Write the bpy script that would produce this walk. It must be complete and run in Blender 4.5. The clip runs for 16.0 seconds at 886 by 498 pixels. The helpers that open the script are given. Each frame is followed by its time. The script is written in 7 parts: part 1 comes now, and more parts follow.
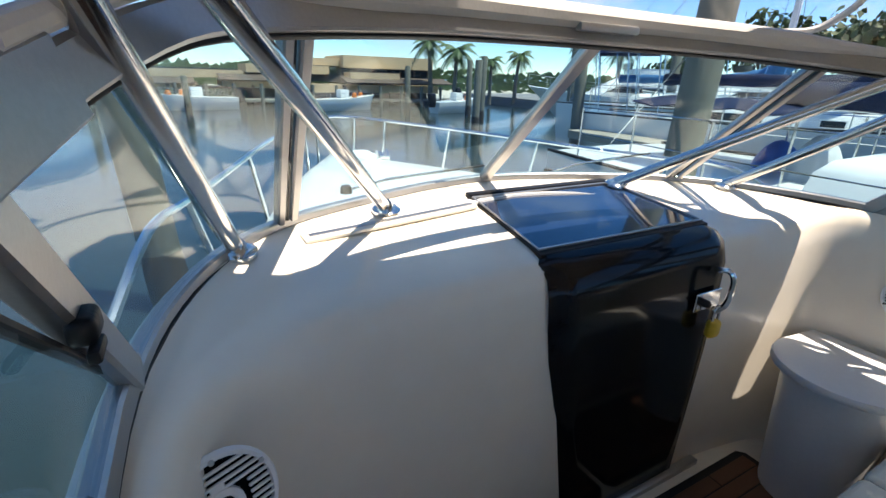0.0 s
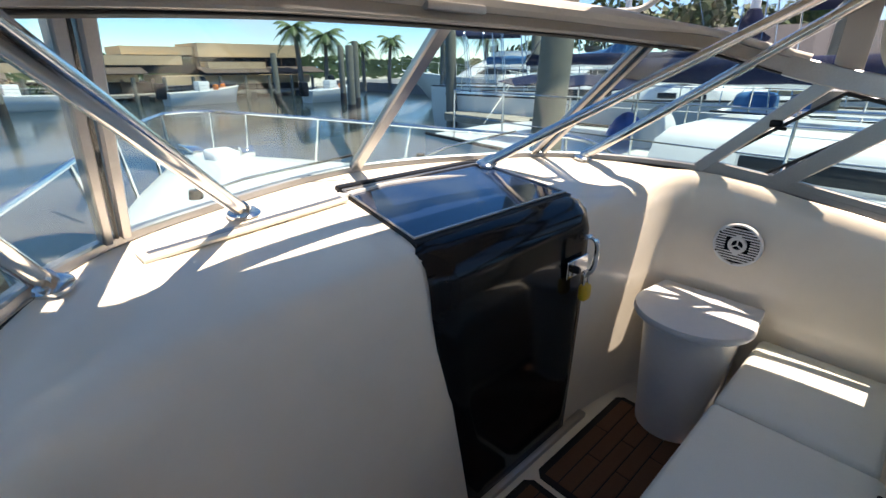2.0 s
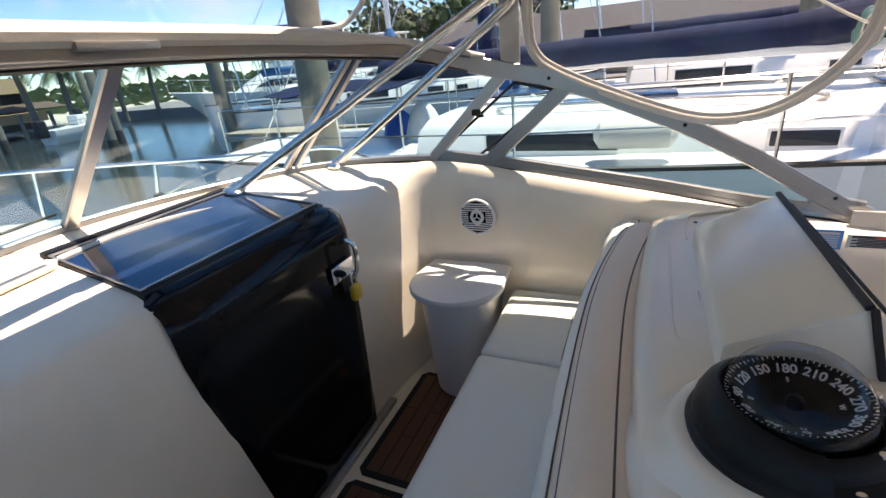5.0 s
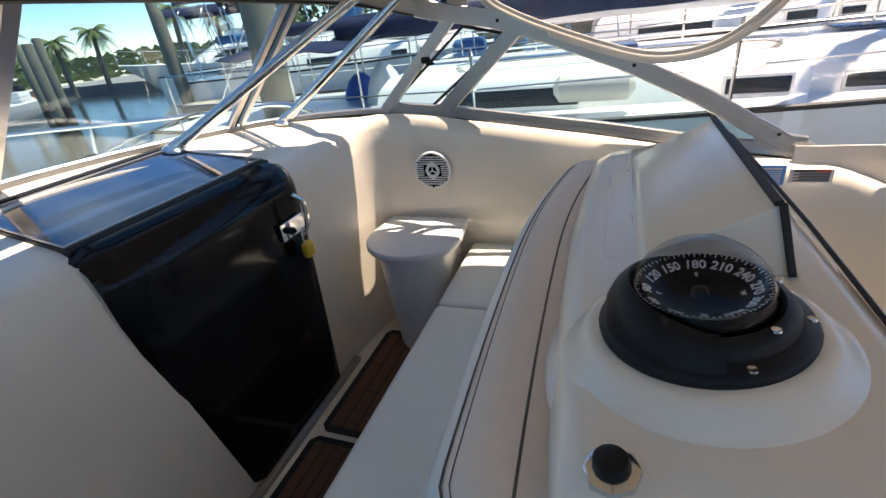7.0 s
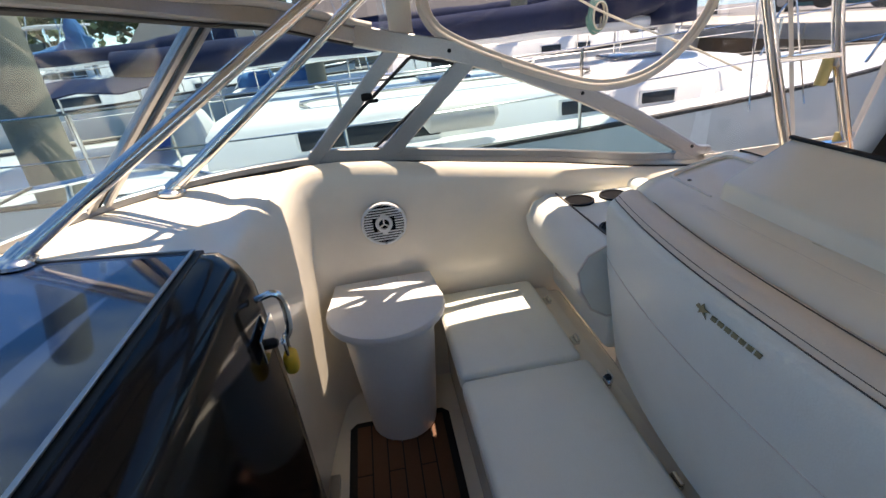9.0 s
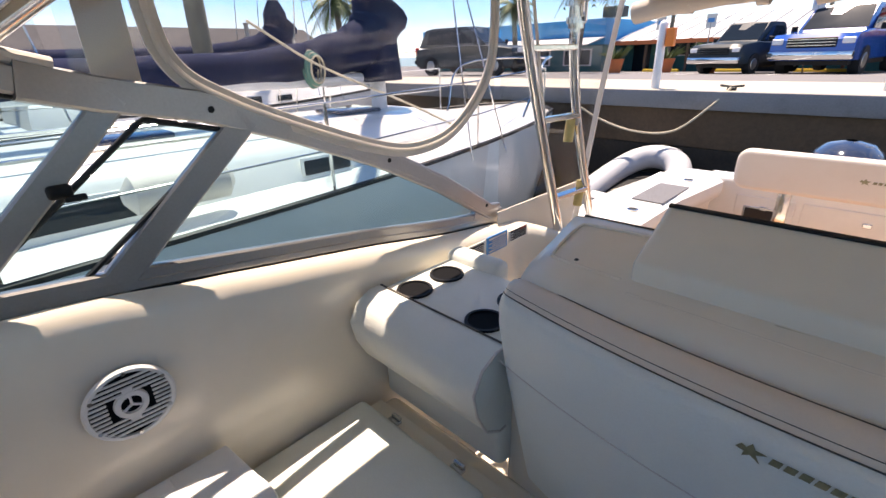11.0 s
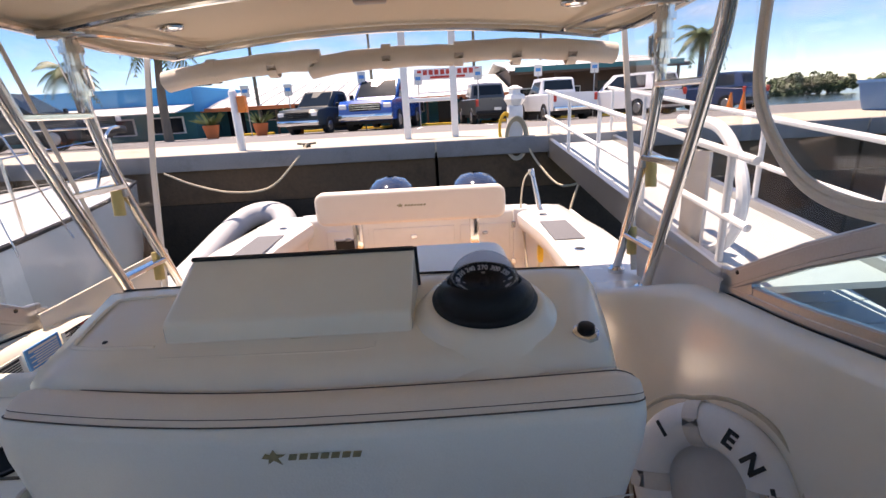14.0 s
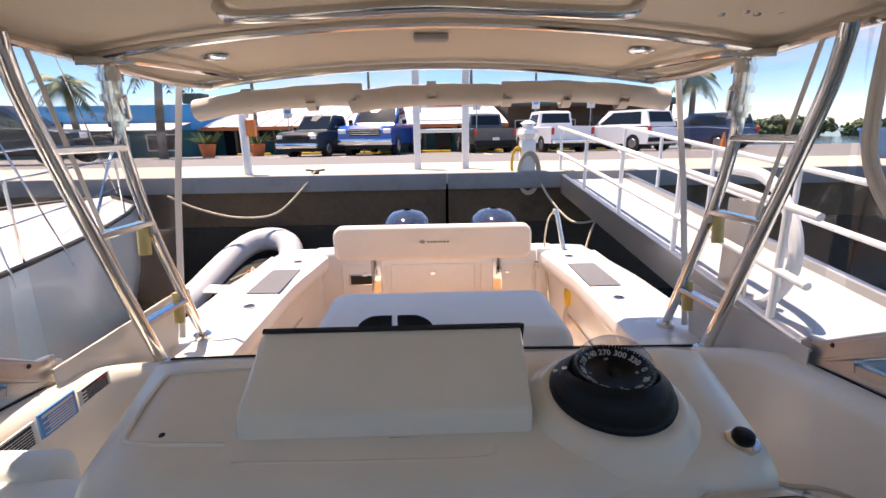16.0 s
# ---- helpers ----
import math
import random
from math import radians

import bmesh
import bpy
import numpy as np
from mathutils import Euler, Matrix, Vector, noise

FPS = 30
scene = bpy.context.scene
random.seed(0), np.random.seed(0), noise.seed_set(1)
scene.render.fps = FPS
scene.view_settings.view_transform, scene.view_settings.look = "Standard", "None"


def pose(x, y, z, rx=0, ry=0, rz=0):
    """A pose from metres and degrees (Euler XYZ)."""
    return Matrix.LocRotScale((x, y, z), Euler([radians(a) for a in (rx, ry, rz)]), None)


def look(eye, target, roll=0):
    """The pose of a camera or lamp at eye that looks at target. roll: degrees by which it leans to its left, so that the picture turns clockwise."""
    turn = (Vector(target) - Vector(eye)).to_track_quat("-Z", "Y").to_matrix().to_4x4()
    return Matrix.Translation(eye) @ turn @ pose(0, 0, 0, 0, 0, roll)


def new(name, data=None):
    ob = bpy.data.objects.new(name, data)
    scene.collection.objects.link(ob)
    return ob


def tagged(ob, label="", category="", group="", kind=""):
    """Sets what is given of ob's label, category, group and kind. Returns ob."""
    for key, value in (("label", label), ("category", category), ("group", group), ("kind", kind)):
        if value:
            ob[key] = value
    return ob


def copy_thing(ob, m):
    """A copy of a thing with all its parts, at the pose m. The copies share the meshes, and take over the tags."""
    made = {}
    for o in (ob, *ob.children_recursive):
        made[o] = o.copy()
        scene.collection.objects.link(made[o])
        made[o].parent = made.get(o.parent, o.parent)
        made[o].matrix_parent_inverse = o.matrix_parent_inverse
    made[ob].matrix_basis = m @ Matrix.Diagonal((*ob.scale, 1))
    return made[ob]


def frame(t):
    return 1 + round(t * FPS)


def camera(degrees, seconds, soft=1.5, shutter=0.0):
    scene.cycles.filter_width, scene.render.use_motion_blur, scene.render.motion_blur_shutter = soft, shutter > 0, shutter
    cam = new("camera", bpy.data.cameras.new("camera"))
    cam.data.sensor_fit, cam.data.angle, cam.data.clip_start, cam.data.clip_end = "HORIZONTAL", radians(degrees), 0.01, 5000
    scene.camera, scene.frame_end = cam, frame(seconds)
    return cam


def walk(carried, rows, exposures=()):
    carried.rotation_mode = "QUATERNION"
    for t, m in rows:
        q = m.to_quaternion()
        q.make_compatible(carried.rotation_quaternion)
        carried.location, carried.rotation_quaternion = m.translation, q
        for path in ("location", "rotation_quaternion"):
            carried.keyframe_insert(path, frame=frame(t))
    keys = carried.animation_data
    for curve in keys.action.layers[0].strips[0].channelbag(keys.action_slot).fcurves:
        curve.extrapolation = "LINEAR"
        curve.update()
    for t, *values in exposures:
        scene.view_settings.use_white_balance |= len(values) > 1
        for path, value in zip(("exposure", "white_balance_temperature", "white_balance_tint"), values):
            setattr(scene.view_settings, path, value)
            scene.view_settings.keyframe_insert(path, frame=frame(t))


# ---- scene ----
cam = camera(88.2, 16.0)
PATH = [
    (0, (-1.130, 0.493, 1.638), (-0.227, 2.129, 0.925), 1.8),
    (0.5, (-1.105, 0.509, 1.625), (-0.129, 2.067, 0.840), 1.4),
    (1, (-1.063, 0.555, 1.600), (0.017, 2.036, 0.799), 1.4),
    (1.5, (-1.042, 0.558, 1.636), (0.145, 1.964, 0.850), 0.8),
    (2, (-1.040, 0.510, 1.632), (0.221, 1.864, 0.875), 0.2),
    (2.5, (-1.020, 0.488, 1.652), (0.305, 1.766, 0.871), 0.1),
    (3, (-1.000, 0.445, 1.666), (0.395, 1.651, 0.890), -0.5),
    (3.5, (-0.980, 0.393, 1.668), (0.501, 1.497, 0.901), -1.5),
    (4, (-0.963, 0.348, 1.667), (0.575, 1.375, 0.907), -2.8),
    (4.5, (-0.946, 0.296, 1.669), (0.658, 1.219, 0.912), -4.2),
    (5, (-0.929, 0.232, 1.672), (0.745, 1.004, 0.896), -5.6),
    (5.2, (-0.919, 0.210, 1.668), (0.780, 0.918, 0.885), -5.5),
    (7.3, (-0.909, 0.147, 1.569), (0.747, 0.816, 0.668), -7.0),
    (7.5, (-0.911, 0.175, 1.569), (0.762, 0.817, 0.680), -6.9),
    (8, (-0.873, 0.496, 1.593), (0.916, 0.748, 0.735), -5.3),
    (8.2, (-0.858, 0.703, 1.625), (0.940, 0.865, 0.763), -6.0),
    (10.3, (-0.284, 1.086, 1.645), (1.296, 0.198, 0.800), -2.7),
    (10.5, (-0.264, 1.096, 1.652), (1.269, 0.120, 0.815), -2.9),
    (11, (0.023, 1.088, 1.644), (1.322, -0.218, 0.867), -1.7),
    (11.5, (0.101, 1.101, 1.611), (1.201, -0.421, 0.924), -2.0),
    (12, (0.049, 1.131, 1.606), (0.880, -0.557, 0.927), -1.0),
    (12.5, (-0.027, 1.105, 1.614), (0.559, -0.689, 0.952), -1.3),
    (13, (-0.168, 1.060, 1.626), (0.138, -0.810, 0.988), -2.3),
    (13.5, (-0.226, 1.052, 1.619), (-0.115, -0.847, 1.001), -2.8),
    (14, (-0.264, 1.032, 1.630), (-0.252, -0.876, 1.030), -3.2),
    (14.5, (-0.295, 1.012, 1.606), (-0.260, -0.897, 1.011), -3.4),
    (15, (-0.287, 0.990, 1.597), (-0.246, -0.929, 1.032), -2.8),
    (15.5, (-0.178, 0.920, 1.650), (-0.172, -1.008, 1.115), -1.4),
    (16, (0.009, 0.854, 1.706), (-0.034, -1.083, 1.208), -0.9),
]
walk(cam, [(t, look(eye, target, roll)) for t, eye, target, roll in PATH], exposures=[(0.0, 1.52, 7100, 15), (3.0, 1.58, 7800, 19), (5.0, 1.66, 7850, 19), (7.5, 1.70, 7900, 19), (8.2, 1.68, 7900, 19), (10.5, 1.52, 7700, 20), (12.5, 1.46, 8100, 25), (16.0, 1.48, 7900, 24)])

# ---- daylight: high sun, slightly from starboard and astern ----
SUN_FROM = Vector((0.24, -0.22, 1.0)).normalized()
world = bpy.data.worlds.new("sky")
scene.world = world
world.use_nodes = True
wn, wl = world.node_tree.nodes, world.node_tree.links
wn.clear()
sky = wn.new("ShaderNodeTexSky")
sky.sky_type, sky.sun_disc = "NISHITA", False
sky.sun_elevation = math.asin(SUN_FROM.z)
sky.sun_rotation = math.atan2(SUN_FROM.x, SUN_FROM.y)
sky.air_density, sky.dust_density, sky.ozone_density, sky.altitude = 1.0, 0.1, 4.0, 2600
coord = wn.new("ShaderNodeTexCoord")
stretch = wn.new("ShaderNodeMapping")
stretch.inputs["Scale"].default_value = (1.0, 1.0, 3.2)
puffs = wn.new("ShaderNodeTexNoise")
puffs.inputs["Scale"].default_value, puffs.inputs["Detail"].default_value = 3.1, 7.0
puffs.inputs["Roughness"].default_value = 0.58
cover = wn.new("ShaderNodeValToRGB")
cover.color_ramp.elements[0].position, cover.color_ramp.elements[1].position = 0.49, 0.7
cover.color_ramp.elements[0].color, cover.color_ramp.elements[1].color = (0, 0, 0, 1), (0.8, 0.8, 0.8, 1)
clouds = wn.new("ShaderNodeMixRGB")
clouds.inputs["Color2"].default_value = (3.7, 4.05, 4.6, 1)
back = wn.new("ShaderNodeBackground")
back.inputs["Strength"].default_value = 0.1
out = wn.new("ShaderNodeOutputWorld")
wl.new(coord.outputs["Generated"], stretch.inputs["Vector"])
wl.new(stretch.outputs[0], puffs.inputs["Vector"])
wl.new(puffs.outputs["Fac"], cover.inputs["Fac"])
wl.new(cover.outputs["Color"], clouds.inputs["Fac"])
deep = wn.new("ShaderNodeHueSaturation")
deep.inputs["Saturation"].default_value, deep.inputs["Value"].default_value = 1.25, 0.92
wl.new(sky.outputs[0], deep.inputs["Color"])
wl.new(deep.outputs[0], clouds.inputs["Color1"])
wl.new(clouds.outputs[0], back.inputs["Color"])
wl.new(back.outputs[0], out.inputs["Surface"])
sun_data = bpy.data.lights.new("sun", "SUN")
sun_data.energy, sun_data.angle, sun_data.color = 3.2, radians(0.55), (1.0, 0.955, 0.88)
sun = new("sun", sun_data)
sun.matrix_world = look(SUN_FROM * 50, (0, 0, 0))


# ---- materials ----
def material(name, color, rough=0.5, metal=0.0, vary=0.12, coarse=2.0, fine=40.0, bump=0.0, stain=None, stain_amount=0.0, coat=0.0, island=0.0):
    """Principled surface with colour varied at two scales, fine relief, and stains of a second colour."""
    m = bpy.data.materials.new(name)
    m.use_nodes = True
    n, l = m.node_tree.nodes, m.node_tree.links
    p = n["Principled BSDF"]
    p.inputs["Roughness"].default_value, p.inputs["Metallic"].default_value = rough, metal
    p.inputs["Coat Weight"].default_value = coat
    p.inputs["Coat Roughness"].default_value = 0.08
    c = n.new("ShaderNodeTexCoord")
    a = n.new("ShaderNodeTexNoise")
    a.inputs["Scale"].default_value, a.inputs["Detail"].default_value = coarse, 5
    b = n.new("ShaderNodeTexNoise")
    b.inputs["Scale"].default_value, b.inputs["Detail"].default_value = fine, 3
    l.new(c.outputs["Object"], a.inputs["Vector"])
    l.new(c.outputs["Object"], b.inputs["Vector"])
    add = n.new("ShaderNodeMath")
    add.operation = "ADD"
    l.new(a.outputs["Fac"], add.inputs[0])
    l.new(b.outputs["Fac"], add.inputs[1])
    scale = n.new("ShaderNodeMapRange")
    scale.inputs["From Min"].default_value, scale.inputs["From Max"].default_value = 0.6, 1.4
    scale.inputs["To Min"].default_value, scale.inputs["To Max"].default_value = 1 - vary, 1 + vary
    l.new(add.outputs[0], scale.inputs["Value"])
    value = n.new("ShaderNodeHueSaturation")
    value.inputs["Color"].default_value = (*color, 1)
    l.new(scale.outputs[0], value.inputs["Value"])
    last = value.outputs["Color"]
    if island:
        info = n.new("ShaderNodeObjectInfo")
        spread = n.new("ShaderNodeMapRange")
        spread.inputs["To Min"].default_value, spread.inputs["To Max"].default_value = 1 - island, 1 + island
        l.new(info.outputs["Random"], spread.inputs["Value"])
        each = n.new("ShaderNodeHueSaturation")
        l.new(last, each.inputs["Color"])
        l.new(spread.outputs[0], each.inputs["Value"])
        last = each.outputs["Color"]
    if stain:
        s = n.new("ShaderNodeTexNoise")
        s.inputs["Scale"].default_value, s.inputs["Detail"].default_value, s.inputs["Roughness"].default_value = coarse * 1.7, 8, 0.7
        l.new(c.outputs["Object"], s.inputs["Vector"])
        r = n.new("ShaderNodeMapRange")
        r.inputs["From Min"].default_value, r.inputs["From Max"].default_value = 0.5, 0.75
        r.inputs["To Max"].default_value = stain_amount
        l.new(s.outputs["Fac"], r.inputs["Value"])
        mix = n.new("ShaderNodeMixRGB")
        mix.inputs["Color2"].default_value = (*stain, 1)
        l.new(r.outputs[0], mix.inputs["Fac"])
        l.new(last, mix.inputs["Color1"])
        last = mix.outputs[0]
    l.new(last, p.inputs["Base Color"])
    rr = n.new("ShaderNodeMapRange")
    rr.inputs["To Min"].default_value, rr.inputs["To Max"].default_value = rough * 0.8, min(1.0, rough * 1.2)
    l.new(a.outputs["Fac"], rr.inputs["Value"])
    l.new(rr.outputs[0], p.inputs["Roughness"])
    if bump:
        bp = n.new("ShaderNodeBump")
        bp.inputs["Strength"].default_value, bp.inputs["Distance"].default_value = bump, 0.01
        l.new(b.outputs["Fac"], bp.inputs["Height"])
        l.new(bp.outputs[0], p.inputs["Normal"])
    return m


def clear_sheet(name, tint, gloss_rough=0.02, haze=0.0, haze_color=(0.8, 0.8, 0.8), strength=1.0):
    """Thin clear sheet: light goes straight through, tinted; gloss grows at grazing angles; scuffs add a faint haze."""
    m = bpy.data.materials.new(name)
    m.use_nodes = True
    n, l = m.node_tree.nodes, m.node_tree.links
    n.clear()
    o = n.new("ShaderNodeOutputMaterial")
    t = n.new("ShaderNodeBsdfTransparent")
    t.inputs["Color"].default_value = (*tint, 1)
    g = n.new("ShaderNodeBsdfGlossy")
    g.inputs["Roughness"].default_value = gloss_rough
    f = n.new("ShaderNodeLayerWeight")
    f.inputs["Blend"].default_value = 0.5
    p = n.new("ShaderNodeMath")
    p.operation = "POWER"
    p.inputs[1].default_value = 4.0
    l.new(f.outputs["Facing"], p.inputs[0])
    k = n.new("ShaderNodeMath")
    k.operation = "MULTIPLY_ADD"
    k.inputs[1].default_value, k.inputs[2].default_value = 0.5 * strength, 0.035 * strength
    l.new(p.outputs[0], k.inputs[0])
    mix = n.new("ShaderNodeMixShader")
    l.new(k.outputs[0], mix.inputs["Fac"])
    l.new(t.outputs[0], mix.inputs[1])
    l.new(g.outputs[0], mix.inputs[2])
    last = mix.outputs[0]
    if haze:
        d = n.new("ShaderNodeBsdfDiffuse")
        d.inputs["Color"].default_value = (*haze_color, 1)
        c = n.new("ShaderNodeTexCoord")
        s = n.new("ShaderNodeTexNoise")
        s.inputs["Scale"].default_value, s.inputs["Detail"].default_value, s.inputs["Distortion"].default_value = 2.6, 9, 1.4
        r = n.new("ShaderNodeMapRange")
        r.inputs["From Min"].default_value, r.inputs["From Max"].default_value = 0.42, 0.8
        r.inputs["To Min"].default_value, r.inputs["To Max"].default_value = haze * 0.25, haze * 2.2
        l.new(c.outputs["Object"], s.inputs["Vector"])
        l.new(s.outputs["Fac"], r.inputs["Value"])
        both = n.new("ShaderNodeMixShader")
        l.new(r.outputs[0], both.inputs["Fac"])
        l.new(last, both.inputs[1])
        l.new(d.outputs[0], both.inputs[2])
        last = both.outputs[0]
    l.new(last, o.inputs["Surface"])
    return m


GEL = material("cream_gelcoat", (0.86, 0.785, 0.655), 0.22, vary=0.03, coarse=1.5, fine=9, stain=(0.55, 0.46, 0.34), stain_amount=0.12, coat=0.3)
GEL_WHITE = material("white_gelcoat", (0.80, 0.79, 0.75), 0.25, vary=0.03, coarse=1.2, fine=14, stain=(0.6, 0.56, 0.48), stain_amount=0.12, coat=0.3)
NONSKID = material("grey_nonskid", (0.16, 0.16, 0.17), 0.8, vary=0.15, fine=260, bump=0.5)
VINYL = material("white_seat_vinyl", (0.82, 0.83, 0.755), 0.42, vary=0.03, coarse=3, fine=230, bump=0.12, stain=(0.6, 0.57, 0.48), stain_amount=0.15)
VINYL_CREAM = material("cream_seat_vinyl", (0.8, 0.71, 0.6), 0.42, vary=0.03, coarse=3, fine=230, bump=0.12, stain=(0.55, 0.45, 0.33), stain_amount=0.15)
SEAM = material("dark_seam_thread", (0.12, 0.1, 0.08), 0.8, vary=0.2)
BLACK_GLOSS = material("black_gloss_acrylic", (0.006, 0.006, 0.007), 0.1, vary=0.2, coarse=3, fine=30)
BLACK_GLOSS.node_tree.nodes["Principled BSDF"].inputs["Specular IOR Level"].default_value = 0.22
BLACK_PLASTIC = material("black_plastic", (0.008, 0.008, 0.009), 0.45, vary=0.2, fine=120, bump=0.08)
BLACK_PLASTIC.node_tree.nodes["Principled BSDF"].inputs["Specular IOR Level"].default_value = 0.25
RUBBER = material("black_rubber", (0.012, 0.012, 0.012), 0.6, vary=0.2, fine=80)
SMOKED = material("smoked_hatch_glass", (0.008, 0.02, 0.055), 0.03, vary=0.1, coat=1.0)
STEEL = material("polished_stainless", (0.72, 0.71, 0.69), 0.13, 1.0, vary=0.05, coarse=4, fine=60)
ALU = material("brushed_aluminium", (0.42, 0.415, 0.41), 0.34, 0.9, vary=0.07, coarse=5, fine=140, bump=0.05, stain=(0.36, 0.33, 0.29), stain_amount=0.3)
GLASS = clear_sheet("tinted_window_glass", (0.75, 0.88, 0.9), 0.015, haze=0.008, haze_color=(0.75, 0.8, 0.85), strength=0.8)
CLEAR_VINYL = clear_sheet("scuffed_clear_vinyl", (0.93, 0.93, 0.93), 0.04, haze=0.012, haze_color=(0.8, 0.78, 0.76), strength=0.8)
CANVAS = material("cream_canvas", (0.67, 0.61, 0.545), 0.85, vary=0.06, coarse=4, fine=320, bump=0.25, stain=(0.42, 0.36, 0.28), stain_amount=0.2)
PIPING = material("off_white_piping", (0.68, 0.63, 0.57), 0.6, vary=0.05, coarse=5, fine=120, bump=0.1)
HEADLINER = material("beige_hardtop_liner", (0.66, 0.58, 0.46), 0.6, vary=0.04, coarse=1.5, fine=180, bump=0.08)
TEAK_DARK = material("brown_foam_decking", (0.125, 0.056, 0.028), 0.75, vary=0.18, coarse=6, fine=150, bump=0.2)
TEAK_LINE = material("black_deck_seam", (0.015, 0.012, 0.01), 0.8)
TEAK = material("honey_teak", (0.42, 0.2, 0.08), 0.6, vary=0.2, coarse=5, fine=90, bump=0.15, island=0.15)
WHITE_PLASTIC = material("white_plastic", (0.8, 0.8, 0.79), 0.35, vary=0.03, coarse=4, fine=60)
PAINT_WHITE = material("white_paint", (0.8, 0.8, 0.78), 0.5, vary=0.05, coarse=2, fine=30, stain=(0.5, 0.46, 0.4), stain_amount=0.25)
GOLD = material("worn_gold_badge", (0.33, 0.29, 0.16), 0.5, 0.3, vary=0.3, fine=90)
BRASS = material("yellow_rod_holder", (0.55, 0.42, 0.16), 0.35, 0.2, vary=0.12, fine=40)
ORANGE = material("orange_plastic", (0.75, 0.2, 0.03), 0.45, vary=0.12, fine=60)
YELLOW = material("yellow_plastic", (0.8, 0.5, 0.04), 0.45, vary=0.1, fine=60)
RED = material("red_plastic", (0.55, 0.05, 0.03), 0.5, vary=0.1)
STICKER_BLUE = material("blue_sticker", (0.05, 0.28, 0.62), 0.4, vary=0.06)
STICKER_WHITE = material("white_sticker", (0.72, 0.7, 0.64), 0.45, vary=0.05)
INK = material("black_ink", (0.02, 0.02, 0.02), 0.6)
ROPE = material("cream_rope", (0.6, 0.52, 0.38), 0.9, vary=0.2, fine=260, bump=0.5)
ROPE_GREEN = material("green_rope", (0.12, 0.28, 0.22), 0.9, vary=0.2, fine=200, bump=0.4)
CONCRETE = material("pale_concrete", (0.5, 0.45, 0.36), 0.85, vary=0.12, coarse=1.2, fine=45, bump=0.3, stain=(0.3, 0.27, 0.22), stain_amount=0.4)
# stained concrete; the shade on the cap's face is put into its darker grey
CAP = material("shade_grey_concrete_cap", (0.26, 0.26, 0.26), 0.85, vary=0.14, coarse=1.6, fine=50, bump=0.3, stain=(0.14, 0.13, 0.12), stain_amount=0.5)
SEAWALL_BROWN = material("rust_stained_concrete", (0.125, 0.08, 0.045), 0.9, vary=0.2, coarse=1.1, fine=25, bump=0.5, stain=(0.05, 0.035, 0.02), stain_amount=0.8)
DOCK_PAINT = material("weathered_dock_paint", (0.5, 0.51, 0.5), 0.7, vary=0.08, coarse=1.5, fine=30, bump=0.15, stain=(0.33, 0.33, 0.31), stain_amount=0.4, island=0.06)
SEAWALL = material("stained_seawall", (0.05, 0.038, 0.027), 0.9, vary=0.25, coarse=1.4, fine=30, bump=0.5, stain=(0.02, 0.018, 0.014), stain_amount=0.85)
ASPHALT = material("grey_asphalt", (0.2, 0.19, 0.185), 0.95, vary=0.1, coarse=0.7, fine=120, bump=0.2, stain=(0.12, 0.11, 0.11), stain_amount=0.4)
PILE = material("weathered_piling", (0.16, 0.15, 0.115), 0.9, vary=0.25, coarse=3, fine=50, bump=0.5, stain=(0.05, 0.06, 0.05), stain_amount=0.6)
DOCK_WOOD = material("grey_dock_wood", (0.3, 0.26, 0.21), 0.85, vary=0.2, coarse=3, fine=60, bump=0.3, island=0.15)
NAVY = material("navy_canvas", (0.012, 0.018, 0.05), 0.8, vary=0.2, coarse=4, fine=120, bump=0.3)
NAVY.node_tree.nodes["Principled BSDF"].inputs["Specular IOR Level"].default_value = 0.12
TEAL = material("blue_canvas", (0.02, 0.13, 0.3), 0.8, vary=0.2, coarse=4, fine=120, bump=0.3)
HULL_BLUE = material("pale_blue_hull", (0.6, 0.68, 0.7), 0.3, vary=0.05, coarse=1, fine=20, stain=(0.5, 0.48, 0.42), stain_amount=0.25, coat=0.3)
RIB = material("grey_inflatable", (0.5, 0.51, 0.53), 0.6, vary=0.05, coarse=3, fine=80, bump=0.08)
COWL = material("navy_engine_cowl", (0.03, 0.04, 0.07), 0.12, vary=0.1, coarse=3, coat=1.0)
STUCCO = material("tan_stucco", (0.66, 0.46, 0.27), 0.9, vary=0.08, coarse=0.4, fine=6, bump=0.1)
STUCCO_DARK = material("brown_fascia", (0.1, 0.065, 0.045), 0.8, vary=0.15, coarse=0.5, fine=5)
DARK_GLASS = material("dark_window", (0.015, 0.022, 0.03), 0.08, vary=0.1)
DARK_GLASS.node_tree.nodes["Principled BSDF"].inputs["Specular IOR Level"].default_value = 0.2
SHINGLE = material("grey_shingles", (0.065, 0.062, 0.065), 0.95, vary=0.2, coarse=1.2, fine=9, bump=0.4)
METAL_ROOF = material("pale_metal_roof", (0.62, 0.62, 0.6), 0.5, 0.2, vary=0.06, coarse=0.5, fine=8)
BLUE_WALL = material("bright_blue_stucco", (0.02, 0.3, 0.62), 0.8, vary=0.06, coarse=0.5, fine=8)
TEAL_WALL = material("teal_siding", (0.03, 0.16, 0.17), 0.8, vary=0.1, coarse=0.5, fine=12)
TERRACOTTA = material("terracotta", (0.6, 0.17, 0.06), 0.8, vary=0.12, coarse=2, fine=30)
TYRE = material("tyre_rubber", (0.015, 0.015, 0.015), 0.8, vary=0.2)
LEAF = material("tree_leaves", (0.05, 0.085, 0.025), 0.6, vary=0.45, coarse=0.8, fine=5)
FROND = material("palm_fronds", (0.07, 0.11, 0.03), 0.55, vary=0.4, coarse=1.0, fine=6)
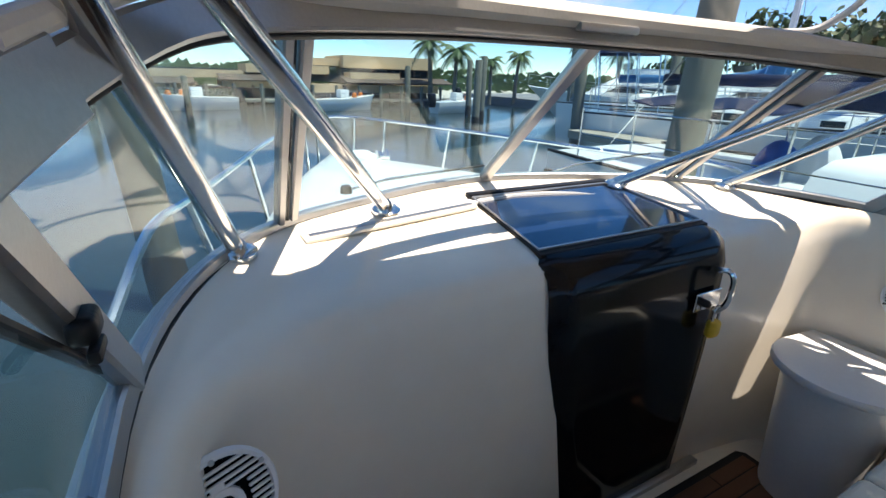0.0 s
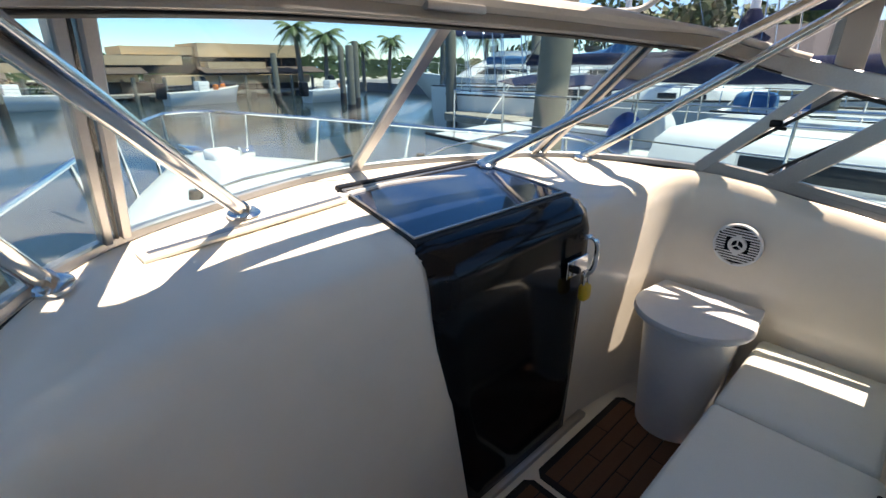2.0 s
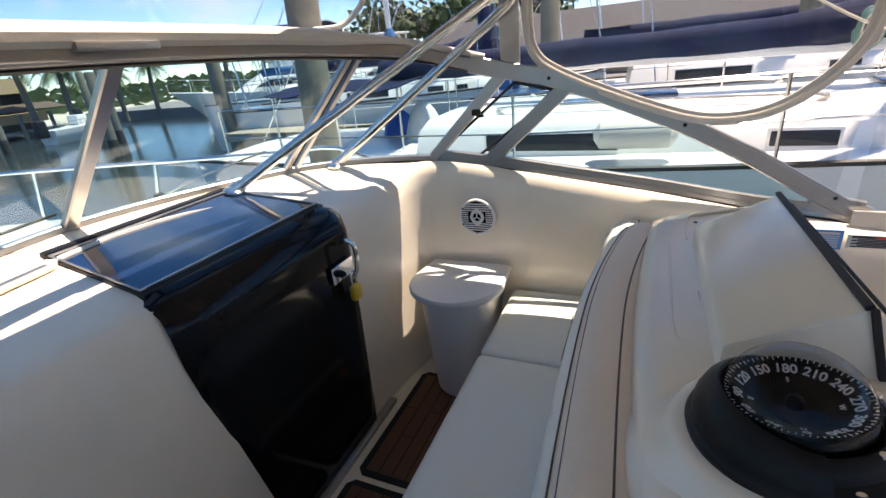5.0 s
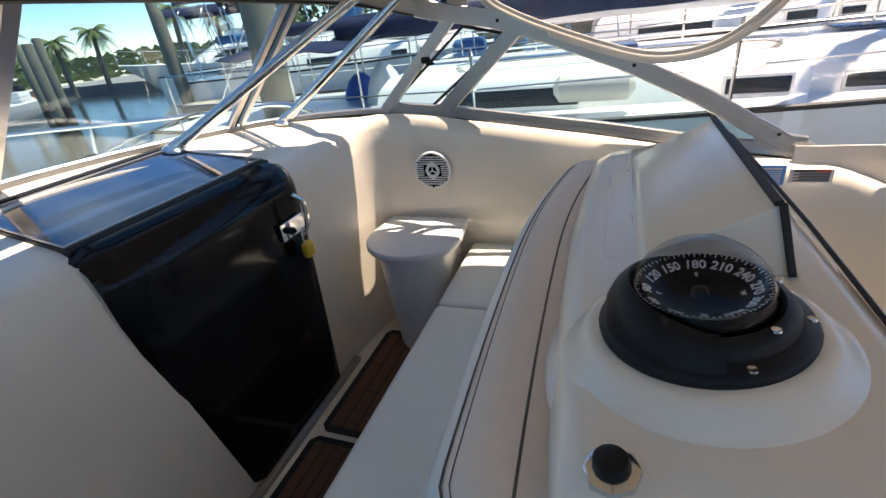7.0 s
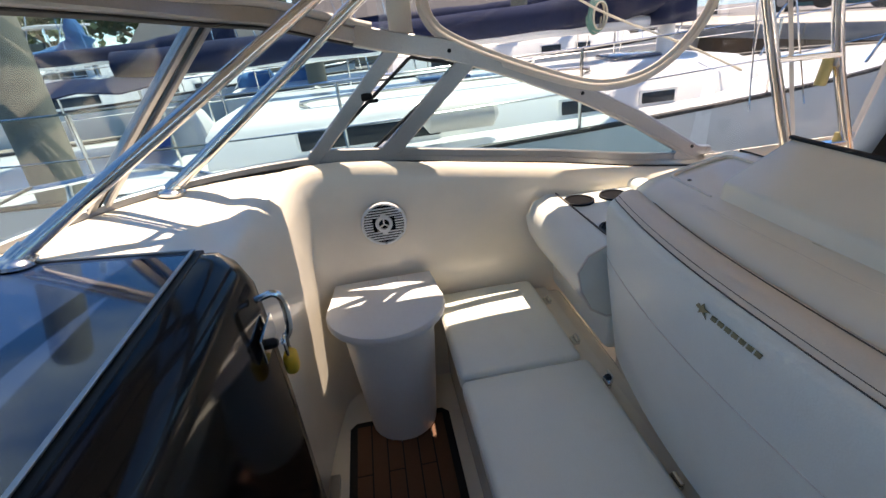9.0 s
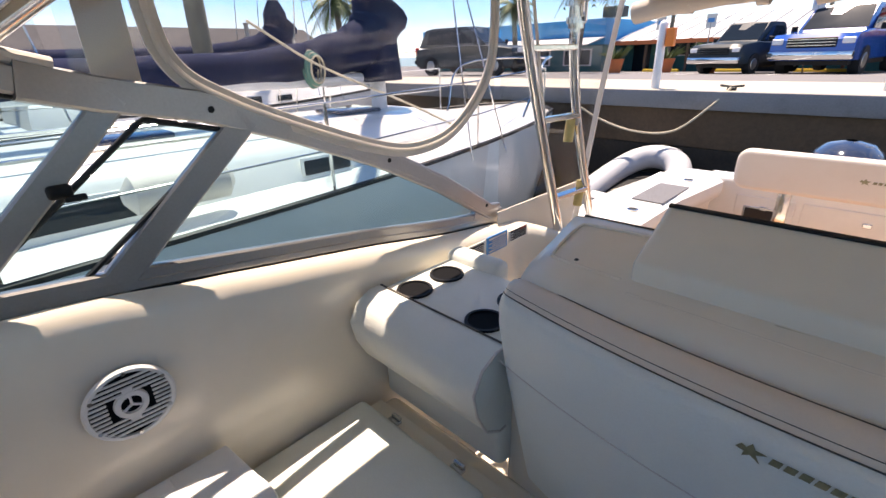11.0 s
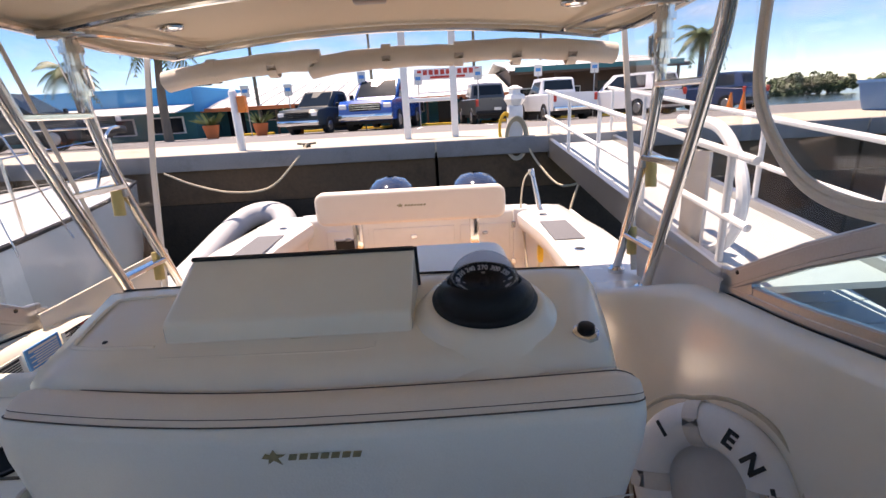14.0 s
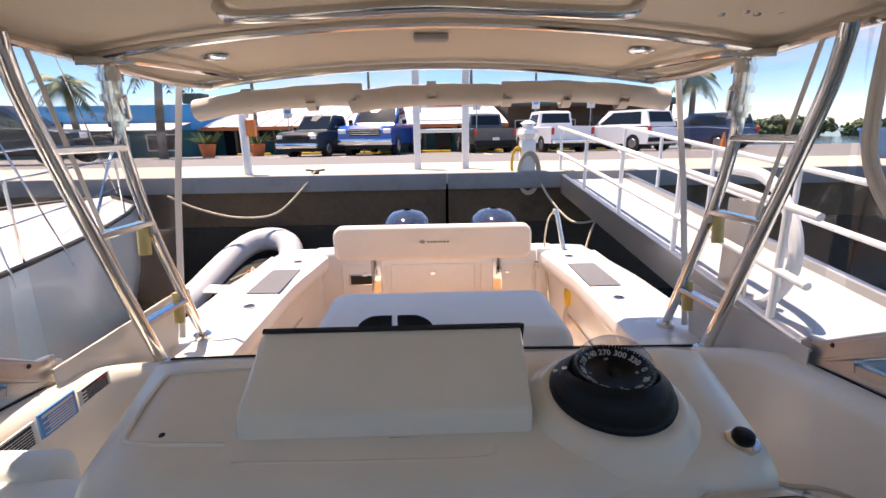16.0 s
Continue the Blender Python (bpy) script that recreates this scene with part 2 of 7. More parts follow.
BARK = material("palm_bark", (0.2, 0.16, 0.12), 0.95, vary=0.25, coarse=2, fine=30, bump=0.5)
SEALANT = material("yellowed_sealant", (0.42, 0.36, 0.2), 0.7, vary=0.25, fine=60)
# black of the compass card; also painted shade in cup holders and speaker slots
CARD_AND_SHADE_BLACK = material("matt_black_card_and_shade", (0.004, 0.004, 0.005), 0.7, vary=0.1)
CARD_AND_SHADE_BLACK.node_tree.nodes["Principled BSDF"].inputs["Specular IOR Level"].default_value = 0.1
CHROME = material("chrome_trim", (0.75, 0.75, 0.75), 0.1, 1.0, vary=0.04)


def water_material():
    m = material("harbour_water", (0.018, 0.032, 0.034), 0.14, vary=0.2, coarse=0.05, fine=0.6)
    n, l = m.node_tree.nodes, m.node_tree.links
    p = n["Principled BSDF"]
    c = n.new("ShaderNodeNewGeometry")
    p.inputs["Specular IOR Level"].default_value = 0.32
    h = []
    for s, d in ((0.9, 3), (5.0, 4)):
        t = n.new("ShaderNodeTexNoise")
        t.inputs["Scale"].default_value, t.inputs["Detail"].default_value = s, d
        l.new(c.outputs["Position"], t.inputs["Vector"])
        h.append(t)
    b0 = n.new("ShaderNodeBump")
    b0.inputs["Strength"].default_value, b0.inputs["Distance"].default_value = 0.3, 0.05
    b1 = n.new("ShaderNodeBump")
    b1.inputs["Strength"].default_value, b1.inputs["Distance"].default_value = 0.3, 0.012
    l.new(h[0].outputs["Fac"], b0.inputs["Height"])
    l.new(h[1].outputs["Fac"], b1.inputs["Height"])
    l.new(b0.outputs[0], b1.inputs["Normal"])
    l.new(b1.outputs[0], p.inputs["Normal"])
    return m


WATER = water_material()


# ---- mesh helpers ----
def finish(name, bm, mat, parent=None, label="", smooth=35, bevel=0.0, segments=2):
    """Links a bmesh as one mesh object, under a thing or part if one is given."""
    bmesh.ops.recalc_face_normals(bm, faces=bm.faces)
    me = bpy.data.meshes.new(name)
    bm.to_mesh(me)
    bm.free()
    me.materials.append(mat)
    if smooth:
        me.shade_smooth()
        me.set_sharp_from_angle(angle=radians(smooth))
    ob = new(name, me)
    if parent:
        ob.parent = parent
        ob.matrix_parent_inverse = Matrix.Identity(4)
    if label:
        ob["label"] = label
    if bevel:
        mod = ob.modifiers.new("bevel", "BEVEL")
        mod.width, mod.segments, mod.limit_method, mod.angle_limit = bevel, segments, "ANGLE", radians(40)
    return ob


part = finish


def thing(name, label, category, group="", kind="", at=None):
    ob = new(name)
    ob.empty_display_size = 0.1
    if at is not None:
        ob.matrix_basis = at if isinstance(at, Matrix) else Matrix.Translation(at)
    return tagged(ob, label, category, group, kind)


def box(x0, x1, y0, y1, z0, z1, bm=None):
    bm = bm or bmesh.new()
    bmesh.ops.create_cube(bm, size=1, matrix=Matrix.Translation(((x0 + x1) / 2, (y0 + y1) / 2, (z0 + z1) / 2)) @ Matrix.Diagonal((abs(x1 - x0), abs(y1 - y0), abs(z1 - z0), 1)))
    return bm


def rounded(x0, x1, y0, y1, z0, z1, r, seg=3, bm=None):
    """A box with all its edges rounded."""
    one = box(x0, x1, y0, y1, z0, z1)
    bmesh.ops.bevel(one, geom=one.edges[:], offset=r, segments=seg, affect="EDGES", profile=0.5)
    if bm is None:
        return one
    return joined(bm, one)


def joined(bm, other):
    me = bpy.data.meshes.new("tmp")
    other.to_mesh(me)
    other.free()
    bm.from_mesh(me)
    bpy.data.meshes.remove(me)
    return bm


def smooth_path(points, n=8):
    """Catmull-Rom through the points."""
    p = [Vector(q) for q in points]
    p = [2 * p[0] - p[1], *p, 2 * p[-1] - p[-2]]
    res = []
    for i in range(1, len(p) - 2):
        for k in range(n):
            t = k / n
            a, b, c, d = p[i - 1], p[i], p[i + 1], p[i + 2]
            res.append(0.5 * (2 * b + (c - a) * t + (2 * a - 5 * b + 4 * c - d) * t * t + (3 * b - a - 3 * c + d) * t**3))
    return res + [p[-2]]


def tube(points, r, n=10, bm=None, closed=False, flat=None):
    """A tube along the points; flat=(w, h, up) makes it a flat bar with that section."""
    bm = bm or bmesh.new()
    p = [Vector(q) for q in points]
    rings, last = [], None
    for i, q in enumerate(p):
        if closed:
            d = p[(i + 1) % len(p)] - p[i - 1]
        else:
            d = p[min(i + 1, len(p) - 1)] - p[max(i - 1, 0)]
        d.normalize()
        if flat:
            u = Vector(flat[2])
        else:
            u = last if last else (Vector((0, 0, 1)) if abs(d.z) < 0.9 else Vector((1, 0, 0)))
        a = (u - d * u.dot(d)).normalized()
        b = d.cross(a)
        last = a
        if flat:
            w, h = flat[0] / 2, flat[1] / 2
            k = min(w, h) * 0.35
            sec = [(-w + k, -h), (w - k, -h), (w, -h + k), (w, h - k), (w - k, h), (-w + k, h), (-w, h - k), (-w, -h + k)]
            rings.append([bm.verts.new(q + b * s + a * t) for s, t in sec])
        else:
            rr = r[i] if isinstance(r, (list, tuple)) else r
            rings.append([bm.verts.new(q + (a * math.cos(2 * math.pi * k / n) + b * math.sin(2 * math.pi * k / n)) * rr) for k in range(n)])
    m = len(rings[0])
    pairs = list(zip(rings, rings[1:])) + ([(rings[-1], rings[0])] if closed else [])
    for s, t in pairs:
        for k in range(m):
            bm.faces.new((s[k], s[(k + 1) % m], t[(k + 1) % m], t[k]))
    if not closed:
        bm.faces.new(rings[0][::-1])
        bm.faces.new(rings[-1])
    return bm


def sheet(rows, thick=0.0, bm=None):
    """A surface through rows of points; thick gives it a back side."""
    bm = bm or bmesh.new()
    v = [[bm.verts.new(q) for q in row] for row in rows]
    faces = []
    for a, b in zip(v, v[1:]):
        for k in range(len(a) - 1):
            faces.append(bm.faces.new((a[k], a[k + 1], b[k + 1], b[k])))
    if thick:
        bmesh.ops.recalc_face_normals(bm, faces=faces)
        bmesh.ops.solidify(bm, geom=faces, thickness=thick)
    return bm


def lathe(profile, n=24, bm=None, m=None, caps=True):
    """Turns (radius, height) pairs about the z axis."""
    bm = bm or bmesh.new()
    start = len(bm.verts)
    rings = []
    for r, z in profile:
        rings.append([bm.verts.new((r * math.cos(2 * math.pi * k / n), r * math.sin(2 * math.pi * k / n), z)) for k in range(n)])
    for a, b in zip(rings, rings[1:]):
        for k in range(n):
            bm.faces.new((a[k], a[(k + 1) % n], b[(k + 1) % n], b[k]))
    if caps:
        bm.faces.new(rings[0][::-1])
        bm.faces.new(rings[-1])
    bm.verts.ensure_lookup_table()
    if m is not None:
        bmesh.ops.transform(bm, matrix=m, verts=bm.verts[start:])
    return bm


def prism(outline, z0, z1, bm=None, m=None):
    """An outline in x and y, raised from z0 to z1."""
    bm = bm or bmesh.new()
    a = [bm.verts.new((x, y, z0)) for x, y in outline]
    b = [bm.verts.new((x, y, z1)) for x, y in outline]
    bm.faces.new(a[::-1])
    bm.faces.new(b)
    for k in range(len(a)):
        bm.faces.new((a[k], a[(k + 1) % len(a)], b[(k + 1) % len(a)], b[k]))
    if m is not None:
        bmesh.ops.transform(bm, matrix=m, verts=a + b)
    return bm


def writing(name, text, size, mat, m, parent, label="", bold=0.0, depth=0.0006, width=None):
    """Lettering from the built-in font, made into a mesh, at the pose m."""
    cu = bpy.data.curves.new("letters", "FONT")
    cu.body, cu.size, cu.align_x, cu.align_y, cu.extrude, cu.offset = text, size, "CENTER", "CENTER", depth, bold
    tmp = new("letters", cu)
    dg = bpy.context.evaluated_depsgraph_get()
    me = bpy.data.meshes.new_from_object(tmp.evaluated_get(dg))
    bpy.data.objects.remove(tmp)
    bm = bmesh.new()
    bm.from_mesh(me)
    bpy.data.meshes.remove(me)
    if width:
        xs = [v.co.x for v in bm.verts]
        k = width / (max(xs) - min(xs))
        bmesh.ops.scale(bm, vec=(k, 1, 1), verts=bm.verts)
    bmesh.ops.transform(bm, matrix=m, verts=bm.verts)
    return finish(name, bm, mat, parent, label, smooth=0)


def lerp(a, b, t):
    return a + (b - a) * t


def mirrored(points):
    return [(-x, y, z) for x, y, z in points]

# ---- the boat: sole, sides, dash and decks ----
BASE = [(0.0, 2.184, 1.212), (0.3, 2.14, 1.21), (0.6, 2.045, 1.205), (0.886, 1.92, 1.2), (1.08, 1.74, 1.195), (1.21, 1.48, 1.19), (1.272, 1.21, 1.18), (1.29, 0.905, 1.145), (1.3, 0.55, 1.09), (1.305, 0.18, 1.035), (1.315, -0.2, 0.965), (1.33, -0.6, 0.91)]
TOP = [(0.0, 1.6, 1.76), (0.3, 1.585, 1.758), (0.6, 1.53, 1.75), (0.93, 1.41, 1.727), (1.1, 1.25, 1.7), (1.2, 1.08, 1.648), (1.255, 0.88, 1.592), (1.28, 0.66, 1.545), (1.29, 0.43, 1.463), (1.298, 0.09, 1.318), (1.305, -0.2, 1.165), (1.325, -0.55, 0.95)]


def on(curve, y):
    """The point of a side curve at y, aft of the windshield's corner."""
    pts = sorted(curve[3:], key=lambda q: q[1])
    ys = [q[1] for q in pts]
    return Vector((np.interp(y, ys, [q[0] for q in pts]), y, np.interp(y, ys, [q[2] for q in pts])))


floor = tagged(part("floor", box(-1.3, 1.3, -3.0, 1.45, -0.08, 0.0), GEL), "cream moulded cockpit sole with low ridges", "floor", kind="structure")

# face of the dash in plan, from the port side to starboard, at sole and shoulder height
FACE = smooth_path([(-1.2, 0.6, 0), (-1.2, 0.95, 0), (-1.13, 1.2, 0), (-0.95, 1.31, 0), (-0.6, 1.325, 0), (0.0, 1.32, 0), (0.6, 1.32, 0), (1.0, 1.31, 0), (1.15, 1.27, 0), (1.2, 1.12, 0), (1.2, 0.8, 0)], 5)
WS = smooth_path(mirrored(BASE[::-1]) + BASE[1:], 4)
WS = [q for q in WS if q.y > 0.62]


def along(path, t):
    d = [0.0]
    for a, b in zip(path, path[1:]):
        d.append(d[-1] + (b - a).length)
    s = t * d[-1]
    k = min(max(np.searchsorted(d, s) - 1, 0), len(path) - 2)
    return path[k].lerp(path[k + 1], (s - d[k]) / max(d[k + 1] - d[k], 1e-9))


def dash_row(f, w):
    """One section of the moulding, from the sole over the shoulder to the windshield's foot."""
    way = Vector((w.x - f.x, w.y - f.y, 0))
    reach = way.length
    n = way.normalized() if reach > 1e-4 else Vector((math.copysign(1, f.x), 0, 0))
    top0 = w.z - 0.105 * min(1.0, reach / 0.5)
    soft = min(1.0, reach / 0.35)
    row = [f + n * min(0.07, reach * 0.11) * max(0.0, n.y)]
    for frac, most, dz in ((0.12, 0.075, -0.55), (0.15, 0.1, -0.3), (0.2, 0.115, -0.16), (0.26, 0.13, -0.07), (0.38, 0.15, -0.025), (0.54, 0.195, -0.002), (0.7, 0.26, 0.012)):
        k = min(most, reach * frac)
        z = top0 + (dz if dz < -0.2 else dz * lerp(0.6, 1.0, soft))
        row.append(f + n * k + Vector((0, 0, max(z, 0.05))))
    row.append(f + n * (reach * 0.88) + Vector((0, 0, w.z - 0.022)))
    row.append(Vector((w.x, w.y, w.z - 0.012)))
    row.append(Vector((w.x, w.y, w.z - 0.012)) + n * 0.05)
    row.append(Vector((w.x, w.y, w.z - 0.15)) + n * 0.07)
    return row


def wing_row(s, t):
    """From the side wall's last section to the gunwale's profile."""
    y = -0.6 - 0.6 * t
    side = dash_row(Vector((s * 1.2, y, 0)), Vector((s * 1.33, y, 0.91)))
    low = [(1.06, 0.0), (1.06, 0.3), (1.06, 0.5), (1.0, 0.56), (0.985, 0.62), (0.99, 0.66), (1.0, 0.685), (1.03, 0.7), (1.2, 0.7), (1.3, 0.7), (1.44, 0.69), (1.48, 0.64)]
    k = t * t * (3 - 2 * t)
    return [q.lerp(Vector((s * x, y, z)), k) for q, (x, z) in zip(side, low)]


rows = [wing_row(-1, 1 - i / 8) for i in range(8)]
for i in range(18):
    y = lerp(-0.6, 0.7, i / 17)
    b = on(BASE, y)
    rows.append(dash_row(Vector((-1.2, y, 0)), Vector((-b.x, y, b.z))))
FACE = [q for q in FACE if q.y > 0.7]
WS = [q for q in WS if q.y > 0.7]
for i in range(1, 62):
    rows.append(dash_row(along(FACE, i / 62), along(WS, i / 62)))
for i in range(18):
    y = lerp(0.7, -0.6, i / 17)
    b = on(BASE, y)
    rows.append(dash_row(Vector((1.2, y, 0)), Vector((b.x, y, b.z))))
rows += [wing_row(1, (i + 1) / 8) for i in range(8)]
dash = tagged(part("wall_dash", sheet(rows, 0.02), GEL, smooth=60), "glossy cream moulded dash, bulkhead and side walls under the windshield", "wall", kind="structure")

# aft cockpit: gunwales with rounded inner edge, transom
for sign, nm in ((1, "wall_gunwale_starboard"), (-1, "wall_gunwale_port")):
    rows = []
    for i in range(14):
        y = lerp(-1.18, -3.15, i / 13)
        k = max(0, (-2.2 - y) / 0.95) * 0.1
        rows.append([Vector((sign * (x - k), y, zz)) for x, zz in ((1.06, 0.0), (1.06, 0.5), (1.0, 0.56), (0.985, 0.62), (0.99, 0.675), (1.03, 0.7), (1.3, 0.7), (1.44, 0.69), (1.48, 0.64), (1.46, -0.5))])
    tagged(part(nm, sheet(rows, 0.015), GEL_WHITE, smooth=50), "white moulded gunwale with padded inner edge", "gunwale", kind="structure")
    pad = tagged(part("nonskid_pad", rounded(sign * 1.02 if sign > 0 else -1.23, sign * 1.23 if sign > 0 else -1.02, -2.5, -1.98, 0.703, 0.709, 0.002, 1), NONSKID), "dark grey non-skid pad on the white gunwale", "deck pad", "gunwale pads")
    holder = thing("rod_holder", "stainless flush rod holder ring in the gunwale", "rod holder", "flush rod holders", at=(sign * 1.12, -1.75, 0.703))
    part("ring", lathe([(0.036, 0), (0.036, 0.006), (0.026, 0.008), (0.026, 0.0)], 20), STEEL, holder)
    part("bore", lathe([(0.024, 0.0), (0.024, 0.005)], 16), RUBBER, holder)
    holder = copy_thing(holder, Matrix.Translation((sign * 1.1, -2.72, 0.703)))
tr = box(-1.05, 1.05, -3.15, -2.95, -0.4, 0.72)
tagged(part("wall_transom", tr, GEL_WHITE, bevel=0.03, segments=3), "cream transom wall with moulded hatches", "wall", kind="structure")
for x0, x1 in ((0.42, 0.8), (-0.35, 0.38), (-0.85, -0.4)):
    hatch = thing("transom_hatch", "cream moulded hatch in the transom", "hatch", "transom hatches")
    part("panel", rounded(x0, x1, -2.952, -2.94, 0.1, 0.6, 0.005, 1), GEL_WHITE, hatch)
    part("latch", rounded((x0 + x1) / 2 - 0.025, (x0 + x1) / 2 + 0.025, -2.945, -2.93, 0.5, 0.53, 0.004, 1), STEEL, hatch)
vent = thing("transom_vent", "steel-framed opening in the cream transom, its inner shade a flat black plate", "vent")
part("frame", rounded(0.5, 0.74, -2.942, -2.934, 0.42, 0.52, 0.003, 1), STEEL, vent)
# solid black plate on the frame paints the shade inside the opening
part("recess_shade", box(0.515, 0.725, -2.934, -2.931, 0.432, 0.508), RUBBER, vent)
door = thing("door_transom", "cream moulded transom door with steel hinges beside the port gunwale", "door", kind="structure")
part("leaf", rounded(-1.0, -0.88, -2.96, -2.925, 0.05, 0.72, 0.01, 2), GEL_WHITE, door)
for z in (0.2, 0.55):
    part("hinge", rounded(-0.9, -0.86, -2.93, -2.92, z, z + 0.06, 0.004, 1), STEEL, door)

# foredeck, side decks and hull
def beam(y):
    return float(np.interp(y, [-3.15, -0.6, 0.6, 1.4, 2.0, 2.6, 3.2, 3.7, 4.2, 4.55, 4.75], [1.46, 1.48, 1.43, 1.34, 1.16, 0.96, 0.76, 0.57, 0.35, 0.16, 0.02]))


def sheer(y):
    return float(np.interp(y, [-3.15, -0.9, 0.4, 1.4, 2.0, 4.75], [0.64, 0.64, 0.78, 0.86, 0.89, 0.87]))


rows = []
for i in range(21):
    t = i / 20
    y = lerp(1.95, 4.75, t)
    crown = lerp(1.19, 0.93, t)
    row = []
    for k in range(17):
        u = k / 8 - 1
        yy = y - 0.35 * abs(u) ** 1.5 * max(0.0, 1 - t * 10)
        row.append(Vector((u * beam(yy), yy, lerp(crown, sheer(yy), abs(u) ** 2.6))))
    rows.append(row)
tagged(part("deck_fore", sheet(rows, 0.03), GEL_WHITE, smooth=60), "bright white foredeck narrowing to the bow", "deck", kind="structure")
for sign, nm, nd in ((1, "hull_starboard", "deck_side_starboard"), (-1, "hull_port", "deck_side_port")):
    rows = []
    for i in range(28):
        y = lerp(-3.15, 4.78, i / 27)
        half, tp, tt = beam(y), sheer(y), max(0, (y - 1.95) / 2.8)
        rows.append([Vector((sign * half, y, tp)), Vector((sign * (half + 0.02), y, tp - 0.05)), Vector((sign * half * 0.97, y, 0.2)), Vector((sign * half * 0.85, y - 0.1 * tt, -0.62))])
    tagged(part(nm, sheet(rows, 0.02), GEL_WHITE, smooth=60), "white hull side of the boat", "hull", kind="structure")
    rows = []
    for i in range(18):
        y = lerp(-0.9, 1.72, i / 17)
        inner = on(BASE, max(y, -0.6))
        rows.append([Vector((sign * (inner.x + 0.01), y, inner.z - 0.1)), Vector((sign * lerp(inner.x, beam(y), 0.5), y, lerp(inner.z - 0.12, sheer(y), 0.5))), Vector((sign * beam(y), y, sheer(y) + 0.005))])
    tagged(part(nd, sheet(rows, 0.01), GEL_WHITE, smooth=60), "white side deck outside the windshield", "deck", kind="structure")

rail = thing("bow_rail", "polished stainless bow rail on stanchions round the foredeck", "railing")
pts = []
for i in range(33):
    u = i / 16 - 1
    a = abs(u)
    y = lerp(4.55, 1.55, max(0.0, (a - 0.18) / 0.82) ** 1.25)
    half = beam(y) * 1.04 if a > 0.18 else beam(4.55) * 1.04 * a / 0.18
    z = lerp(1.27, 1.24, min(1, a * 1.3)) if a < 0.95 else 1.1
    pts.append(Vector((math.copysign(half, u), y, z)))
part("top_rail", tube(smooth_path(pts, 3), 0.013, 8), STEEL, rail)
for i in (2, 5, 8, 11, 13, 19, 21, 24, 27, 30):
    q = pts[i]
    part("stanchion", tube([q, Vector((q.x * 0.93, q.y + 0.03, sheer(q.y)))], 0.011, 8), STEEL, rail)
windlass = thing("windlass", "white anchor windlass on the foredeck by the bow", "windlass")
part("housing", rounded(-0.09, 0.09, 3.75, 4.0, 0.98, 1.07, 0.03, 3), WHITE_PLASTIC, windlass)
part("drum", lathe([(0.05, 0), (0.03, 0.03), (0.03, 0.06), (0.05, 0.09)], 18, m=pose(0.12, 3.87, 1.03, 0, 90, 0)), STEEL, windlass)
part("anchor_roller", rounded(-0.05, 0.05, 4.4, 4.8, 0.94, 1.0, 0.015, 2), STEEL, windlass)
for x in (-0.62, 0.4):
    wiper = thing("wiper", "thin steel windshield wiper resting on the glass", "wiper", "wipers")
    part("arm", tube([(x, 2.22, 1.2), (x + 0.16, 2.2, 1.235), (x + 0.38, 2.12, 1.27)], 0.006, 6), STEEL, wiper)
    part("blade", tube([(x + 0.16, 2.21, 1.235), (x + 0.55, 2.08, 1.29)], 0.005, 6), RUBBER, wiper)
    part("motor_cap", lathe([(0.025, 0), (0.02, 0.03)], 14, m=pose(x, 2.22, 1.19)), BLACK_PLASTIC, wiper)

# ---- windshield ----
screen = thing("windshield", "aluminium-framed wraparound windshield with tinted panes and raked posts", "windshield")
full_base = smooth_path(mirrored(BASE[::-1]) + BASE[1:], 4)
full_top = smooth_path(mirrored(TOP[::-1]) + TOP[1:], 4)
part("sill", tube(full_base, 0, flat=(0.035, 0.03, (0, 0, 1))), ALU, screen)
part("gasket", tube([q + Vector((-0.004 * q.x, -0.012 if q.y > 1.3 else 0, -0.02)) for q in full_base], 0, flat=(0.022, 0.008, (0, 0, 1))), RUBBER, screen, "thin black gasket under the sill")
part("header_seal", tube([q + Vector((0, 0.004 if q.y > 1.2 else 0, -0.031)) for q in full_top if q.y > 0.95], 0, flat=(0.02, 0.01, (0, 0.35, 1))), RUBBER, screen, "black rubber seal under the header")
part("header", tube(full_top, 0, flat=(0.03, 0.055, (0, 0.35, 1))), ALU, screen)


def post(a, b, w, d=0.03, nm="post"):
    a, b = Vector(a), Vector(b)
    return part(nm, tube([a, a.lerp(b, 0.5), b], 0, flat=(w, d, (a.x * 0.5, 1, 0.6))), ALU, screen)


def pane(lo, hi, n=8):
    rows = [[Vector(a).lerp(Vector(b), k / 3) for k in range(4)] for a, b in zip(lo, hi)]
    ob = part("pane", sheet(rows, 0.005), GLASS, screen, "blue-green tinted glass pane", smooth=60)
    ob.visible_shadow = False
    return ob


def span(curve, i, j, n=4):
    return smooth_path(curve[i : j + 1], n)


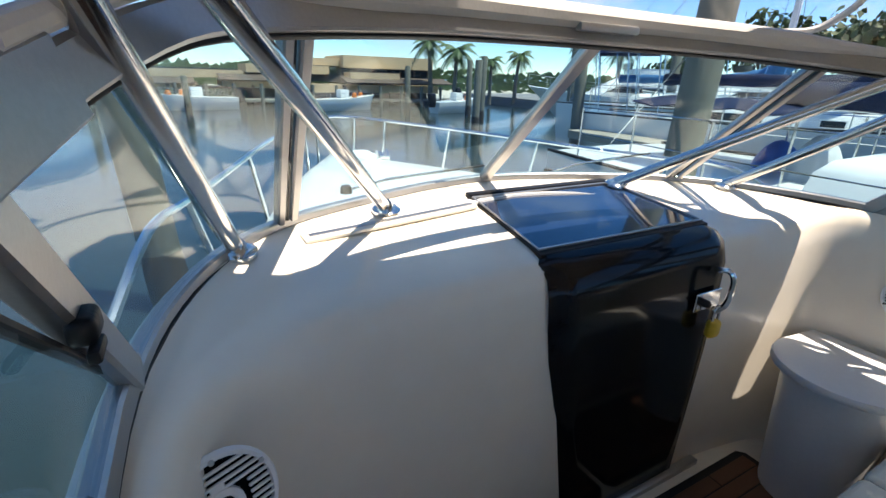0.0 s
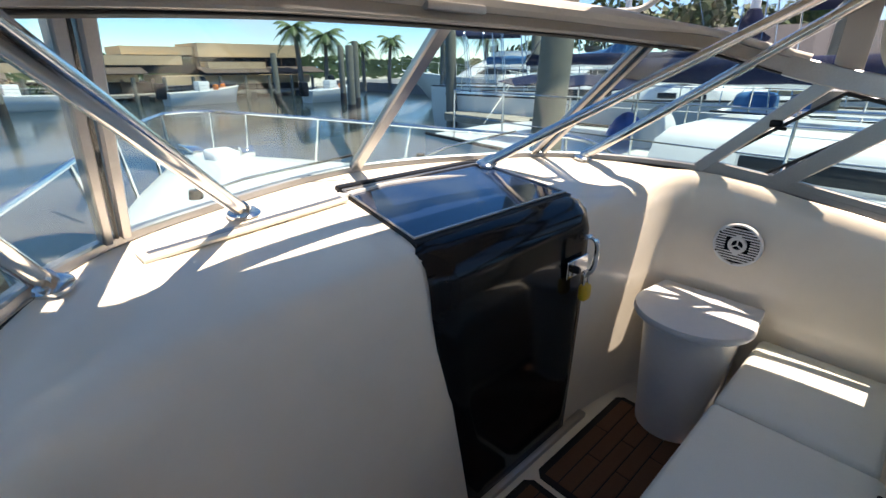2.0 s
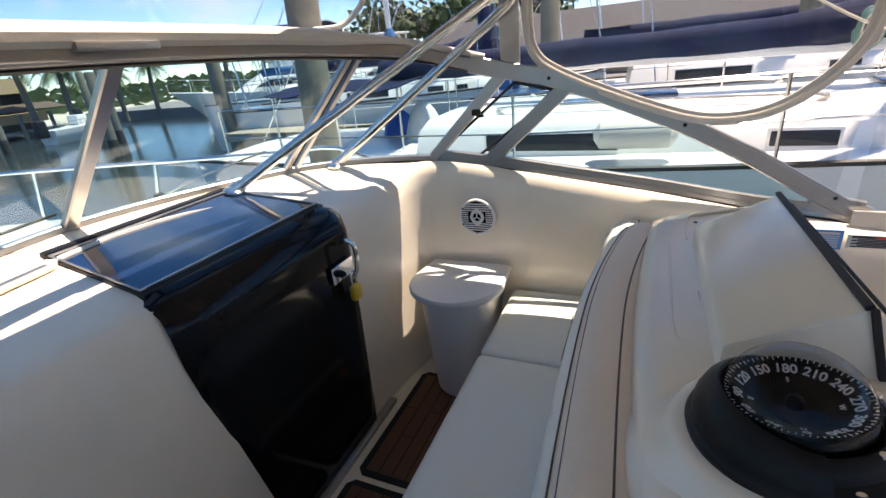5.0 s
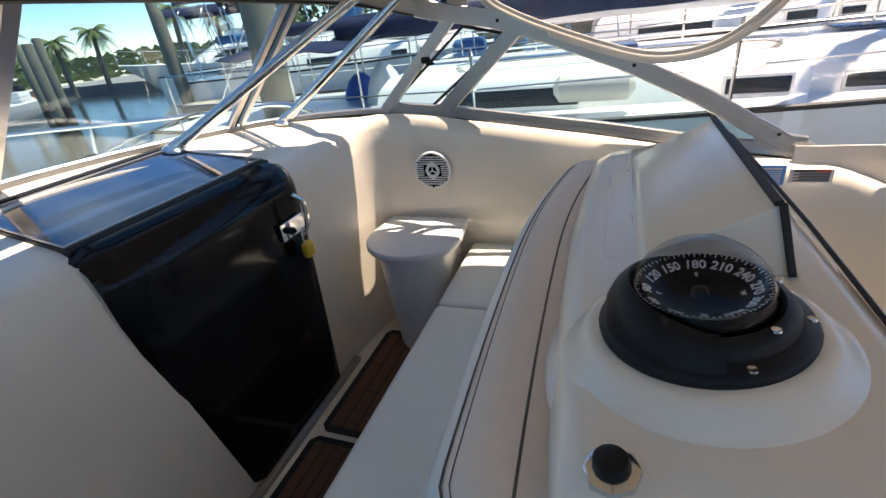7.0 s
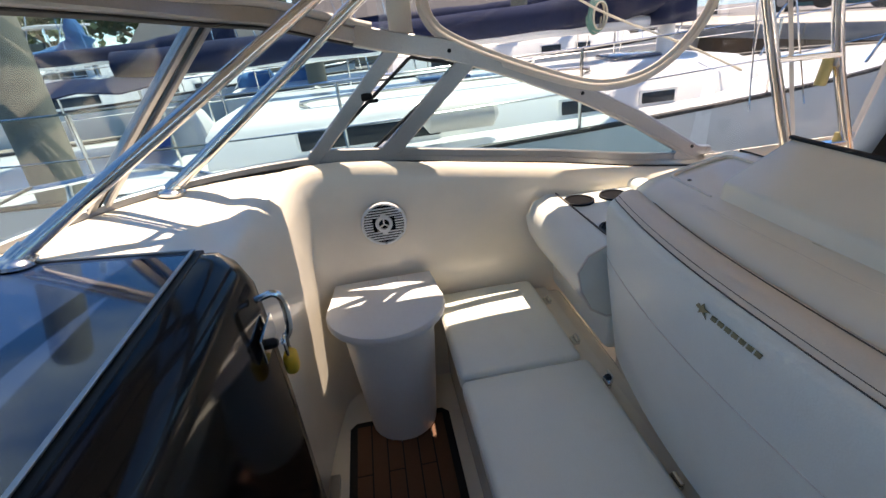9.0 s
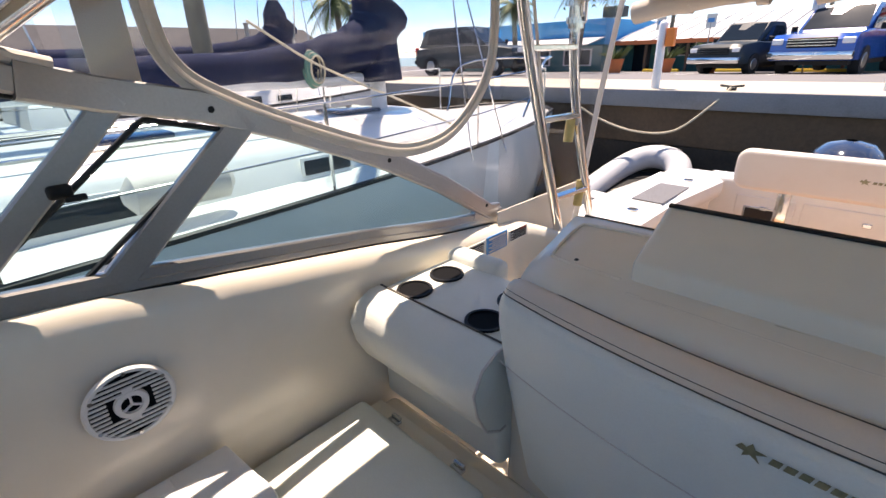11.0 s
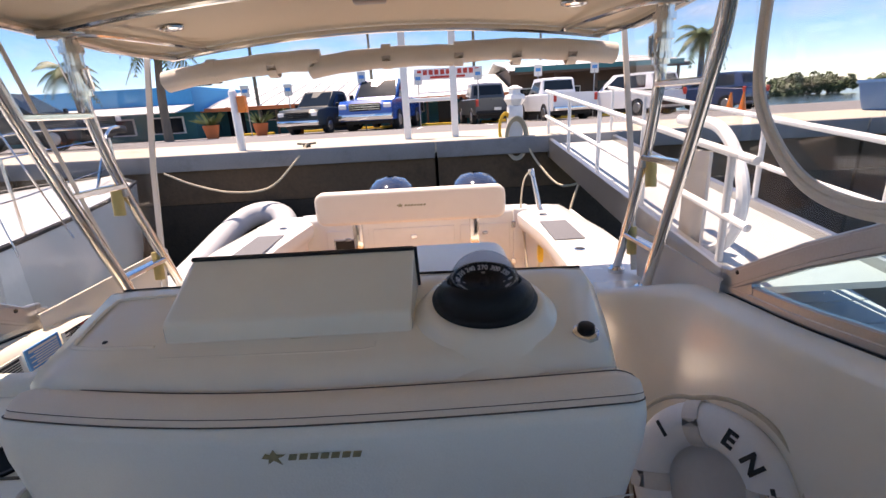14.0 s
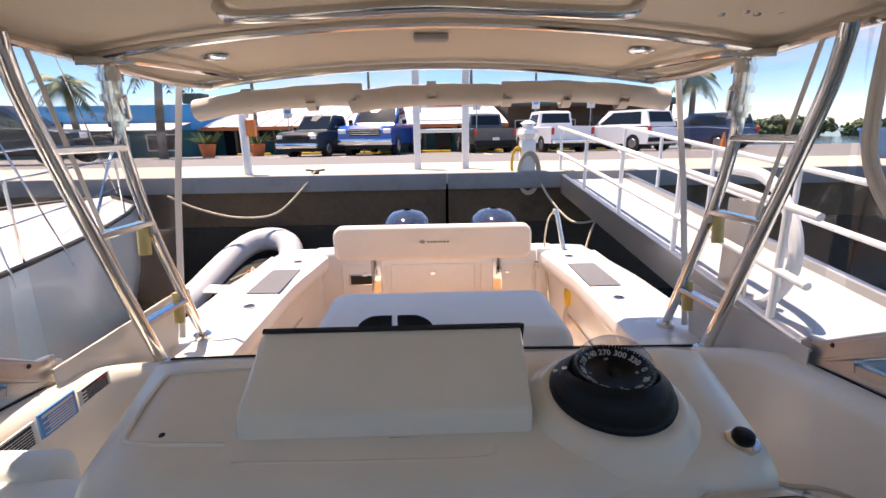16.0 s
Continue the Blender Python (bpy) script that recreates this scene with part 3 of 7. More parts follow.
post((0, 2.184, 1.21), (0, 1.6, 1.76), 0.055)
for s in (1, -1):
    S = Matrix.Diagonal((s, 1, 1))
    post(S @ Vector((0.886, 1.92, 1.2)), S @ Vector((0.915, 1.42, 1.727)), 0.03)
    post(S @ Vector((0.93, 1.89, 1.2)), S @ Vector((0.955, 1.395, 1.724)), 0.025)
    part("seal", tube([S @ Vector((0.905, 1.9, 1.2)), S @ Vector((0.937, 1.408, 1.726))], 0.006, 6), RUBBER, screen, "black rubber seal")
    pane([S @ q for q in span(BASE, 0, 3)], [S @ q for q in span(TOP, 0, 3)])
    # quarter pane, vent and side pane
    vb, vt = on(BASE, 1.24), on(TOP, 0.86)
    qb = [q for q in smooth_path(BASE[3:], 5) if q.y > 1.26] + [vb]
    qt_all = [q for q in smooth_path(TOP[3:], 5) if q.y > 0.88] + [vt]
    qt = [along(qt_all, k / (len(qb) - 1)) for k in range(len(qb))]
    pane([S @ q for q in qb], [S @ q for q in qt])
    for yb, yt, w in ((1.245, 0.84, 0.055), (0.952, 0.555, 0.07)):
        a, b = S @ on(BASE, yb), S @ on(TOP, yt)
        part("post", tube([a, b], 0, flat=(w, 0.03, (s, 0, 0))), ALU, screen)
    vent_in = [S @ (on(BASE, yy) + Vector((0, 0, 0.03))) for yy in (1.205, 1.0)]
    vent_up = [S @ (on(TOP, yy) - Vector((0, 0, 0.045))) for yy in (0.8, 0.6)]
    pane(vent_in, vent_up)
    loop = [vent_in[0], vent_in[1], vent_up[1], vent_up[0]]
    part("vent_frame", tube([q for e in range(4) for q in (loop[e].lerp(loop[(e + 1) % 4], 0.02), loop[e].lerp(loop[(e + 1) % 4], 0.98))], 0.007, 6, closed=True), RUBBER, screen, "black rubber frame of the opening vent")
    part("vent_latch", rounded(s * 1.245 - 0.013, s * 1.245 + 0.013, 0.965, 1.01, 1.39, 1.42, 0.009, 3), BLACK_PLASTIC, screen, "black vent latch")
    part("latch_lever", rounded(s * 1.235 - 0.006, s * 1.235 + 0.006, 0.945, 0.985, 1.382, 1.396, 0.004, 2), BLACK_PLASTIC, screen, "black latch lever")
    yb = [0.915 - k * 0.09 for k in range(17)]
    yt = [lerp(0.525, -0.53, k / 16) for k in range(17)]
    pane([S @ on(BASE, y) for y in yb], [S @ (on(TOP, y) - Vector((0, 0, 0.02))) for y in yt])
    # broad side frame above the pane, with screws
    arch = [S @ on(TOP, lerp(1.0, -0.6, k / 24)) for k in range(25)]
    part("side_frame", tube(arch, 0, flat=(0.028, 0.075, (0, 0.5, 1))), ALU, screen)
    part("lower_frame", tube([S @ (on(BASE, lerp(1.25, -0.6, k / 16)) + Vector((0, 0, 0.018))) for k in range(17)], 0, flat=(0.03, 0.05, (0, 0, 1))), ALU, screen)
    part("tail_plate", tube([S @ Vector((1.322, -0.42, 0.99)), S @ Vector((1.33, -0.62, 0.915))], 0, flat=(0.03, 0.09, (0, 0.4, 1))), ALU, screen)
    for y, z in ((0.643, 1.537), (0.075, 1.311), (-0.5, 1.0)):
        part("screw", lathe([(0.009, 0), (0.007, 0.004)], 10, m=Matrix.Translation((s * (on(TOP, y).x - 0.014), y, z)) @ pose(0, 0, 0, 0, -90 * s, 0)), BLACK_PLASTIC, screen)
part("centre_bracket", rounded(-0.12, 0.12, 1.56, 1.6, 1.765, 1.79, 0.008, 2), ALU, screen)

# ---- companionway: black door and smoked hatch ----
door = thing("door_companionway", "glossy black companionway door with a padlocked hasp, closed", "door", kind="structure")
rows = []
for x in np.linspace(-0.235, 0.66, 19):
    e = min(1.0, min(x + 0.235, 0.66 - x) / 0.05)
    k = 0.034 * math.sqrt(max(0, 1 - (1 - e) ** 2))
    prof = ((1.395, 0.03), (1.41, 0.6), (1.425, 0.9), (1.433, 1.0), (1.45, 1.06), (1.49, 1.093), (1.54, 1.1), (2.0, 1.165))
    slim = max(0.0, x / 0.66) * 0.085
    lean = max(0.0, (0.3 - x) / 0.535) * 0.17
    rows.append([Vector((x - slim * max(0.0, 1 - z) + lean * max(0.0, 0.95 - z) ** 1.4, y - k * (1, 1, 1, 1, 0.8, 0.3, 0, 0)[q], z + k * (0, 0, 0, 0, 0, 0.4, 0.6, 0.6)[q])) for q, (y, z) in enumerate(prof)])
part("leaf", sheet(rows, 0.02), BLACK_GLOSS, door, smooth=60)
part("hatch_rim", tube([(-0.205, 1.53, 1.112), (-0.183, 1.98, 1.18), (0.567, 1.98, 1.18), (0.625, 1.53, 1.112)], 0, flat=(0.035, 0.016, (0, -0.14, 1)), closed=True), BLACK_PLASTIC, door)
part("hatch_pane", sheet([[(-0.205, 1.541, 1.122), (0.618, 1.541, 1.122)], [(-0.183, 1.978, 1.186), (0.567, 1.978, 1.186)]], 0.006), SMOKED, door, "smoked hatch pane mirroring the sky", smooth=0)
part("hatch_edge", tube([(-0.205, 1.538, 1.127), (-0.184, 1.975, 1.19), (0.566, 1.975, 1.19), (0.62, 1.538, 1.127)], 0, flat=(0.012, 0.006, (0, -0.14, 1)), closed=True), ALU, door, "thin silver edge of the hatch")
part("hatch_hinge_bar", rounded(-0.19, 0.575, 1.985, 2.03, 1.17, 1.2, 0.008, 2), BLACK_PLASTIC, door)
part("track", rounded(-0.28, 0.7, 1.335, 1.375, 0.0, 0.03, 0.006, 2), ALU, door, "aluminium door track")
hasp = thing("door_hasp", "steel hasp plate with a bent steel staple on the black door", "hasp")
part("plate", rounded(0.435, 0.585, 1.372, 1.38, 0.83, 0.905, 0.002, 1), STEEL, hasp)
part("hook", tube(smooth_path([(0.53, 1.385, 0.985), (0.535, 1.335, 0.995), (0.54, 1.315, 0.955), (0.535, 1.32, 0.87), (0.52, 1.345, 0.83)], 5), 0.011, 8), STEEL, hasp)
part("pin", lathe([(0.016, 0), (0.016, 0.02), (0.01, 0.03)], 14, m=pose(0.48, 1.374, 0.865, 90, 0, 0)), BLACK_PLASTIC, hasp)
lock = thing("padlock", "yellow rubber-covered padlock hanging from the hasp", "padlock")
part("body", rounded(0.492, 0.55, 1.315, 1.355, 0.725, 0.8, 0.018, 3), YELLOW, lock)
part("shackle", tube(smooth_path([(0.505, 1.335, 0.795), (0.505, 1.335, 0.84), (0.521, 1.335, 0.86), (0.537, 1.335, 0.84), (0.537, 1.335, 0.795)], 5), 0.005, 8), STEEL, lock)
slide = thing("hatch_slide", "long silver slide track set in the dash top", "track")
part("channel", tube([(-0.88, 1.80, 1.172), (-0.22, 1.915, 1.178)], 0, flat=(0.05, 0.012, (0, -0.15, 1))), GEL, slide)
part("slot", tube([(-0.86, 1.806, 1.179), (-0.23, 1.914, 1.185)], 0, flat=(0.018, 0.004, (0, -0.15, 1))), ALU, slide)


# ---- speakers ----
def speaker(m):
    sp = thing("speaker", "round white slotted speaker grille set in the side wall", "speaker", "deck speakers", at=m)
    part("rim", lathe([(0.099, 0), (0.099, 0.005), (0.094, 0.011), (0.087, 0.012), (0.086, 0.004)], 40, caps=False), WHITE_PLASTIC, sp)
    # shallow disc close behind the slats, black to paint the shade in the slots
    part("cone", lathe([(0.088, 0.002), (0.03, 0.0035)], 28), CARD_AND_SHADE_BLACK, sp)
    for k in range(-6, 7):
        y = k * 0.0118
        if abs(y) < 0.03:
            for sg in (1, -1):
                part("slat", rounded(sg * 0.047 if sg > 0 else -0.085, 0.085 if sg > 0 else -0.047, y - 0.0028, y + 0.0028, 0.006, 0.012, 0.0015, 1), WHITE_PLASTIC, sp)
        else:
            h = math.sqrt(0.088**2 - y * y)
            part("slat", rounded(-h, h, y - 0.0028, y + 0.0028, 0.006, 0.012, 0.0015, 1), WHITE_PLASTIC, sp)
    for sg in (1, -1):
        part("bridge", rounded(-0.012, 0.012, 0.03 * sg if sg > 0 else -0.05, 0.05 if sg > 0 else -0.03, 0.006, 0.012, 0.002, 1), WHITE_PLASTIC, sp)
    part("hub", lathe([(0.038, 0.004), (0.036, 0.013), (0.024, 0.014), (0.022, 0.006)], 24, caps=False), WHITE_PLASTIC, sp)
    for k in range(3):
        part("spoke", spoke(k), WHITE_PLASTIC, sp)
    for k in range(6):
        a = math.pi / 3 * k + 0.5
        part("screw", lathe([(0.006, 0.01), (0.005, 0.0135)], 8, m=Matrix.Translation((0.087 * math.cos(a), 0.087 * math.sin(a), 0))), STEEL, sp)
    return sp


def spoke(k):
    b = rounded(-0.003, 0.003, 0.0, 0.026, 0.008, 0.013, 0.001, 1)
    bmesh.ops.transform(b, matrix=pose(0, 0, 0, 0, 0, 120 * k), verts=b.verts)
    return b


SPK = speaker(Matrix.Translation((1.203, 1.0, 0.885)) @ pose(0, 0, 0, 90, 0, -90))
copy_thing(SPK, look((-1.172, 1.135, 0.965), (-0.9, 0.55, 1.16)) @ pose(0, 0, 0, 0, 180, 0))

# ---- raked steel posts from the dash to the hardtop ----
for s in (1, -1):
    for foot, head in (((0.564, 1.936, 1.195), (1.24, 0.905, 1.883)), ((1.064, 1.728, 1.19), (1.24, 0.815, 1.845))):
        leg = thing("hardtop_post", "polished stainless post raked from the dash up to the hardtop", "post", "hardtop posts")
        a, b = Vector((s * foot[0], foot[1], foot[2])), Vector((s * head[0], head[1], head[2]))
        part("pipe", tube([a, a.lerp(b, 0.5), b, b.lerp(Vector((s * 1.22, b.y - 0.1, 1.985)), 0.5) + Vector((s * 0.02, 0, 0)), Vector((s * 1.21, b.y - 0.12, 1.99))], 0.022, 14), STEEL, leg)
        part("collar", tube([a, a.lerp(b, 0.03)], 0.028, 14), STEEL, leg)
        part("base_plate", lathe([(0.05, -0.01), (0.05, 0.0), (0.042, 0.006), (0.028, 0.012)], 24, m=Matrix.Translation(a) @ pose(0, 0, 0, 8, 0, 0)), STEEL, leg)
        for k in range(3):
            c = 2 * math.pi * k / 3 + 0.4
            part("screw", lathe([(0.008, 0), (0.006, 0.004)], 8, m=Matrix.Translation(a + Vector((0.039 * math.cos(c), 0.039 * math.sin(c), 0.005)))), STEEL, leg)


# ---- hardtop ----
def roof_z(x, y):
    return 2.13 - 0.048 * max(0.0, -y - 0.1) - 0.1 * (x / 1.25) ** 2 - 0.03 * max(0, y) - 0.012 * max(0.0, y - 0.7) ** 2


top = thing("hardtop", "beige hardtop with rounded corners on a stainless frame", "hardtop", kind="structure")
rows, rows2 = [], []
for i in range(21):
    y = lerp(-1.66, 1.42, i / 20)
    edge = min((y + 1.66), (1.42 - y))
    half = 1.3 - 0.22 * max(0, 1 - edge / 0.22) ** 2 - 0.05 * max(0, y)
    rows.append([Vector((u / 8 * half, y, roof_z(u / 8 * half, y))) for u in range(-8, 9)])
    rows2.append([q + Vector((0, 0, 0.07 - 0.04 * (abs(q.x) / half) ** 6)) for q in rows[-1]])
bm = sheet(rows)
part("liner", bm, HEADLINER, top, "beige underside of the hardtop", smooth=60)
part("shell", sheet(rows2), GEL_WHITE, top, "white outer shell", smooth=60)
rim = [Vector(q) for q in rows[0]] + [r[-1] for r in rows[1:]] + rows[-1][-2::-1] + [r[0] for r in rows[-2:0:-1]]
part("edge", tube([q + Vector((0, 0, 0.03)) for q in rim], 0, flat=(0.03, 0.075, (0, 0, 1)), closed=True), GEL_WHITE, top)


def cross(y, half, drop=0.03, lift=0.0):
    return [Vector((u / 10 * half, y + lift * (1 - abs(u / 10)), roof_z(u / 10 * half, y) - drop)) for u in range(-10, 11)]


for y, half, lift in ((-0.88, 1.22, 0.05), (-1.62, 1.15, 0.0), (0.3, 1.22, 0.0), (1.05, 1.16, 0.12)):
    part("cross_tube", tube(cross(y, half, 0.03, lift), 0.017, 10), STEEL, top)
for s in (1, -1):
    part("side_tube", tube(smooth_path([(s * 1.16, 1.1, 1.95), (s * 1.21, 0.3, 1.985), (s * 1.22, -0.6, 1.985), (s * 1.2, -1.3, 1.95), (s * 1.12, -1.6, 1.945)], 5), 0.018, 10), STEEL, top)
    part("brace_tube", tube(smooth_path([(s * 1.2, -0.82, 1.955), (s * 1.08, -0.95, 1.97), (s * 1.0, -1.25, 1.975), (s * 0.95, -1.6, 1.98)], 5), 0.014, 10), STEEL, top)
grab = tube(smooth_path([(-0.62, -0.62, 2.07), (-0.56, -0.6, 2.035), (-0.3, -0.58, 2.04), (0.0, -0.57, 2.05), (0.3, -0.58, 2.04), (0.56, -0.6, 2.035), (0.62, -0.62, 2.07)], 5), 0.02, 12)
part("grab_bar", grab, STEEL, top)
for x, y in ((0.9, -1.2), (-0.88, -1.18), (0.88, 0.1), (-0.88, 0.1)):
    lamp = thing("ceiling_light", "small oval chrome courtesy light under the hardtop, off", "light", "hardtop lights", at=(x, y, roof_z(x, y) - 0.001))
    part("bezel", lathe([(0.062, 0), (0.06, -0.01), (0.045, -0.016), (0.03, -0.012)], 24, m=Matrix.Diagonal((1, 0.62, 1, 1))), CHROME, lamp)
    part("lens", lathe([(0.034, -0.004), (0.03, -0.014), (0.01, -0.017)], 18, m=Matrix.Diagonal((1, 0.62, 1, 1))), WHITE_PLASTIC, lamp)
mic = thing("roof_bracket", "grey plastic bracket under the hardtop's aft edge", "bracket", at=(0.0, -1.12, roof_z(0, -1.1)))
part("body", rounded(-0.07, 0.07, -0.03, 0.03, -0.028, 0, 0.01, 2), ALU, mic)
for k in range(4):
    part("screw", lathe([(0.012, 0), (0.01, -0.006)], 10, m=Matrix.Translation((-1.05 + 0.055 * k, -0.62 - 0.03 * (k % 2), roof_z(-1.0, -0.62) - 0.001))), STEEL, top)

# ---- clear curtains between windshield and hardtop ----
curtain = thing("front_curtain", "clear vinyl front curtain with cream hem above the windshield", "curtain")
hem = [q + Vector((0, 0.0, 0.045)) for q in full_top if q.y > 0.9]
part("hem", tube(hem, [lerp(0.034, 0.014, min(1.0, max(0.0, (abs(q.x) - 0.8) / 0.3))) for q in hem], 10), PIPING, curtain, "rolled cream hem along the windshield header")
up = []
for q in hem:
    u = q.x / 1.3
    up.append(Vector((q.x * 0.97, min(1.36, q.y - 0.12) if abs(q.x) < 1.0 else lerp(1.3, 0.9, (1.36 - min(q.y, 1.36)) / 0.5), roof_z(q.x, 1.3) - 0.005)))
ob = part("clear_panel", sheet([[a, a.lerp(b, 0.5), b] for a, b in zip(hem, up)], 0.002), CLEAR_VINYL, curtain, smooth=60)
ob.visible_shadow = False
part("top_hem", tube(up, 0.022, 8), PIPING, curtain)
for s in (1, -1):
    part("corner_piping", tube(smooth_path([(s * 0.95, 1.36, 1.98), (s * 1.02, 1.4, 1.92), (s * 1.0, 1.5, 1.84), (s * 0.85, 1.56, 1.82)], 6), 0.013, 8), PIPING, curtain)
for s in (1, -1):
    cur = thing("side_curtain", "scuffed clear vinyl side curtain with rounded piping above the side frame", "curtain", "side curtains")
    lo = [Vector((s * (on(TOP, y).x + 0.01), y, on(TOP, y).z + 0.04)) for y in np.linspace(0.9, -0.5, 18)]
    hi = [Vector((s * 1.27, y, 2.0)) for y in np.linspace(0.9, -0.56, 18)]
    ob = part("clear_panel", sheet([[a, a.lerp(b, 0.5), b] for a, b in zip(lo, hi)], 0.002), CLEAR_VINYL, cur, smooth=60)
    ob.visible_shadow = False
    pipe = smooth_path([(s * 1.27, 0.735, 2.0), (s * 1.275, 0.735, 1.75), (s * 1.28, 0.7, 1.635), (s * 1.28, 0.6, 1.56), (s * 1.28, 0.38, 1.46), (s * 1.28, 0.09, 1.355), (s * 1.28, -0.08, 1.335), (s * 1.28, -0.24, 1.37), (s * 1.28, -0.38, 1.47), (s * 1.275, -0.47, 1.6), (s * 1.27, -0.49, 1.75), (s * 1.27, -0.49, 2.0)], 6)
    part("piping", tube(pipe, 0, flat=(0.048, 0.01, (s, 0, 0))), PIPING, cur, "wide cream piping round the clear window")
    part("piping_cord", tube([q - Vector((s * 0.006, 0, 0)) for q in pipe], 0.008, 8), PIPING, cur)
    part("zip_band", sheet([[(s * 1.285, 0.775, 1.6), (s * 1.285, 0.865, 1.63)], [(s * 1.275, 0.775, 2.0), (s * 1.275, 0.865, 2.0)]], 0.006), CANVAS, cur, "cream zipped band")
    aft = thing("aft_curtain", "scuffed clear vinyl aft curtain with a cream skirt beside the ladder", "curtain", "aft curtains")
    ob = part("clear_panel", sheet([[(s * (1.29 if z > 0.9 else 1.29), lerp(-0.56, lerp(-1.62, -1.3, (2.0 - z) / 1.2), k / 8), z) for z in (1.98, 1.6, 1.25, 0.95)] for k in range(9)], 0.002), CLEAR_VINYL, aft)
    ob.visible_shadow = False
    part("skirt", sheet([[(s * (1.29 + 0.004 * math.sin(k * 1.9)), lerp(-0.56, lerp(-1.62, -1.3, (2.0 - z) / 1.2), k / 8), z) for z in (0.955, 0.85, 0.7)] for k in range(9)], 0.004), CANVAS, aft)
    part("edge_tape", tube([(s * 1.27, -1.62, 1.98), (s * 1.275, -1.45, 1.4), (s * 1.28, -1.3, 0.72)], 0, flat=(0.03, 0.012, (0, 1, 0.2))), PIPING, aft)
    part("seam_tape", tube([(s * 1.292, -0.56, 0.95), (s * 1.292, -1.36, 0.95)], 0.006, 6), PIPING, aft)
    part("front_tape", tube([(s * 1.27, -0.72, 1.98), (s * 1.29, -0.96, 1.2), (s * 1.29, -1.1, 0.74)], 0, flat=(0.02, 0.006, (s, 0, 0))), PIPING, aft)
roll = thing("rolled_curtain", "cream canvas curtain rolled up and strapped under the hardtop's aft edge", "curtain")
for x0, x1, za, zb in ((-1.24, -0.42, 1.85, 1.9), (-0.36, 0.42, 1.885, 1.86), (0.36, 1.22, 1.9, 1.83)):
    pts = [Vector((lerp(x0, x1, k / 10), -1.66 + 0.01 * math.sin(k), lerp(za, zb, k / 10) + 0.02 * math.sin(math.pi * k / 10))) for k in range(11)]
    part("roll", tube(pts, [0.054 + 0.0025 * math.sin(k * 2.1) for k in range(11)], 14), CANVAS, roll)
for x in (-1.0, -0.7, -0.39, 0.0, 0.39, 0.62, 0.95):
    part("strap", tube([(x + 0.058 * 0, -1.66 + 0.056 * math.cos(a), (1.877 + 0.02 * math.cos(x * 2)) + 0.062 * math.sin(a)) for a in np.linspace(0, 2 * math.pi, 15)[:-1]], 0, flat=(0.05, 0.004, (0, 0.01, 1)), closed=True), CANVAS, roll)
part("hanging_flap", sheet([[(x, -1.64, 2.02 - 0.07 * (x / 1.25) ** 2), (x, -1.65, 1.9)] for x in np.linspace(-1.2, 1.2, 9)], 0.003), CLEAR_VINYL, roll)


# ---- ladder legs of the hardtop ----
for s in (1, -1):
    lad = thing("hardtop_ladder", "polished stainless hardtop legs with ladder rungs", "ladder", "hardtop ladders")
    front = [Vector((s * 1.16, -0.5, 1.99)), Vector((s * 1.18, -0.53, 1.92)), Vector((s * 1.2, -0.6, 1.75)), Vector((s * 1.21, -0.8, 1.25)), Vector((s * 1.22, -1.02, 0.74))]
    rear = [Vector((s * 1.165, -0.93, 1.985)), Vector((s * 1.165, -0.935, 1.8)), Vector((s * 1.17, -0.945, 1.64)), Vector((s * 1.18, -1.06, 1.3)), Vector((s * 1.2, -1.34, 0.72))]
    f, r = smooth_path(front, 6), smooth_path(rear, 6)
    part("front_leg", tube(f, 0.025, 14), STEEL, lad)
    part("rear_leg", tube(r, 0.023, 14), STEEL, lad)
    for z in (1.665, 1.36, 0.95):
        a = min(f, key=lambda q: abs(q.z - z)).copy()
        b = min(r, key=lambda q: abs(q.z - z)).copy()
        a.z = b.z = z
        part("rung", tube([a, b], 0, flat=(0.045, 0.024, (0, 0, 1))), STEEL, lad)
    part("sleeve", tube([Vector((s * 1.167, -0.937, 1.74)), Vector((s * 1.165, -0.932, 1.97))], 0.034, 14), STEEL, lad)
    for z in (1.76, 1.83, 1.9):
        part("clamp", tube([Vector((s * 1.167, -0.936, z)), Vector((s * 1.167, -0.936, z + 0.025))], 0.043, 14), STEEL, lad)
    part("clamp_bolt", tube([Vector((s * 1.105, -0.9, 1.84)), Vector((s * 1.12, -0.93, 1.77))], 0.01, 8), STEEL, lad)
    for z in (1.33, 0.97):
        b = min(r, key=lambda q: abs(q.z - z))
        hol = thing("rod_holder", "yellowed clear rod holder clamped to the ladder leg", "rod holder", "ladder rod holders")
        a0 = b + Vector((s * 0.02, 0.055, -0.07))
        part("tube", tube([a0, a0 + Vector((0, -0.02, 0.14))], 0.024, 14), BRASS, hol)
        part("mount", rounded(b.x - 0.02, b.x + 0.02, b.y, b.y + 0.04, z - 0.02, z + 0.03, 0.006, 2), ALU, hol)
    for q, rr in ((front[-1], 0.05), (rear[-1], 0.045)):
        part("foot", lathe([(rr, -0.04), (rr, 0.0), (rr * 0.7, 0.012)], 18, m=Matrix.Translation(q)), STEEL, lad)

# ---- console ----
con = thing("console", "cream moulded helm console with a raised electronics box", "console")


def con_half(y):
    return 0.645 - 0.13 * (y - 0.2)


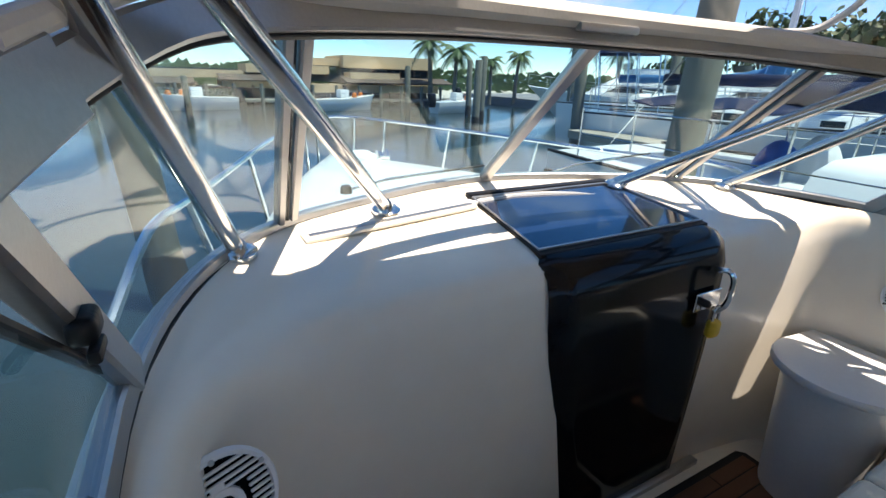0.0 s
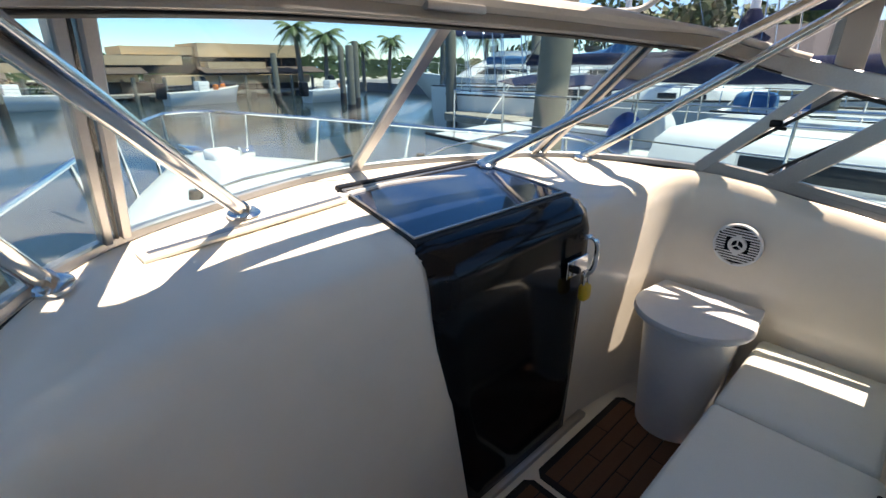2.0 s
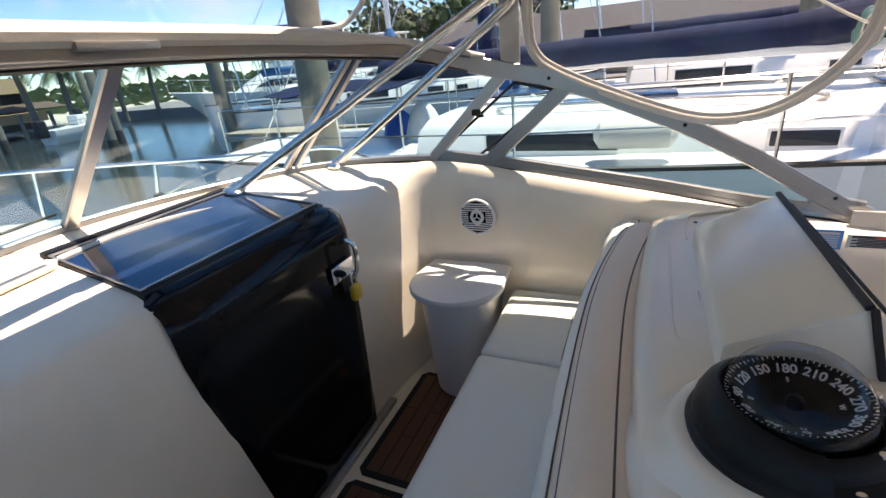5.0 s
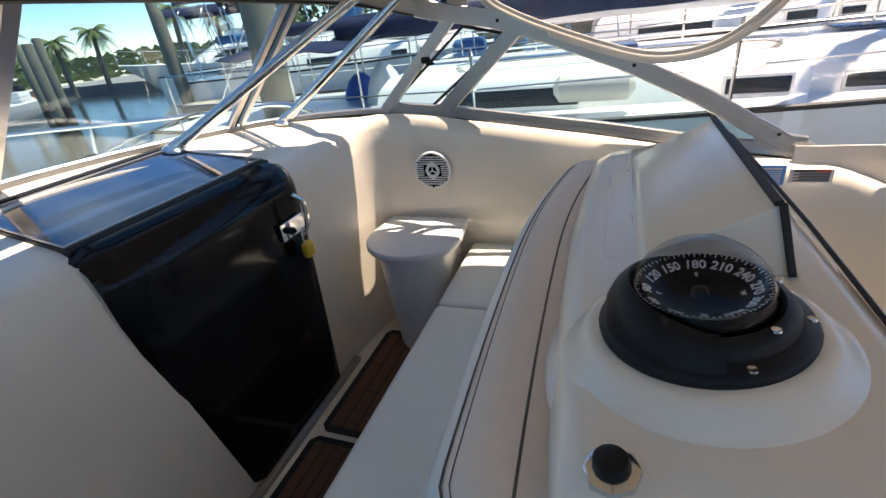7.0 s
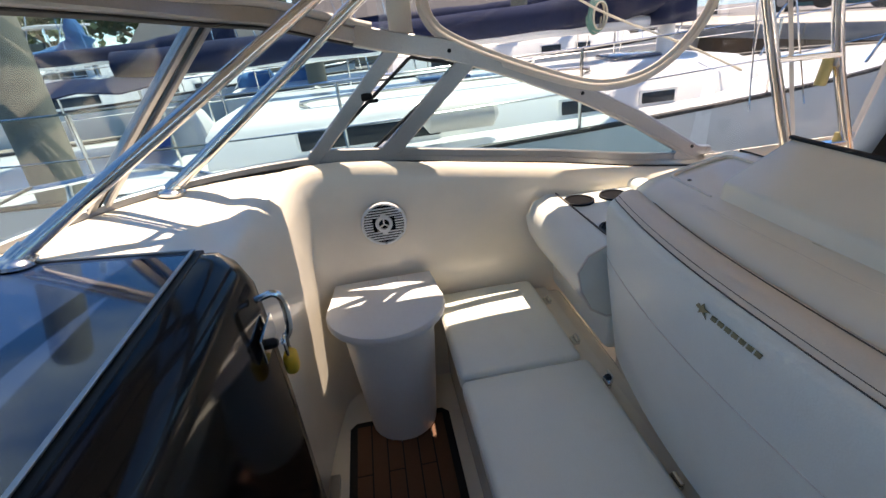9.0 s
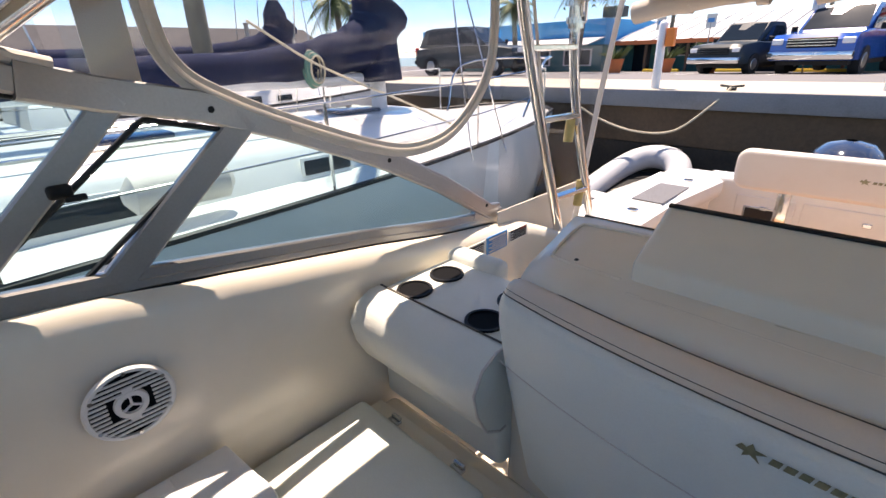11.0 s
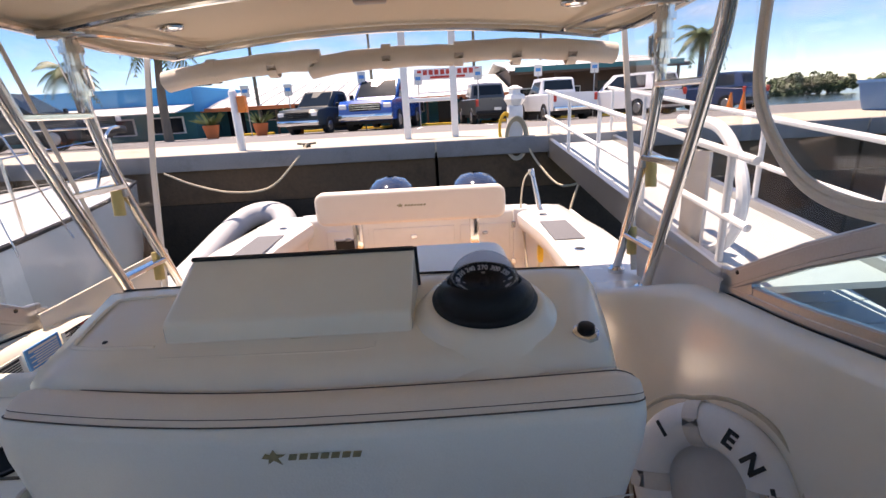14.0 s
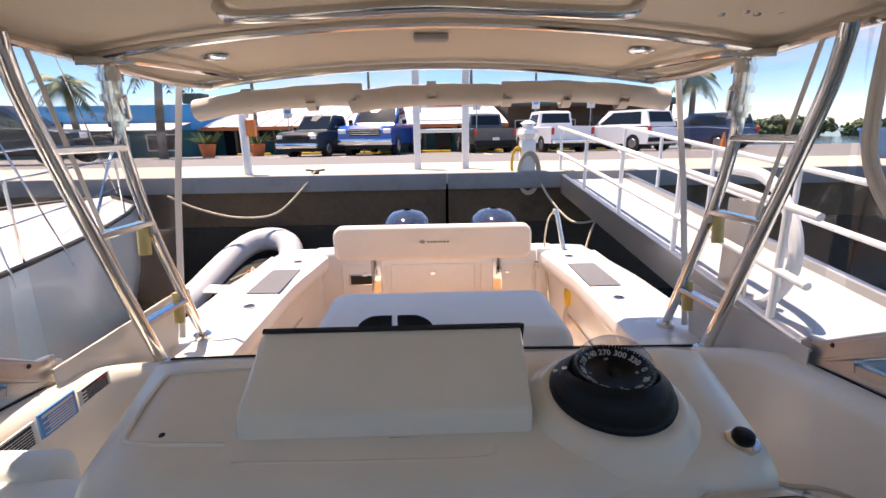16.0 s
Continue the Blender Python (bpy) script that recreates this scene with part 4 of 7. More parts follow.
rows = []
SEC = [(0.2, 0.0), (0.2, 0.6), (0.2, 1.0), (0.195, 1.07), (0.18, 1.112), (0.14, 1.132), (0.0, 1.153), (-0.1, 1.168), (-0.16, 1.178), (-0.185, 1.174), (-0.198, 1.15), (-0.2, 0.0)]
for k in range(27):
    u = k / 13 - 1
    a = abs(u)
    edge = max(0.0, (a - 0.88) / 0.12)
    row = []
    for y, z in SEC:
        drop = (0.055 * edge**2.2) if z > 0.9 else 0
        x = math.copysign(min(a, 0.88) * con_half(y) + (con_half(y) * 0.12) * math.sin(edge * math.pi / 2) ** 0.8 if edge else a * con_half(y), u)
        row.append(Vector((x + 0.02, y + (0.035 * (1 - u * u) if y > 0.1 else 0) - 0.03 * edge**2 * (1 if y > 0.1 else -0.3), z - drop)))
    rows.append(row)
rows.insert(0, [Vector((q.x, q.y, 0.0)) for q in rows[0]])
rows.append([Vector((q.x, q.y, 0.0)) for q in rows[-1]])
part("body", sheet(rows), GEL, con, smooth=60)
part("aft_trim", tube([(-0.64, -0.188, 1.172), (0.0, -0.19, 1.18), (0.66, -0.188, 1.172)], 0.004, 6), RUBBER, con, "black edge trim")
# raised electronics box
prof = [(0.092, 1.1), (0.089, 1.182), (0.086, 1.19), (0.079, 1.196), (-0.072, 1.277), (-0.084, 1.283), (-0.096, 1.279), (-0.13, 1.13)]
rows = []
for x, dx in ((-0.18, 0.009), (-0.178, 0.004), (-0.168, 0.0), (0.375, 0.0), (0.387, 0.004), (0.392, 0.01)):
    rows.append([Vector((x + (0.03 * y if x > 0 else 0.03 * y), y - (dx if y > 0 else -dx * 0.3), z - dx)) for y, z in prof])
bm = sheet(rows)
for r in (rows[0], rows[-1]):
    bm.faces.new([bm.verts.new(q) for q in r])
part("electronics_box", bm, GEL, con, smooth=30)
part("box_trim", tube([(-0.182, -0.084, 1.286), (0.386, -0.084, 1.286)], 0, flat=(0.012, 0.008, (0, 0.3, 1))), RUBBER, con, "black rubber trim on the box's upper edge")
part("box_trim", tube([(-0.186, -0.088, 1.286), (-0.188, -0.124, 1.16)], 0, flat=(0.01, 0.008, (1, 0, 0))), RUBBER, con, "black rubber trim down the box's corner")
part("box_sealant", tube([(-0.165, 0.0945, 1.139), (0.0, 0.0955, 1.139), (0.1, 0.0955, 1.14)], 0.0022, 6), SEALANT, con, "yellowed sealant along the box's foot")
panel = [Vector((x, y, float(np.interp(y, [-0.16, 0.0, 0.14], [1.178, 1.153, 1.132])) + 0.001)) for x, y in ((0.41, 0.1), (0.58, 0.09), (0.615, 0.06), (0.63, -0.09), (0.6, -0.12), (0.43, -0.13))]
part("panel_edge", tube(smooth_path(panel, 4), 0.005, 8), GEL, con)
port_panel = [Vector((x, y, float(np.interp(y, [-0.16, 0.0, 0.14], [1.178, 1.153, 1.132])) + 0.0005)) for x, y in ((0.38, 0.145), (0.1, 0.15), (-0.08, 0.148), (-0.1, 0.12))]
part("panel_edge", tube(smooth_path(port_panel, 4), 0.004, 8), GEL, con)
for x, y in ((0.467, 0.165), (0.025, 0.185), (0.543, 0.07)):
    z = np.interp(y, [-0.16, 0.0, 0.14, 0.2], [1.178, 1.153, 1.132, 1.1])
    part("screw_hole", lathe([(0.007, 0.0), (0.005, 0.003)], 10, m=Matrix.Translation((x, y, z))), RUBBER, con)
boss = lathe([(0.215, -0.022), (0.198, -0.012), (0.182, -0.003), (0.168, 0.009), (0.156, 0.022), (0.147, 0.033), (0.139, 0.039), (0.13, 0.041), (0.1, 0.041)], 56, m=pose(-0.35, 0.022, 1.143, -8.5, 0, 0))
part("compass_boss", boss, GEL, con, smooth=60)
horn = thing("filler_cap", "black ribbed knob with a steel washer on the console top", "knob", at=pose(-0.563, 0.127, 1.13, -8, 0, 0))
part("washer", lathe([(0.03, -0.004), (0.03, 0.008), (0.026, 0.01)], 8), STEEL, horn)
part("cap", lathe([(0.018, 0.008), (0.02, 0.012), (0.018, 0.024), (0.012, 0.027)], 14), BLACK_PLASTIC, horn)

comp = thing("compass", "black dome-topped ship's compass with a numbered card", "compass", at=pose(-0.35, 0.026, 1.186, -7, 0, 0))
part("flange", lathe([(0.124, -0.004), (0.125, 0.004), (0.121, 0.011), (0.108, 0.017), (0.104, 0.02)], 48), BLACK_PLASTIC, comp, smooth=50)
part("bezel", lathe([(0.106, 0.014), (0.105, 0.026), (0.098, 0.037), (0.09, 0.041), (0.085, 0.038), (0.083, 0.03)], 48, caps=False), BLACK_PLASTIC, comp, smooth=50)
part("card", lathe([(0.079, 0.026), (0.079, 0.058), (0.074, 0.058), (0.05, 0.043), (0.02, 0.038), (0.004, 0.04)], 48), CARD_AND_SHADE_BLACK, comp, "black compass card")
part("pivot", lathe([(0.011, 0.038), (0.009, 0.05), (0.003, 0.054)], 16), BLACK_PLASTIC, comp)
rows = []
for k in range(25):
    a = math.pi * (-0.03 + 1.06 * k / 24)
    rise = math.sin(math.pi * min(max(k / 24, 0.03), 0.97)) ** 0.8
    rows.append([Vector((r * math.cos(a), r * math.sin(a), z)) for r, z in ((0.117, 0.012), (0.113, lerp(0.024, 0.034, rise)), (lerp(0.103, 0.103, rise), lerp(0.034, 0.052, rise)), (lerp(0.094, 0.092, rise), lerp(0.04, 0.064, rise)), (lerp(0.089, 0.084, rise), lerp(0.041, 0.069, rise)), (lerp(0.087, 0.081, rise), lerp(0.038, 0.066, rise)))])
part("hood", sheet(rows, 0.003), BLACK_PLASTIC, comp, "smooth black hood over the forward half of the dome", smooth=60)
DOME = clear_sheet("compass_dome_glass", (0.72, 0.74, 0.78), 0.02, strength=0.75)
dome = part("dome", lathe([(0.084 * math.cos(a), 0.034 + 0.084 * math.sin(a)) for a in np.linspace(0, 1.55, 14)], 40, caps=False), DOME, comp, "clear dome", smooth=60)
dome.visible_shadow = False
WHITE_MARK = material("white_card_marks", (0.85, 0.85, 0.82), 0.6)
for deg in range(0, 360, 30):
    az = radians(88 - deg)
    m = Matrix.Rotation(az, 4, "Z") @ Matrix.Translation((0, 0.0605, 0.0506)) @ pose(0, 0, 0, 32, 0, 0)
    writing("number", str(deg), 0.0175, WHITE_MARK, m, comp, depth=0.0003, bold=0.0004)
for deg, ch in ((0, "N"), (90, "E"), (180, "S"), (270, "W")):
    m = Matrix.Rotation(radians(88 - deg), 4, "Z") @ Matrix.Translation((0, 0.0465, 0.0432)) @ pose(0, 0, 0, 24, 0, 0)
    writing("letter", ch, 0.009, WHITE_MARK, m, comp, depth=0.0002, bold=0.0002)
for deg in range(0, 360, 5):
    b = box(-0.0006, 0.0006, -0.0055 if deg % 10 == 0 else -0.003, 0.0, -0.0002, 0.0006)
    bmesh.ops.transform(b, matrix=Matrix.Rotation(radians(88 - deg), 4, "Z") @ Matrix.Translation((0, 0.0765, 0.0592)) @ pose(0, 0, 0, 30, 0, 0), verts=b.verts)
    part("tick", b, WHITE_MARK, comp, smooth=0)
for r, z, angles in ((0.115, 0.0145, (198, 262, 335)), (0.096, 0.0385, (222, 290, 345))):
    for a in angles:
        sc = part("screw", lathe([(0.0058, 0.0), (0.0052, 0.0025), (0.003, 0.0018)], 12, m=Matrix.Translation((r * math.cos(radians(a)), r * math.sin(radians(a)), z))), STEEL, comp)

# ---- backrest on the console's front ----
rest = thing("backrest", "white vinyl backrest with cream bolster and worn gold badge", "")
rest.parent = con


def bow(x):
    return 0.022 * (1 - (x / 0.66) ** 2) - 0.055 * max(0.0, x / 0.66) ** 2


XS = [0.0135 - 0.6585 * math.cos(math.pi * k / 40) for k in range(41)]
rows, rows2 = [], []
for x in XS:
    e = min(1.0, max(0.0, min(x + 0.645, 0.672 - x)) / 0.06)
    r = math.sqrt(max(0.0, 1 - (1 - e) ** 2))
    y0, d, t = 0.225 + bow(x), 0.03 + 0.97 * r, 1.1 - 0.045 * (1 - r)
    rows.append([Vector((x, y0 - 0.05, t - 0.02)), Vector((x, y0 - 0.003, t)), Vector((x, y0 + 0.03 * d, t + 0.009)), Vector((x, y0 + 0.06 * d, t + 0.004)), Vector((x, y0 + 0.084 * d, t - 0.013))])
    rows2.append([Vector((x, y0 + 0.084 * d, t - 0.014)), Vector((x, y0 + 0.1 * d, t - 0.021)), Vector((x, y0 + 0.109 * d, t - 0.034)), Vector((x * 0.995, y0 + 0.112 * d, t - 0.09)), Vector((x * 0.95, y0 + 0.112 * d, 0.86)), Vector((x * 0.89, y0 + 0.105 * d, 0.7)), Vector((x * 0.84, y0 + 0.095 * d, 0.55)), Vector((x * 0.83, y0 + 0.06 * d, 0.5)), Vector((x * 0.83, y0 - 0.02, 0.495))])
part("bolster_top", sheet(rows, 0.01), VINYL_CREAM, rest, "cream upper bolster", smooth=60)
part("cushion", sheet(rows2, 0.01), VINYL, rest, smooth=60)
part("piping", tube([r[-1] + Vector((0, 0.002, 0.001)) for r in rows], 0.0016, 6), SEAM, rest)
part("seam_thread", tube([r[-1].lerp(r[-2], 0.45) + Vector((0, 0.0, 0.001)) for r in rows[2:-2]], 0.0008, 5), SEAM, rest)
part("gap_line", tube([r[1] + Vector((0, 0.0, 0.0)) for r in rows], 0.0022, 6), SEAM, rest)
part("stitch_line", tube([Vector((x * 0.955, 0.225 + bow(x) + 0.1125, 0.9 - 0.012 * (1 - (x / 0.66) ** 2))) for x in XS[3:-3]], 0.0016, 6), PIPING, rest)


def badge(parent, m, w):
    """A fish outline and a bar for the maker's worn lettering."""
    b = prism([(-0.5 * w, 0.0), (-0.46 * w, 0.05 * w), (-0.42 * w, 0.03 * w), (-0.38 * w, 0.09 * w), (-0.35 * w, 0.035 * w), (-0.26 * w, 0.03 * w), (-0.34 * w, -0.01 * w), (-0.3 * w, -0.08 * w), (-0.38 * w, -0.03 * w), (-0.44 * w, -0.07 * w), (-0.43 * w, -0.015 * w)], 0, 0.0015)
    bmesh.ops.transform(b, matrix=m, verts=b.verts)
    part("badge_emblem", b, GOLD, parent, "worn gold fish emblem", smooth=0)
    for k in range(7):
        x = -0.24 * w + k * 0.107 * w
        b = prism([(x, -0.035 * w), (x + 0.08 * w, -0.035 * w), (x + 0.1 * w, 0.03 * w), (x + 0.02 * w, 0.03 * w)], 0, 0.0012)
        bmesh.ops.transform(b, matrix=m, verts=b.verts)
        part("badge_bar", b, GOLD, parent, smooth=0)


badge(rest, Matrix.Translation((-0.005, 0.3605, 1.045)) @ pose(0, 0, 0, 86, 0, 180), 0.18)
snap = thing("cushion_latch", "small steel cushion latch beside the bench hinges", "latch", at=(0.42, 0.345, 0.55))
part("plate", rounded(-0.018, 0.018, -0.002, 0.004, -0.015, 0.015, 0.002, 1), STEEL, snap)
part("tongue", rounded(-0.008, 0.012, 0.0, 0.016, -0.012, 0.004, 0.003, 1), BLACK_PLASTIC, snap)

# ---- bench ----
base = tagged(part("bench", rounded(-0.52, 1.2, 0.2, 0.79, 0.0, 0.415, 0.03, 3), GEL), "cream moulded bench base under white cushions", "bench")
for x0, x1, y0, lab in ((-0.5, 0.597, 0.335, "long white vinyl bench cushion with stitched edge"), (0.607, 1.195, 0.352, "square white vinyl bench cushion with stitched edge")):
    cu = thing("bench_cushion", lab, "cushion", "bench cushions")
    bm = rounded(x0, x1, y0, 0.815, 0.418, 0.492, 0.022, 3)
    bmesh.ops.subdivide_edges(bm, edges=[e for e in bm.edges if e.calc_length() > 0.3], cuts=5, use_grid_fill=True)
    for v in bm.verts:
        if v.co.z > 0.48:
            u, w = (v.co.x - x0) / (x1 - x0), (v.co.y - y0) / (0.815 - y0)
            v.co.z += 0.012 * (16 * u * (1 - u) * w * (1 - w)) ** 0.5 - 0.002
    part("pad", bm, VINYL, cu, smooth=60)
    ring = [(x0 + 0.006, y0 + 0.02), (x0 + 0.02, y0 + 0.004), (x1 - 0.02, y0 + 0.004), (x1 - 0.006, y0 + 0.02), (x1 - 0.004, 0.795), (x1 - 0.02, 0.812), (x0 + 0.02, 0.812), (x0 + 0.004, 0.795)]
    part("welt", tube([(x, y, 0.474) for x, y in ring], 0.004, 6, closed=True), PIPING, cu)
for x in (1.06, 0.755, 0.5, 0.1, -0.3):
    h = thing("hinge", "small steel hinge between bench cushion and backrest", "hinge", "bench hinges", at=(x, 0.315, 0.44))
    part("leaf", rounded(-0.025, 0.025, -0.012, 0.014, -0.006, 0.006, 0.003, 1), STEEL, h)
    part("knuckle", tube([(-0.02, -0.008, 0.01), (0.02, -0.008, 0.01)], 0.008, 8), STEEL, h)
strip = tagged(part("bench_hinge_strip", box(-0.5, 1.19, 0.275, 0.365, 0.416, 0.434), GEL), "narrow cream hinge strip behind the bench cushions", "trim", kind="structure")

# ---- white bin with lid ----
bin_ = thing("storage_bin", "white moulded bin with a rounded flat lid against the side wall", "bin")


def d_shape(k, cx=0.96, cy=1.045, rx=0.225, ry=0.235, flat=1.185):
    pts = []
    for a in np.linspace(math.radians(75), math.radians(285), 22):
        pts.append((cx + k * rx * math.cos(a) * 1.0, cy + k * ry * math.sin(a)))
    pts.append((cx + (flat - cx) * lerp(0.86, 1, k), cy - 0.21 * k))
    pts.append((cx + (flat - cx) * lerp(0.86, 1, k), cy + 0.21 * k))
    return pts


part("body", sheet([[Vector((x, y, z)) for x, y in (lambda p: p + p[:1])(d_shape(k))] for k, z in ((0.62, 0.0), (0.64, 0.03), (0.82, 0.57), (0.83, 0.599))]), WHITE_PLASTIC, bin_, smooth=60)
outline = [Vector((x, y, 0)) for x, y in d_shape(1.03)]
middle = Vector((0.98, 1.045, 0))
rings = [[middle + (q - middle) * k + Vector((0, 0, z)) for q in outline + outline[:1]] for k, z in ((0.8, 0.597), (0.99, 0.598), (1.004, 0.603), (1.004, 0.62), (0.985, 0.63), (0.92, 0.634), (0.5, 0.639), (0.002, 0.641))]
part("lid", sheet(rings), WHITE_PLASTIC, bin_, smooth=38)
part("lid_hinge", rounded(1.12, 1.17, 0.98, 1.11, 0.622, 0.64, 0.004, 1), WHITE_PLASTIC, bin_)

# ---- arm rest with cup holders ----
arm = thing("armrest", "white vinyl armrest with black cup holders against the side wall", "armrest")
bm = rounded(0.645, 1.2, -0.13, 0.24, 0.45, 0.9, 0.03, 3)
part("top_pad", bm, VINYL, arm, smooth=60)
rows = []
for x in np.linspace(0.645, 1.2, 15):
    e = min(1.0, min(x - 0.645 + 0.02, 1.2 - x + 0.02) / 0.06)
    r = math.sqrt(max(0.05, 1 - (1 - e) ** 2))
    rows.append([Vector((x, 0.22, 0.905)), Vector((x, 0.27, 0.9 * 1.0 + 0.008)), Vector((x, 0.33 * 1.0, 0.88)), Vector((x, 0.365, 0.82)), Vector((x, 0.35, 0.74)), Vector((x, 0.31, 0.66)), Vector((x, 0.25, 0.62)), Vector((x, 0.22, 0.62))])
bm = sheet(rows)
for r in (rows[0], rows[-1]):
    bm.faces.new([bm.verts.new(q) for q in r])
part("front_roll", bm, VINYL, arm, smooth=60)
part("seam", tube([(x, 0.225, 0.9085) for x in np.linspace(0.65, 1.195, 8)], 0.0035, 6), SEAM, arm)
part("end_piping", tube([rows[0][k] for k in range(8)], 0.0045, 6), PIPING, arm)
part("wall_bolster", rounded(0.94, 1.205, -0.2, -0.105, 0.8, 0.935, 0.035, 4), VINYL, arm)
for x, y in ((1.085, 0.165), (1.085, 0.005), (0.775, 0.16), (0.775, 0.0)):
    cup = thing("cup_holder", "black plastic cup holder sunk in the armrest", "cup holder", "cup holders", at=(x, y, 0.901))
    part("rim", lathe([(0.064, 0.0), (0.063, 0.007), (0.054, 0.007), (0.054, 0.0)], 32), BLACK_PLASTIC, cup)
    # flat disc near the rim; its black paints the shade of a deep well
    part("well_shade", lathe([(0.055, 0.0), (0.055, 0.003)], 24), CARD_AND_SHADE_BLACK, cup)

# ---- warning labels on the wall aft of the window ----
for y0, y1, z0, z1, mat, lab in ((-0.36, -0.22, 0.82, 0.895, STICKER_WHITE, "small white notice plate with fine print"), (-0.52, -0.375, 0.82, 0.9, STICKER_BLUE, "blue notice sticker with white print"), (-0.68, -0.535, 0.83, 0.885, STICKER_WHITE, "small white notice sticker with a red bar")):
    lb = thing("notice_label", lab, "label", "wall notices")
    part("plate", box(1.201, 1.207, y0, y1, z0, z1), mat, lb, smooth=0)
    for k in range(7):
        zz = lerp(z0, z1, 0.1 + 0.115 * k)
        part("print_bar", box(1.1995, 1.2015, y0 + 0.012, y1 - 0.012 - 0.02 * (k % 2), zz, zz + (0.004 if k < 6 else 0.009)), STICKER_WHITE if mat is STICKER_BLUE else INK, lb, smooth=0)
    if y0 < -0.6:
        part("red_bar", box(1.1993, 1.2013, y0 + 0.01, y0 + 0.06, z1 - 0.012, z1 - 0.004), RED, lb, smooth=0)

# ---- decking mats ----
def mat_thing(x0, x1, y0, y1, base, line, n, lab, along_x=True):
    mt = thing("deck_mat", lab, "mat", "deck mats")
    part("edge", prism([(x0 + 0.03, y0), (x1 - 0.03, y0), (x1, y0 + 0.03), (x1, y1 - 0.03), (x1 - 0.03, y1), (x0 + 0.03, y1), (x0, y1 - 0.03), (x0, y0 + 0.03)], 0.0, 0.006), line, mt, smooth=0)
    for k in range(n):
        w = (y1 - y0 - 0.06) / n
        ya = y0 + 0.03 + k * w
        for a, b in ((x0 + 0.03, lerp(x0, x1, 0.35 + 0.25 * (k % 2))), (lerp(x0, x1, 0.35 + 0.25 * (k % 2)) + 0.006, x1 - 0.03)):
            part("plank", rounded(a, b, ya + 0.003, ya + w - 0.003, 0.005, 0.0095, 0.0015, 1), base, mt)
    return mt


mat_thing(0.235, 0.97, 0.84, 1.3, TEAK_DARK, TEAK_LINE, 6, "brown foam deck mat with dark seams in the footwell")
mat_thing(-0.65, 0.205, 0.83, 1.31, TEAK_DARK, TEAK_LINE, 8, "brown foam deck mat with dark seams in the footwell")
mat_thing(-1.0, 1.0, -2.85, -1.7, TEAK, CANVAS, 14, "honey teak-look deck mat in the aft cockpit")
mat_thing(-1.15, -0.78, -1.0, 0.6, TEAK_DARK, TEAK_LINE, 5, "brown foam deck mat with dark seams in the side passage")

# ---- life ring ----
ring = thing("life_ring", "white foam life ring with grab rope standing against the port wall", "life ring", at=pose(-1.075, -0.15, 0.385, 0, 0, 0))
RM = Matrix.Translation((0.0, 0.0, 0.0)) @ pose(0, 0, 0, 0, 68, 24)
bm = lathe([(0.205 + 0.07 * math.cos(a), 0.055 * math.sin(a)) for a in np.linspace(-math.pi, math.pi, 17)], 40, m=RM)
part("foam", bm, WHITE_PLASTIC, ring, smooth=70)
for k in range(4):
    a = math.pi / 2 * k + 0.5
    sec = [RM @ Vector(((0.205 + 0.074 * math.cos(b)) * math.cos(a), (0.205 + 0.074 * math.cos(b)) * math.sin(a), 0.059 * math.sin(b))) for b in np.linspace(0, 2 * math.pi, 19)[:-1]]
    part("band", tube(sec, 0, flat=(0.055, 0.005, RM.to_3x3() @ Vector((math.cos(a), math.sin(a), 0.01))), closed=True), PIPING, ring)
rp = []
for k in range(48):
    a = 2 * math.pi * k / 48
    rr = 0.284 + 0.03 * abs(math.sin(2 * (a - 0.5)))
    rp.append(RM @ Vector((rr * math.cos(a), rr * math.sin(a), 0.01)))
part("grab_rope", tube(rp, 0.008, 8, closed=True), ROPE, ring)
for ch, a in (("E", 172), ("N", 148), ("T", 124), ("I", 240)):
    writing("letter", ch, 0.075, INK, RM @ pose(0, 0, 0, 0, 0, a) @ Matrix.Translation((0.205, 0, 0.056)) @ pose(0, 0, 0, 0, 0, -90), ring, bold=0.003)

coil = thing("rope_coil", "coiled cream dock line lying under the life ring", "rope")
for q in range(4):
    loop = [Vector((-1.0 + (0.13 - 0.008 * q) * math.cos(u) + 0.012 * math.sin(3 * u + q), -0.12 + (0.2 - 0.012 * q) * math.sin(u), 0.016 + 0.024 * q + 0.006 * math.sin(2 * u + q))) for u in np.linspace(0, 2 * math.pi, 25)[:-1]]
    part("turn", tube(loop, 0.013, 8, closed=True), ROPE, coil)

# ---- helm seat behind the console ----
seat = thing("helm_seat", "white vinyl helm bench with black folding arms, behind the console", "seat")
bm = rounded(-0.6, 0.56, -1.5, -0.9, 0.6, 0.885, 0.09, 6)
part("cushion", bm, VINYL, seat, smooth=60)
part("base", rounded(-0.5, 0.48, -1.45, -1.05, 0.0, 0.7, 0.03, 3), GEL_WHITE, seat)
for xa, xb in ((0.315, 0.19), (0.035, 0.165)):
    pts = smooth_path([(xa, -0.905, 0.8), (xa, -0.93, 0.9), (lerp(xa, xb, 0.3), -0.94, 0.932), (lerp(xa, xb, 0.6), -0.945, 0.936), (xb, -0.945, 0.936)], 4)
    part("folding_arm", tube(pts, 0, flat=(0.045, 0.03, (0, 1, 0.4))), BLACK_PLASTIC, seat, "black folding arm")
part("latch", rounded(-0.46, -0.4, -0.89, -0.865, 0.75, 0.78, 0.005, 1), STEEL, seat)

